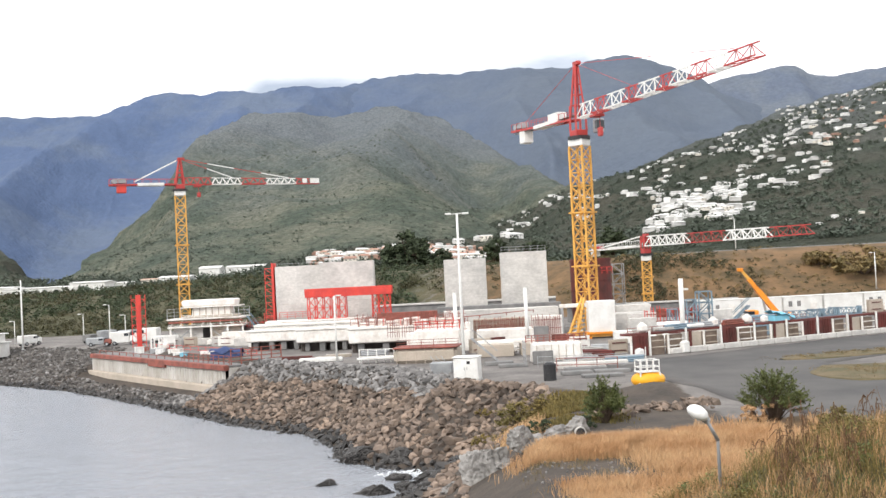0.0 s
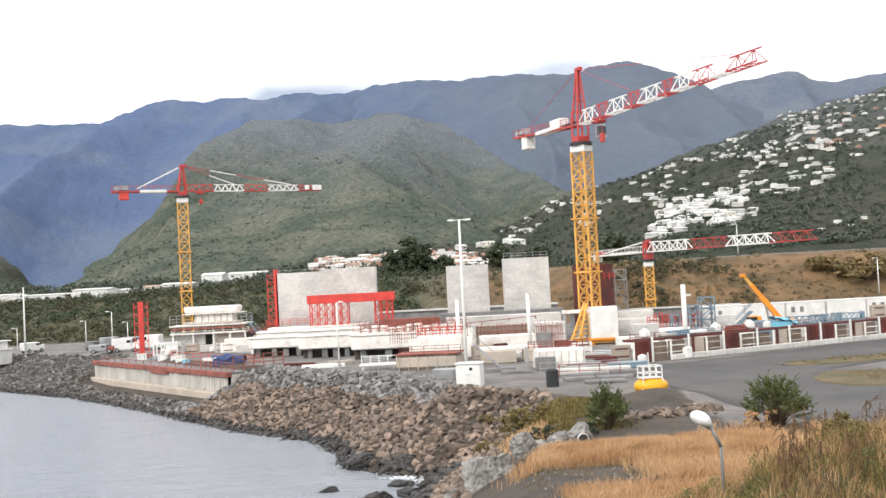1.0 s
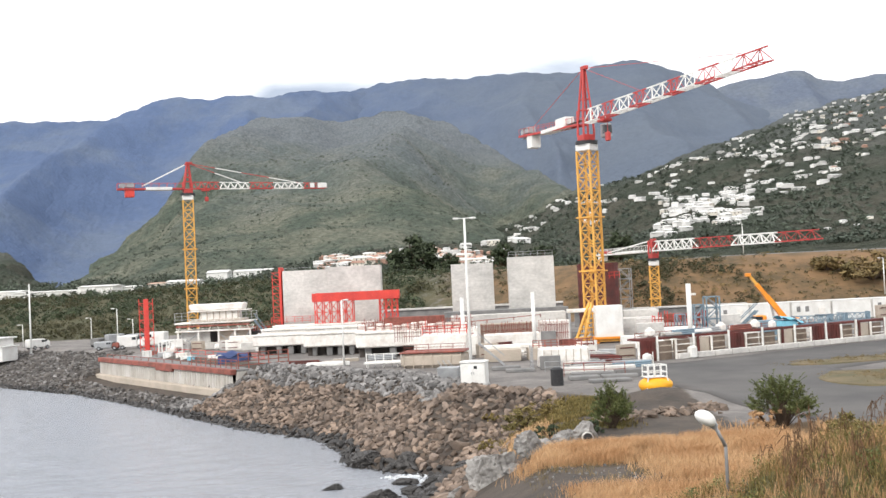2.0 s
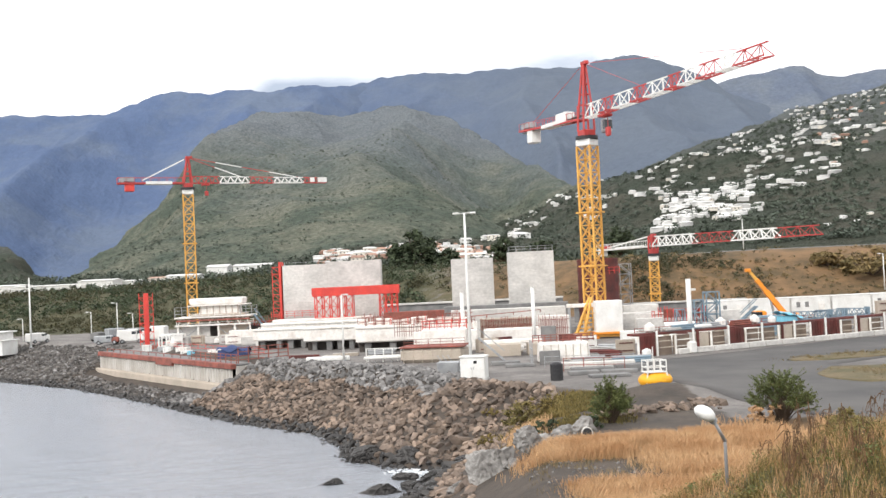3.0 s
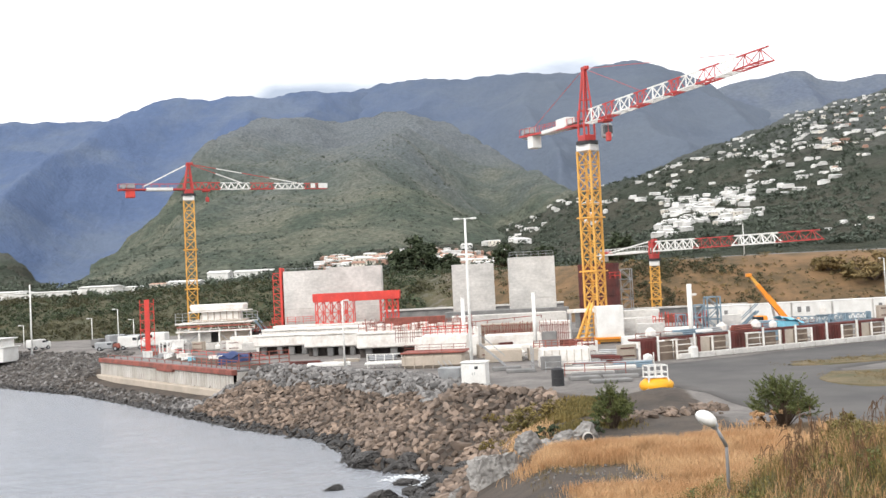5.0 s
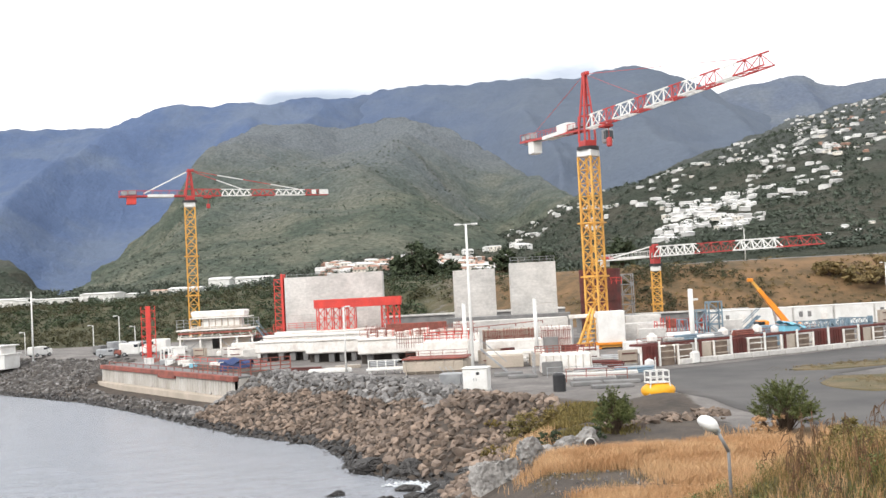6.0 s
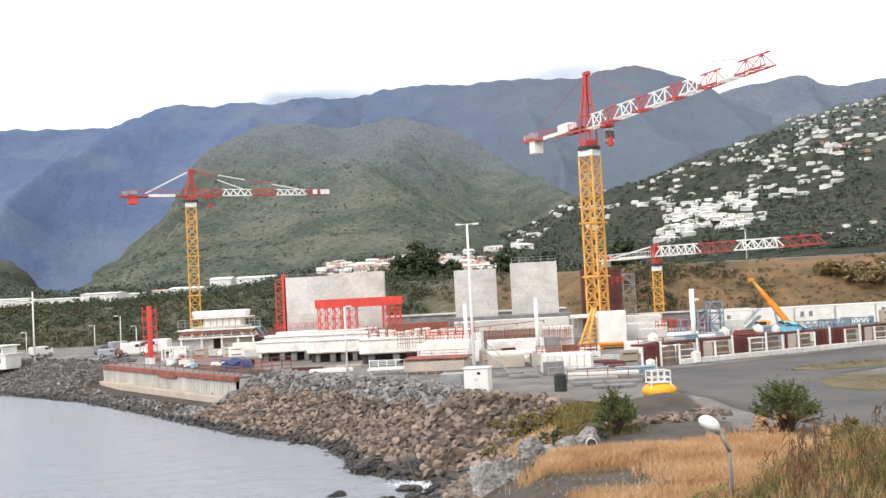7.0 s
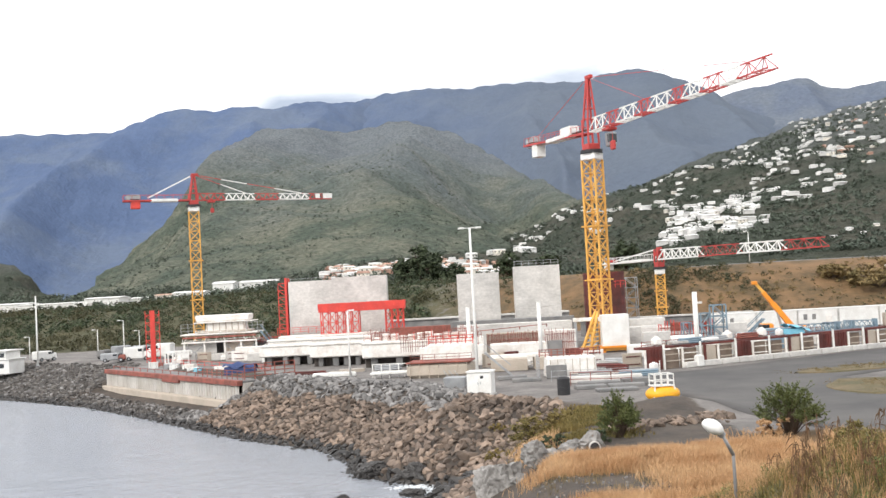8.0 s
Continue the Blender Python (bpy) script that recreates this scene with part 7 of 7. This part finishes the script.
for i in range(9):
    x, y = -2.3 + rnd.gauss(0, 0.9), 74.6 + rnd.gauss(0, 0.7)
    k = Kit()
    for _ in range(70):
        k.ball((rnd.gauss(0, 0.6), rnd.gauss(0, 0.4), rnd.uniform(-0.03, 0.03)), rnd.uniform(0.025, 0.085), 6, 4, (1.8, 1.0, 0.4))
    o = tagged(part("foam_patch", k, FOAM, smooth=True), "white wave foam breaking among wet rocks", "foam", "foam patches")
    o.location = (x, y, 0.05)
    foam.append((o, x, y, rnd.uniform(0, 6.3)))


# ---- houses and sheds ----
def house(name, w, d, h, roof_h, wall_m, roof_m, label):
    o = thing(name, pose(0, 0, -200), label, "house", "hillside houses")
    part("wall", Kit().box((0, 0, h / 2 - 1.0), (w, d, h + 2.0), 0, 0.0), wall_m, o)
    e = 0.5
    k = Kit()
    x, y = w / 2 + e, d / 2 + e
    k.add([(-x, -y, h), (x, -y, h), (x, y, h), (-x, y, h), (-x * 0.75, 0, h + roof_h), (x * 0.75, 0, h + roof_h)],
          [(3, 2, 1, 0), (0, 1, 5, 4), (2, 3, 4, 5), (1, 2, 5), (3, 0, 4)])
    part("roof", k, roof_m, o)
    for i in range(3):
        part("window", Kit().box(((i - 1) * w * 0.3, -d / 2 - 0.02, h * 0.6), (w * 0.09, 0.1, h * 0.35)), GLASS_DARK, o)
    return o


ROOF_WHITE = mat("pale_metal_roof", (0.74, 0.73, 0.71), (0.60, 0.59, 0.57), 0.5, scale=0.2, fine=2, bump=0.05, piece=0.25)
WALL_CREAM = mat("cream_render", (0.74, 0.70, 0.62), (0.64, 0.59, 0.52), 0.85, scale=0.3, fine=2, bump=0.05, piece=0.2)
kinds = [house("house", 11, 8, 2.4, 1.6, WHITE, ROOF_WHITE, "white house with a pale metal roof on the hillside"),
         house("house", 16, 8, 2.6, 1.5, WHITE, ROOF_WHITE, "long white house with a low pale roof"),
         house("house", 10, 8, 2.6, 2.0, WALL_CREAM, ROOF_TILE, "cream house with a pale terracotta roof"),
         house("house", 14, 8, 4.0, 1.2, WALL_CREAM, ROOF_WHITE, "cream block with a flat pale roof")]
rnd = random.Random(3)
clusters = [("town", 0.32, 0.50, 0.07, 0.20, 50, 1.0, 0), ("town", 0.20, 0.33, 0.25, 0.45, 22, 0.9, 0), ("town", 0.34, 0.46, 0.42, 0.68, 24, 1.3, 0),
            ("town", 0.48, 0.68, 0.18, 0.45, 30, 1.0, 0), ("town", 0.65, 0.86, 0.30, 0.92, 62, 1.3, 1), ("town", 0.68, 0.85, 0.17, 0.32, 24, 1.0, 1),
            ("town", 0.28, 0.46, 0.28, 0.5, 12, 1.0, 0), ("town", 0.08, 0.20, 0.5, 0.95, 18, 1.0, 0), ("town", 0.62, 0.8, 0.03, 0.08, 5, 0.6, 0),
            ("knoll", 0.39, 0.54, 0.18, 0.62, 26, 0.62, 2), ("knoll", 0.57, 0.73, 0.15, 0.55, 32, 0.62, 2), ("knoll", 0.64, 0.75, 0.75, 1.0, 6, 0.8, 0)]
first = True
used = set()
for hill, u0, u1, v0, v1, n, size, warm in clusters:
    size *= 0.36 if hill == "town" else 0.66
    for i in range(n):
        p = HILLS[hill].at(rnd.uniform(u0, u1), rnd.uniform(v0, v1))
        j = rnd.choice((0, 1, 0, 1, 3) if warm == 0 else (0, 1, 2, 3) if warm == 1 else (0, 2, 2, 3))
        m4 = pose(p.x, p.y, p.z + 0.4, 0, 0, rnd.uniform(-35, 35)) @ Matrix.Diagonal((1, 1, 1, 1))
        if j not in used:
            used.add(j)
            kinds[j].scale = (size, size, size)
            kinds[j].matrix_basis = m4 @ Matrix.Scale(size, 4)
        else:
            o = copy_thing(kinds[j], m4)
            s = size * rnd.uniform(0.75, 1.25)
            o.matrix_basis = m4 @ Matrix.Scale(s, 4)


def house_fill(name, n, spots_, material, label):
    """Many more small houses too far to tell apart."""
    r2 = random.Random(n)
    k = Kit()
    for hill, u0, u1, v0, v1, share, size in spots_:
        for _ in range(int(n * share)):
            p = HILLS[hill].at(r2.uniform(u0, u1), r2.uniform(v0, v1))
            w, d, h = r2.uniform(3, 9) * size, r2.uniform(3, 4.5) * size, r2.uniform(0.9, 2.0) * size
            k.box((p.x, p.y, p.z + h / 2), (w, d, h + 1), r2.uniform(-30, 30))
            k.add([(p.x - w * 0.55, p.y - d * 0.6, p.z + h + 0.5), (p.x + w * 0.55, p.y - d * 0.6, p.z + h + 0.5), (p.x + w * 0.4, p.y, p.z + h + 0.5 + size * 0.6), (p.x - w * 0.4, p.y, p.z + h + 0.5 + size * 0.6)], [(0, 1, 2, 3)])
    return tagged(part(name, k, material), label, "houses", kind="stuff")


house_fill("far_white_town", 620, [("town", 0.31, 0.51, 0.06, 0.23, 0.18, 0.8), ("town", 0.2, 0.34, 0.22, 0.5, 0.1, 0.85), ("town", 0.33, 0.5, 0.4, 0.75, 0.12, 1.1), ("town", 0.5, 0.7, 0.15, 0.5, 0.12, 0.95),
                                   ("town", 0.62, 0.88, 0.25, 0.95, 0.26, 1.2), ("town", 0.05, 0.22, 0.4, 0.95, 0.08, 0.9), ("knoll", 0.38, 0.55, 0.2, 0.7, 0.1, 0.6), ("knoll", 0.56, 0.74, 0.15, 0.7, 0.1, 0.6)], ROOF_WHITE, "white houses scattered over the hillside")
house_fill("far_tiled_town", 120, [("town", 0.68, 0.88, 0.2, 0.6, 0.3, 1.0), ("knoll", 0.38, 0.55, 0.2, 0.7, 0.35, 0.6), ("knoll", 0.56, 0.74, 0.15, 0.7, 0.35, 0.6)], ROOF_TILE, "terracotta-roofed houses scattered over the hillside")


def shed(x0, x1, y, depth, z0, z1, label, roof=ROOF_WHITE, wall_m=WHITE):
    g = float(ground_at((x0 + x1) / 2, y)) - 0.3
    o = thing("warehouse", pose((x0 + x1) / 2, y + depth / 2, g), label, "warehouse", "warehouses")
    w, h = x1 - x0, z1 - g
    part("wall", Kit().box((0, 0, h * 0.45), (w, depth, h * 0.9)), wall_m, o)
    k = Kit()
    x, y_ = w / 2 + 0.4, depth / 2 + 0.4
    k.add([(-x, -y_, h * 0.86), (x, -y_, h * 0.86), (x, y_, h * 0.86), (-x, y_, h * 0.86), (-x, 0, h), (x, 0, h)], [(3, 2, 1, 0), (0, 1, 5, 4), (2, 3, 4, 5), (1, 2, 5), (3, 0, 4)])
    part("roof", k, roof, o)
    for i in range(int(w / 5)):
        part("door", Kit().box((-w / 2 + 2.5 + i * 5, -depth / 2 - 0.03, h * 0.3), (2.4, 0.12, h * 0.5)), CONCRETE, o)


shed(-168, -141, 402, 14, 15, 17.6, "long low white warehouse behind the scrub")
shed(-140.5, -127, 398, 14, 14.6, 18.9, "white warehouse with a gabled roof")
shed(-127, -115.5, 410, 14, 14.6, 18.2, "long low white warehouse behind the scrub")
shed(-115.3, -108, 405, 10, 15, 18.9, "warehouse with a terracotta roof", ROOF_TILE, WALL_CREAM)
shed(-107, -95, 400, 12, 17, 19.4, "small white warehouse beside the scrub")
shed(-114, -104, 500, 12, 19, 24.6, "white warehouse among trees")
shed(-97.5, -76, 482, 14, 19, 24.0, "long white warehouse among trees")
shed(-190, -172, 420, 14, 15, 18.5, "white warehouse by the bay")


# ---- loose building material on the yard ----
def plank_stack(m, rnd):
    o = thing("plank_stack", m, "stack of weathered timber planks on the yard", "timber", "timber stacks")
    l = rnd.uniform(2.0, 3.6)
    for j in range(3):
        for i in range(4):
            part("plank", Kit().box((rnd.uniform(-0.1, 0.1), -0.45 + i * 0.3, 0.06 + j * 0.12), (l, 0.26, 0.1)), rnd.choice((CONCRETE_TAN, CONCRETE_DARK, CONCRETE)), o)


def pipe_bundle(m, rnd):
    o = thing("pipe_bundle", m, "bundle of steel tubes lying on the yard", "steel tubes", "tube bundles")
    l = rnd.uniform(2.4, 4.2)
    mt = rnd.choice((RUST_PALE, GREY_STEEL, RUST, BLUEGREY))
    for j, n in enumerate((4, 3, 2)):
        for i in range(n):
            part("tube", Kit().tube((-l / 2, (i - n / 2) * 0.22, 0.11 + j * 0.19), (l / 2 + rnd.uniform(-0.2, 0.2), (i - n / 2) * 0.22, 0.11 + j * 0.19), 0.1, n=8), mt, o)


def bulk_bag(m, rnd):
    o = thing("bulk_bag", m, "white woven bulk bag of building material", "bag", "bulk bags")
    part("sack", Kit().box((0, 0, 0.45), (0.95, 0.95, 0.9), 0, 0.22), CONCRETE_NEW, o)
    part("neck", Kit().box((0, 0, 0.95), (0.5, 0.5, 0.14), 0, 0.06, 0.7), CONCRETE_NEW, o)


def panel_rack(m, rnd):
    o = thing("shutter_panel_stack", m, "leaning formwork panels with steel walers", "formwork panels", "panel stacks")
    mt = rnd.choice((RUST, CONCRETE_NEW, CONCRETE, CONCRETE_TAN, CONCRETE_NEW))
    for i in range(3):
        pnl = part("panel", Kit().box((0, i * 0.16, 0.75), (rnd.uniform(1.6, 2.6), 0.08, 1.5), 0, 0.01), mt, o)
        for z in (0.35, 1.15):
            part("waler", Kit().box((0, i * 0.16 - 0.07, z), (1.5, 0.06, 0.1)), RUST, pnl)


rnd = random.Random(17)
for x0, x1, y0, y1, z, n, makers in ((4.5, 16.5, 116, 122, 5, 16, (bulk_bag, panel_rack, plank_stack)), (23.6, 36, 117, 126, 5, 24, (panel_rack, pipe_bundle, bulk_bag)),
                                     (11.5, 19.0, 97.8, 100.5, 5, 7, (plank_stack, pipe_bundle)), (13, 19, 104, 118, 5, 9, (plank_stack, bulk_bag, pipe_bundle, panel_rack)), (36, 50, 125, 146, 5, 20, (panel_rack, pipe_bundle, bulk_bag)),
                                     (-22, -6, 120, 124, 5, 4, (plank_stack, pipe_bundle)), (-44, -30, 158, 162, 5, 8, (panel_rack, bulk_bag)), (18, 30, 143, 156, 5, 12, (panel_rack, pipe_bundle))):
    for i in range(n):
        rnd.choice(makers)(pose(rnd.uniform(x0, x1), rnd.uniform(y0, y1), z, 0, 0, rnd.uniform(-25, 25)), rnd)
for i in (0, 1, 2, 3, 4, 5, 6, 14, 15):
    p = on_wall(2.5 + i * 2.4 + rnd.uniform(-0.6, 0.6), 1.0, 7.32)
    rnd.choice((panel_rack, pipe_bundle, plank_stack, bulk_bag) if i > 9 else (pipe_bundle, plank_stack, pipe_bundle, bulk_bag))(pose(*p, 0, 0, f_rz), rnd)
for i in range(9):
    x = -9.6 + i * 1.4
    panel_rack(pose(x, 133.4, 5, 0, 0, rnd.uniform(-8, 8)) @ Matrix.Translation((0, 0, 0)), rnd)


# ---- what moves ----
def motions():
    walk(water, [(t, pose(0.14 * t, 0.10 * t, 0.03 * math.sin(t * 1.3))) for t in np.arange(0, 8.01, 0.5)])
    for o, x, y, ph in foam:
        walk(o, [(t, pose(x + 0.25 * math.sin(t * 1.5 + ph), y + 0.2 * math.cos(t * 1.2 + ph), 0.03 + 0.07 * math.sin(t * 1.9 + ph), 0, 0, 12 * math.sin(t * 0.9 + ph))) for t in np.arange(0, 8.01, 0.5)])


motions()
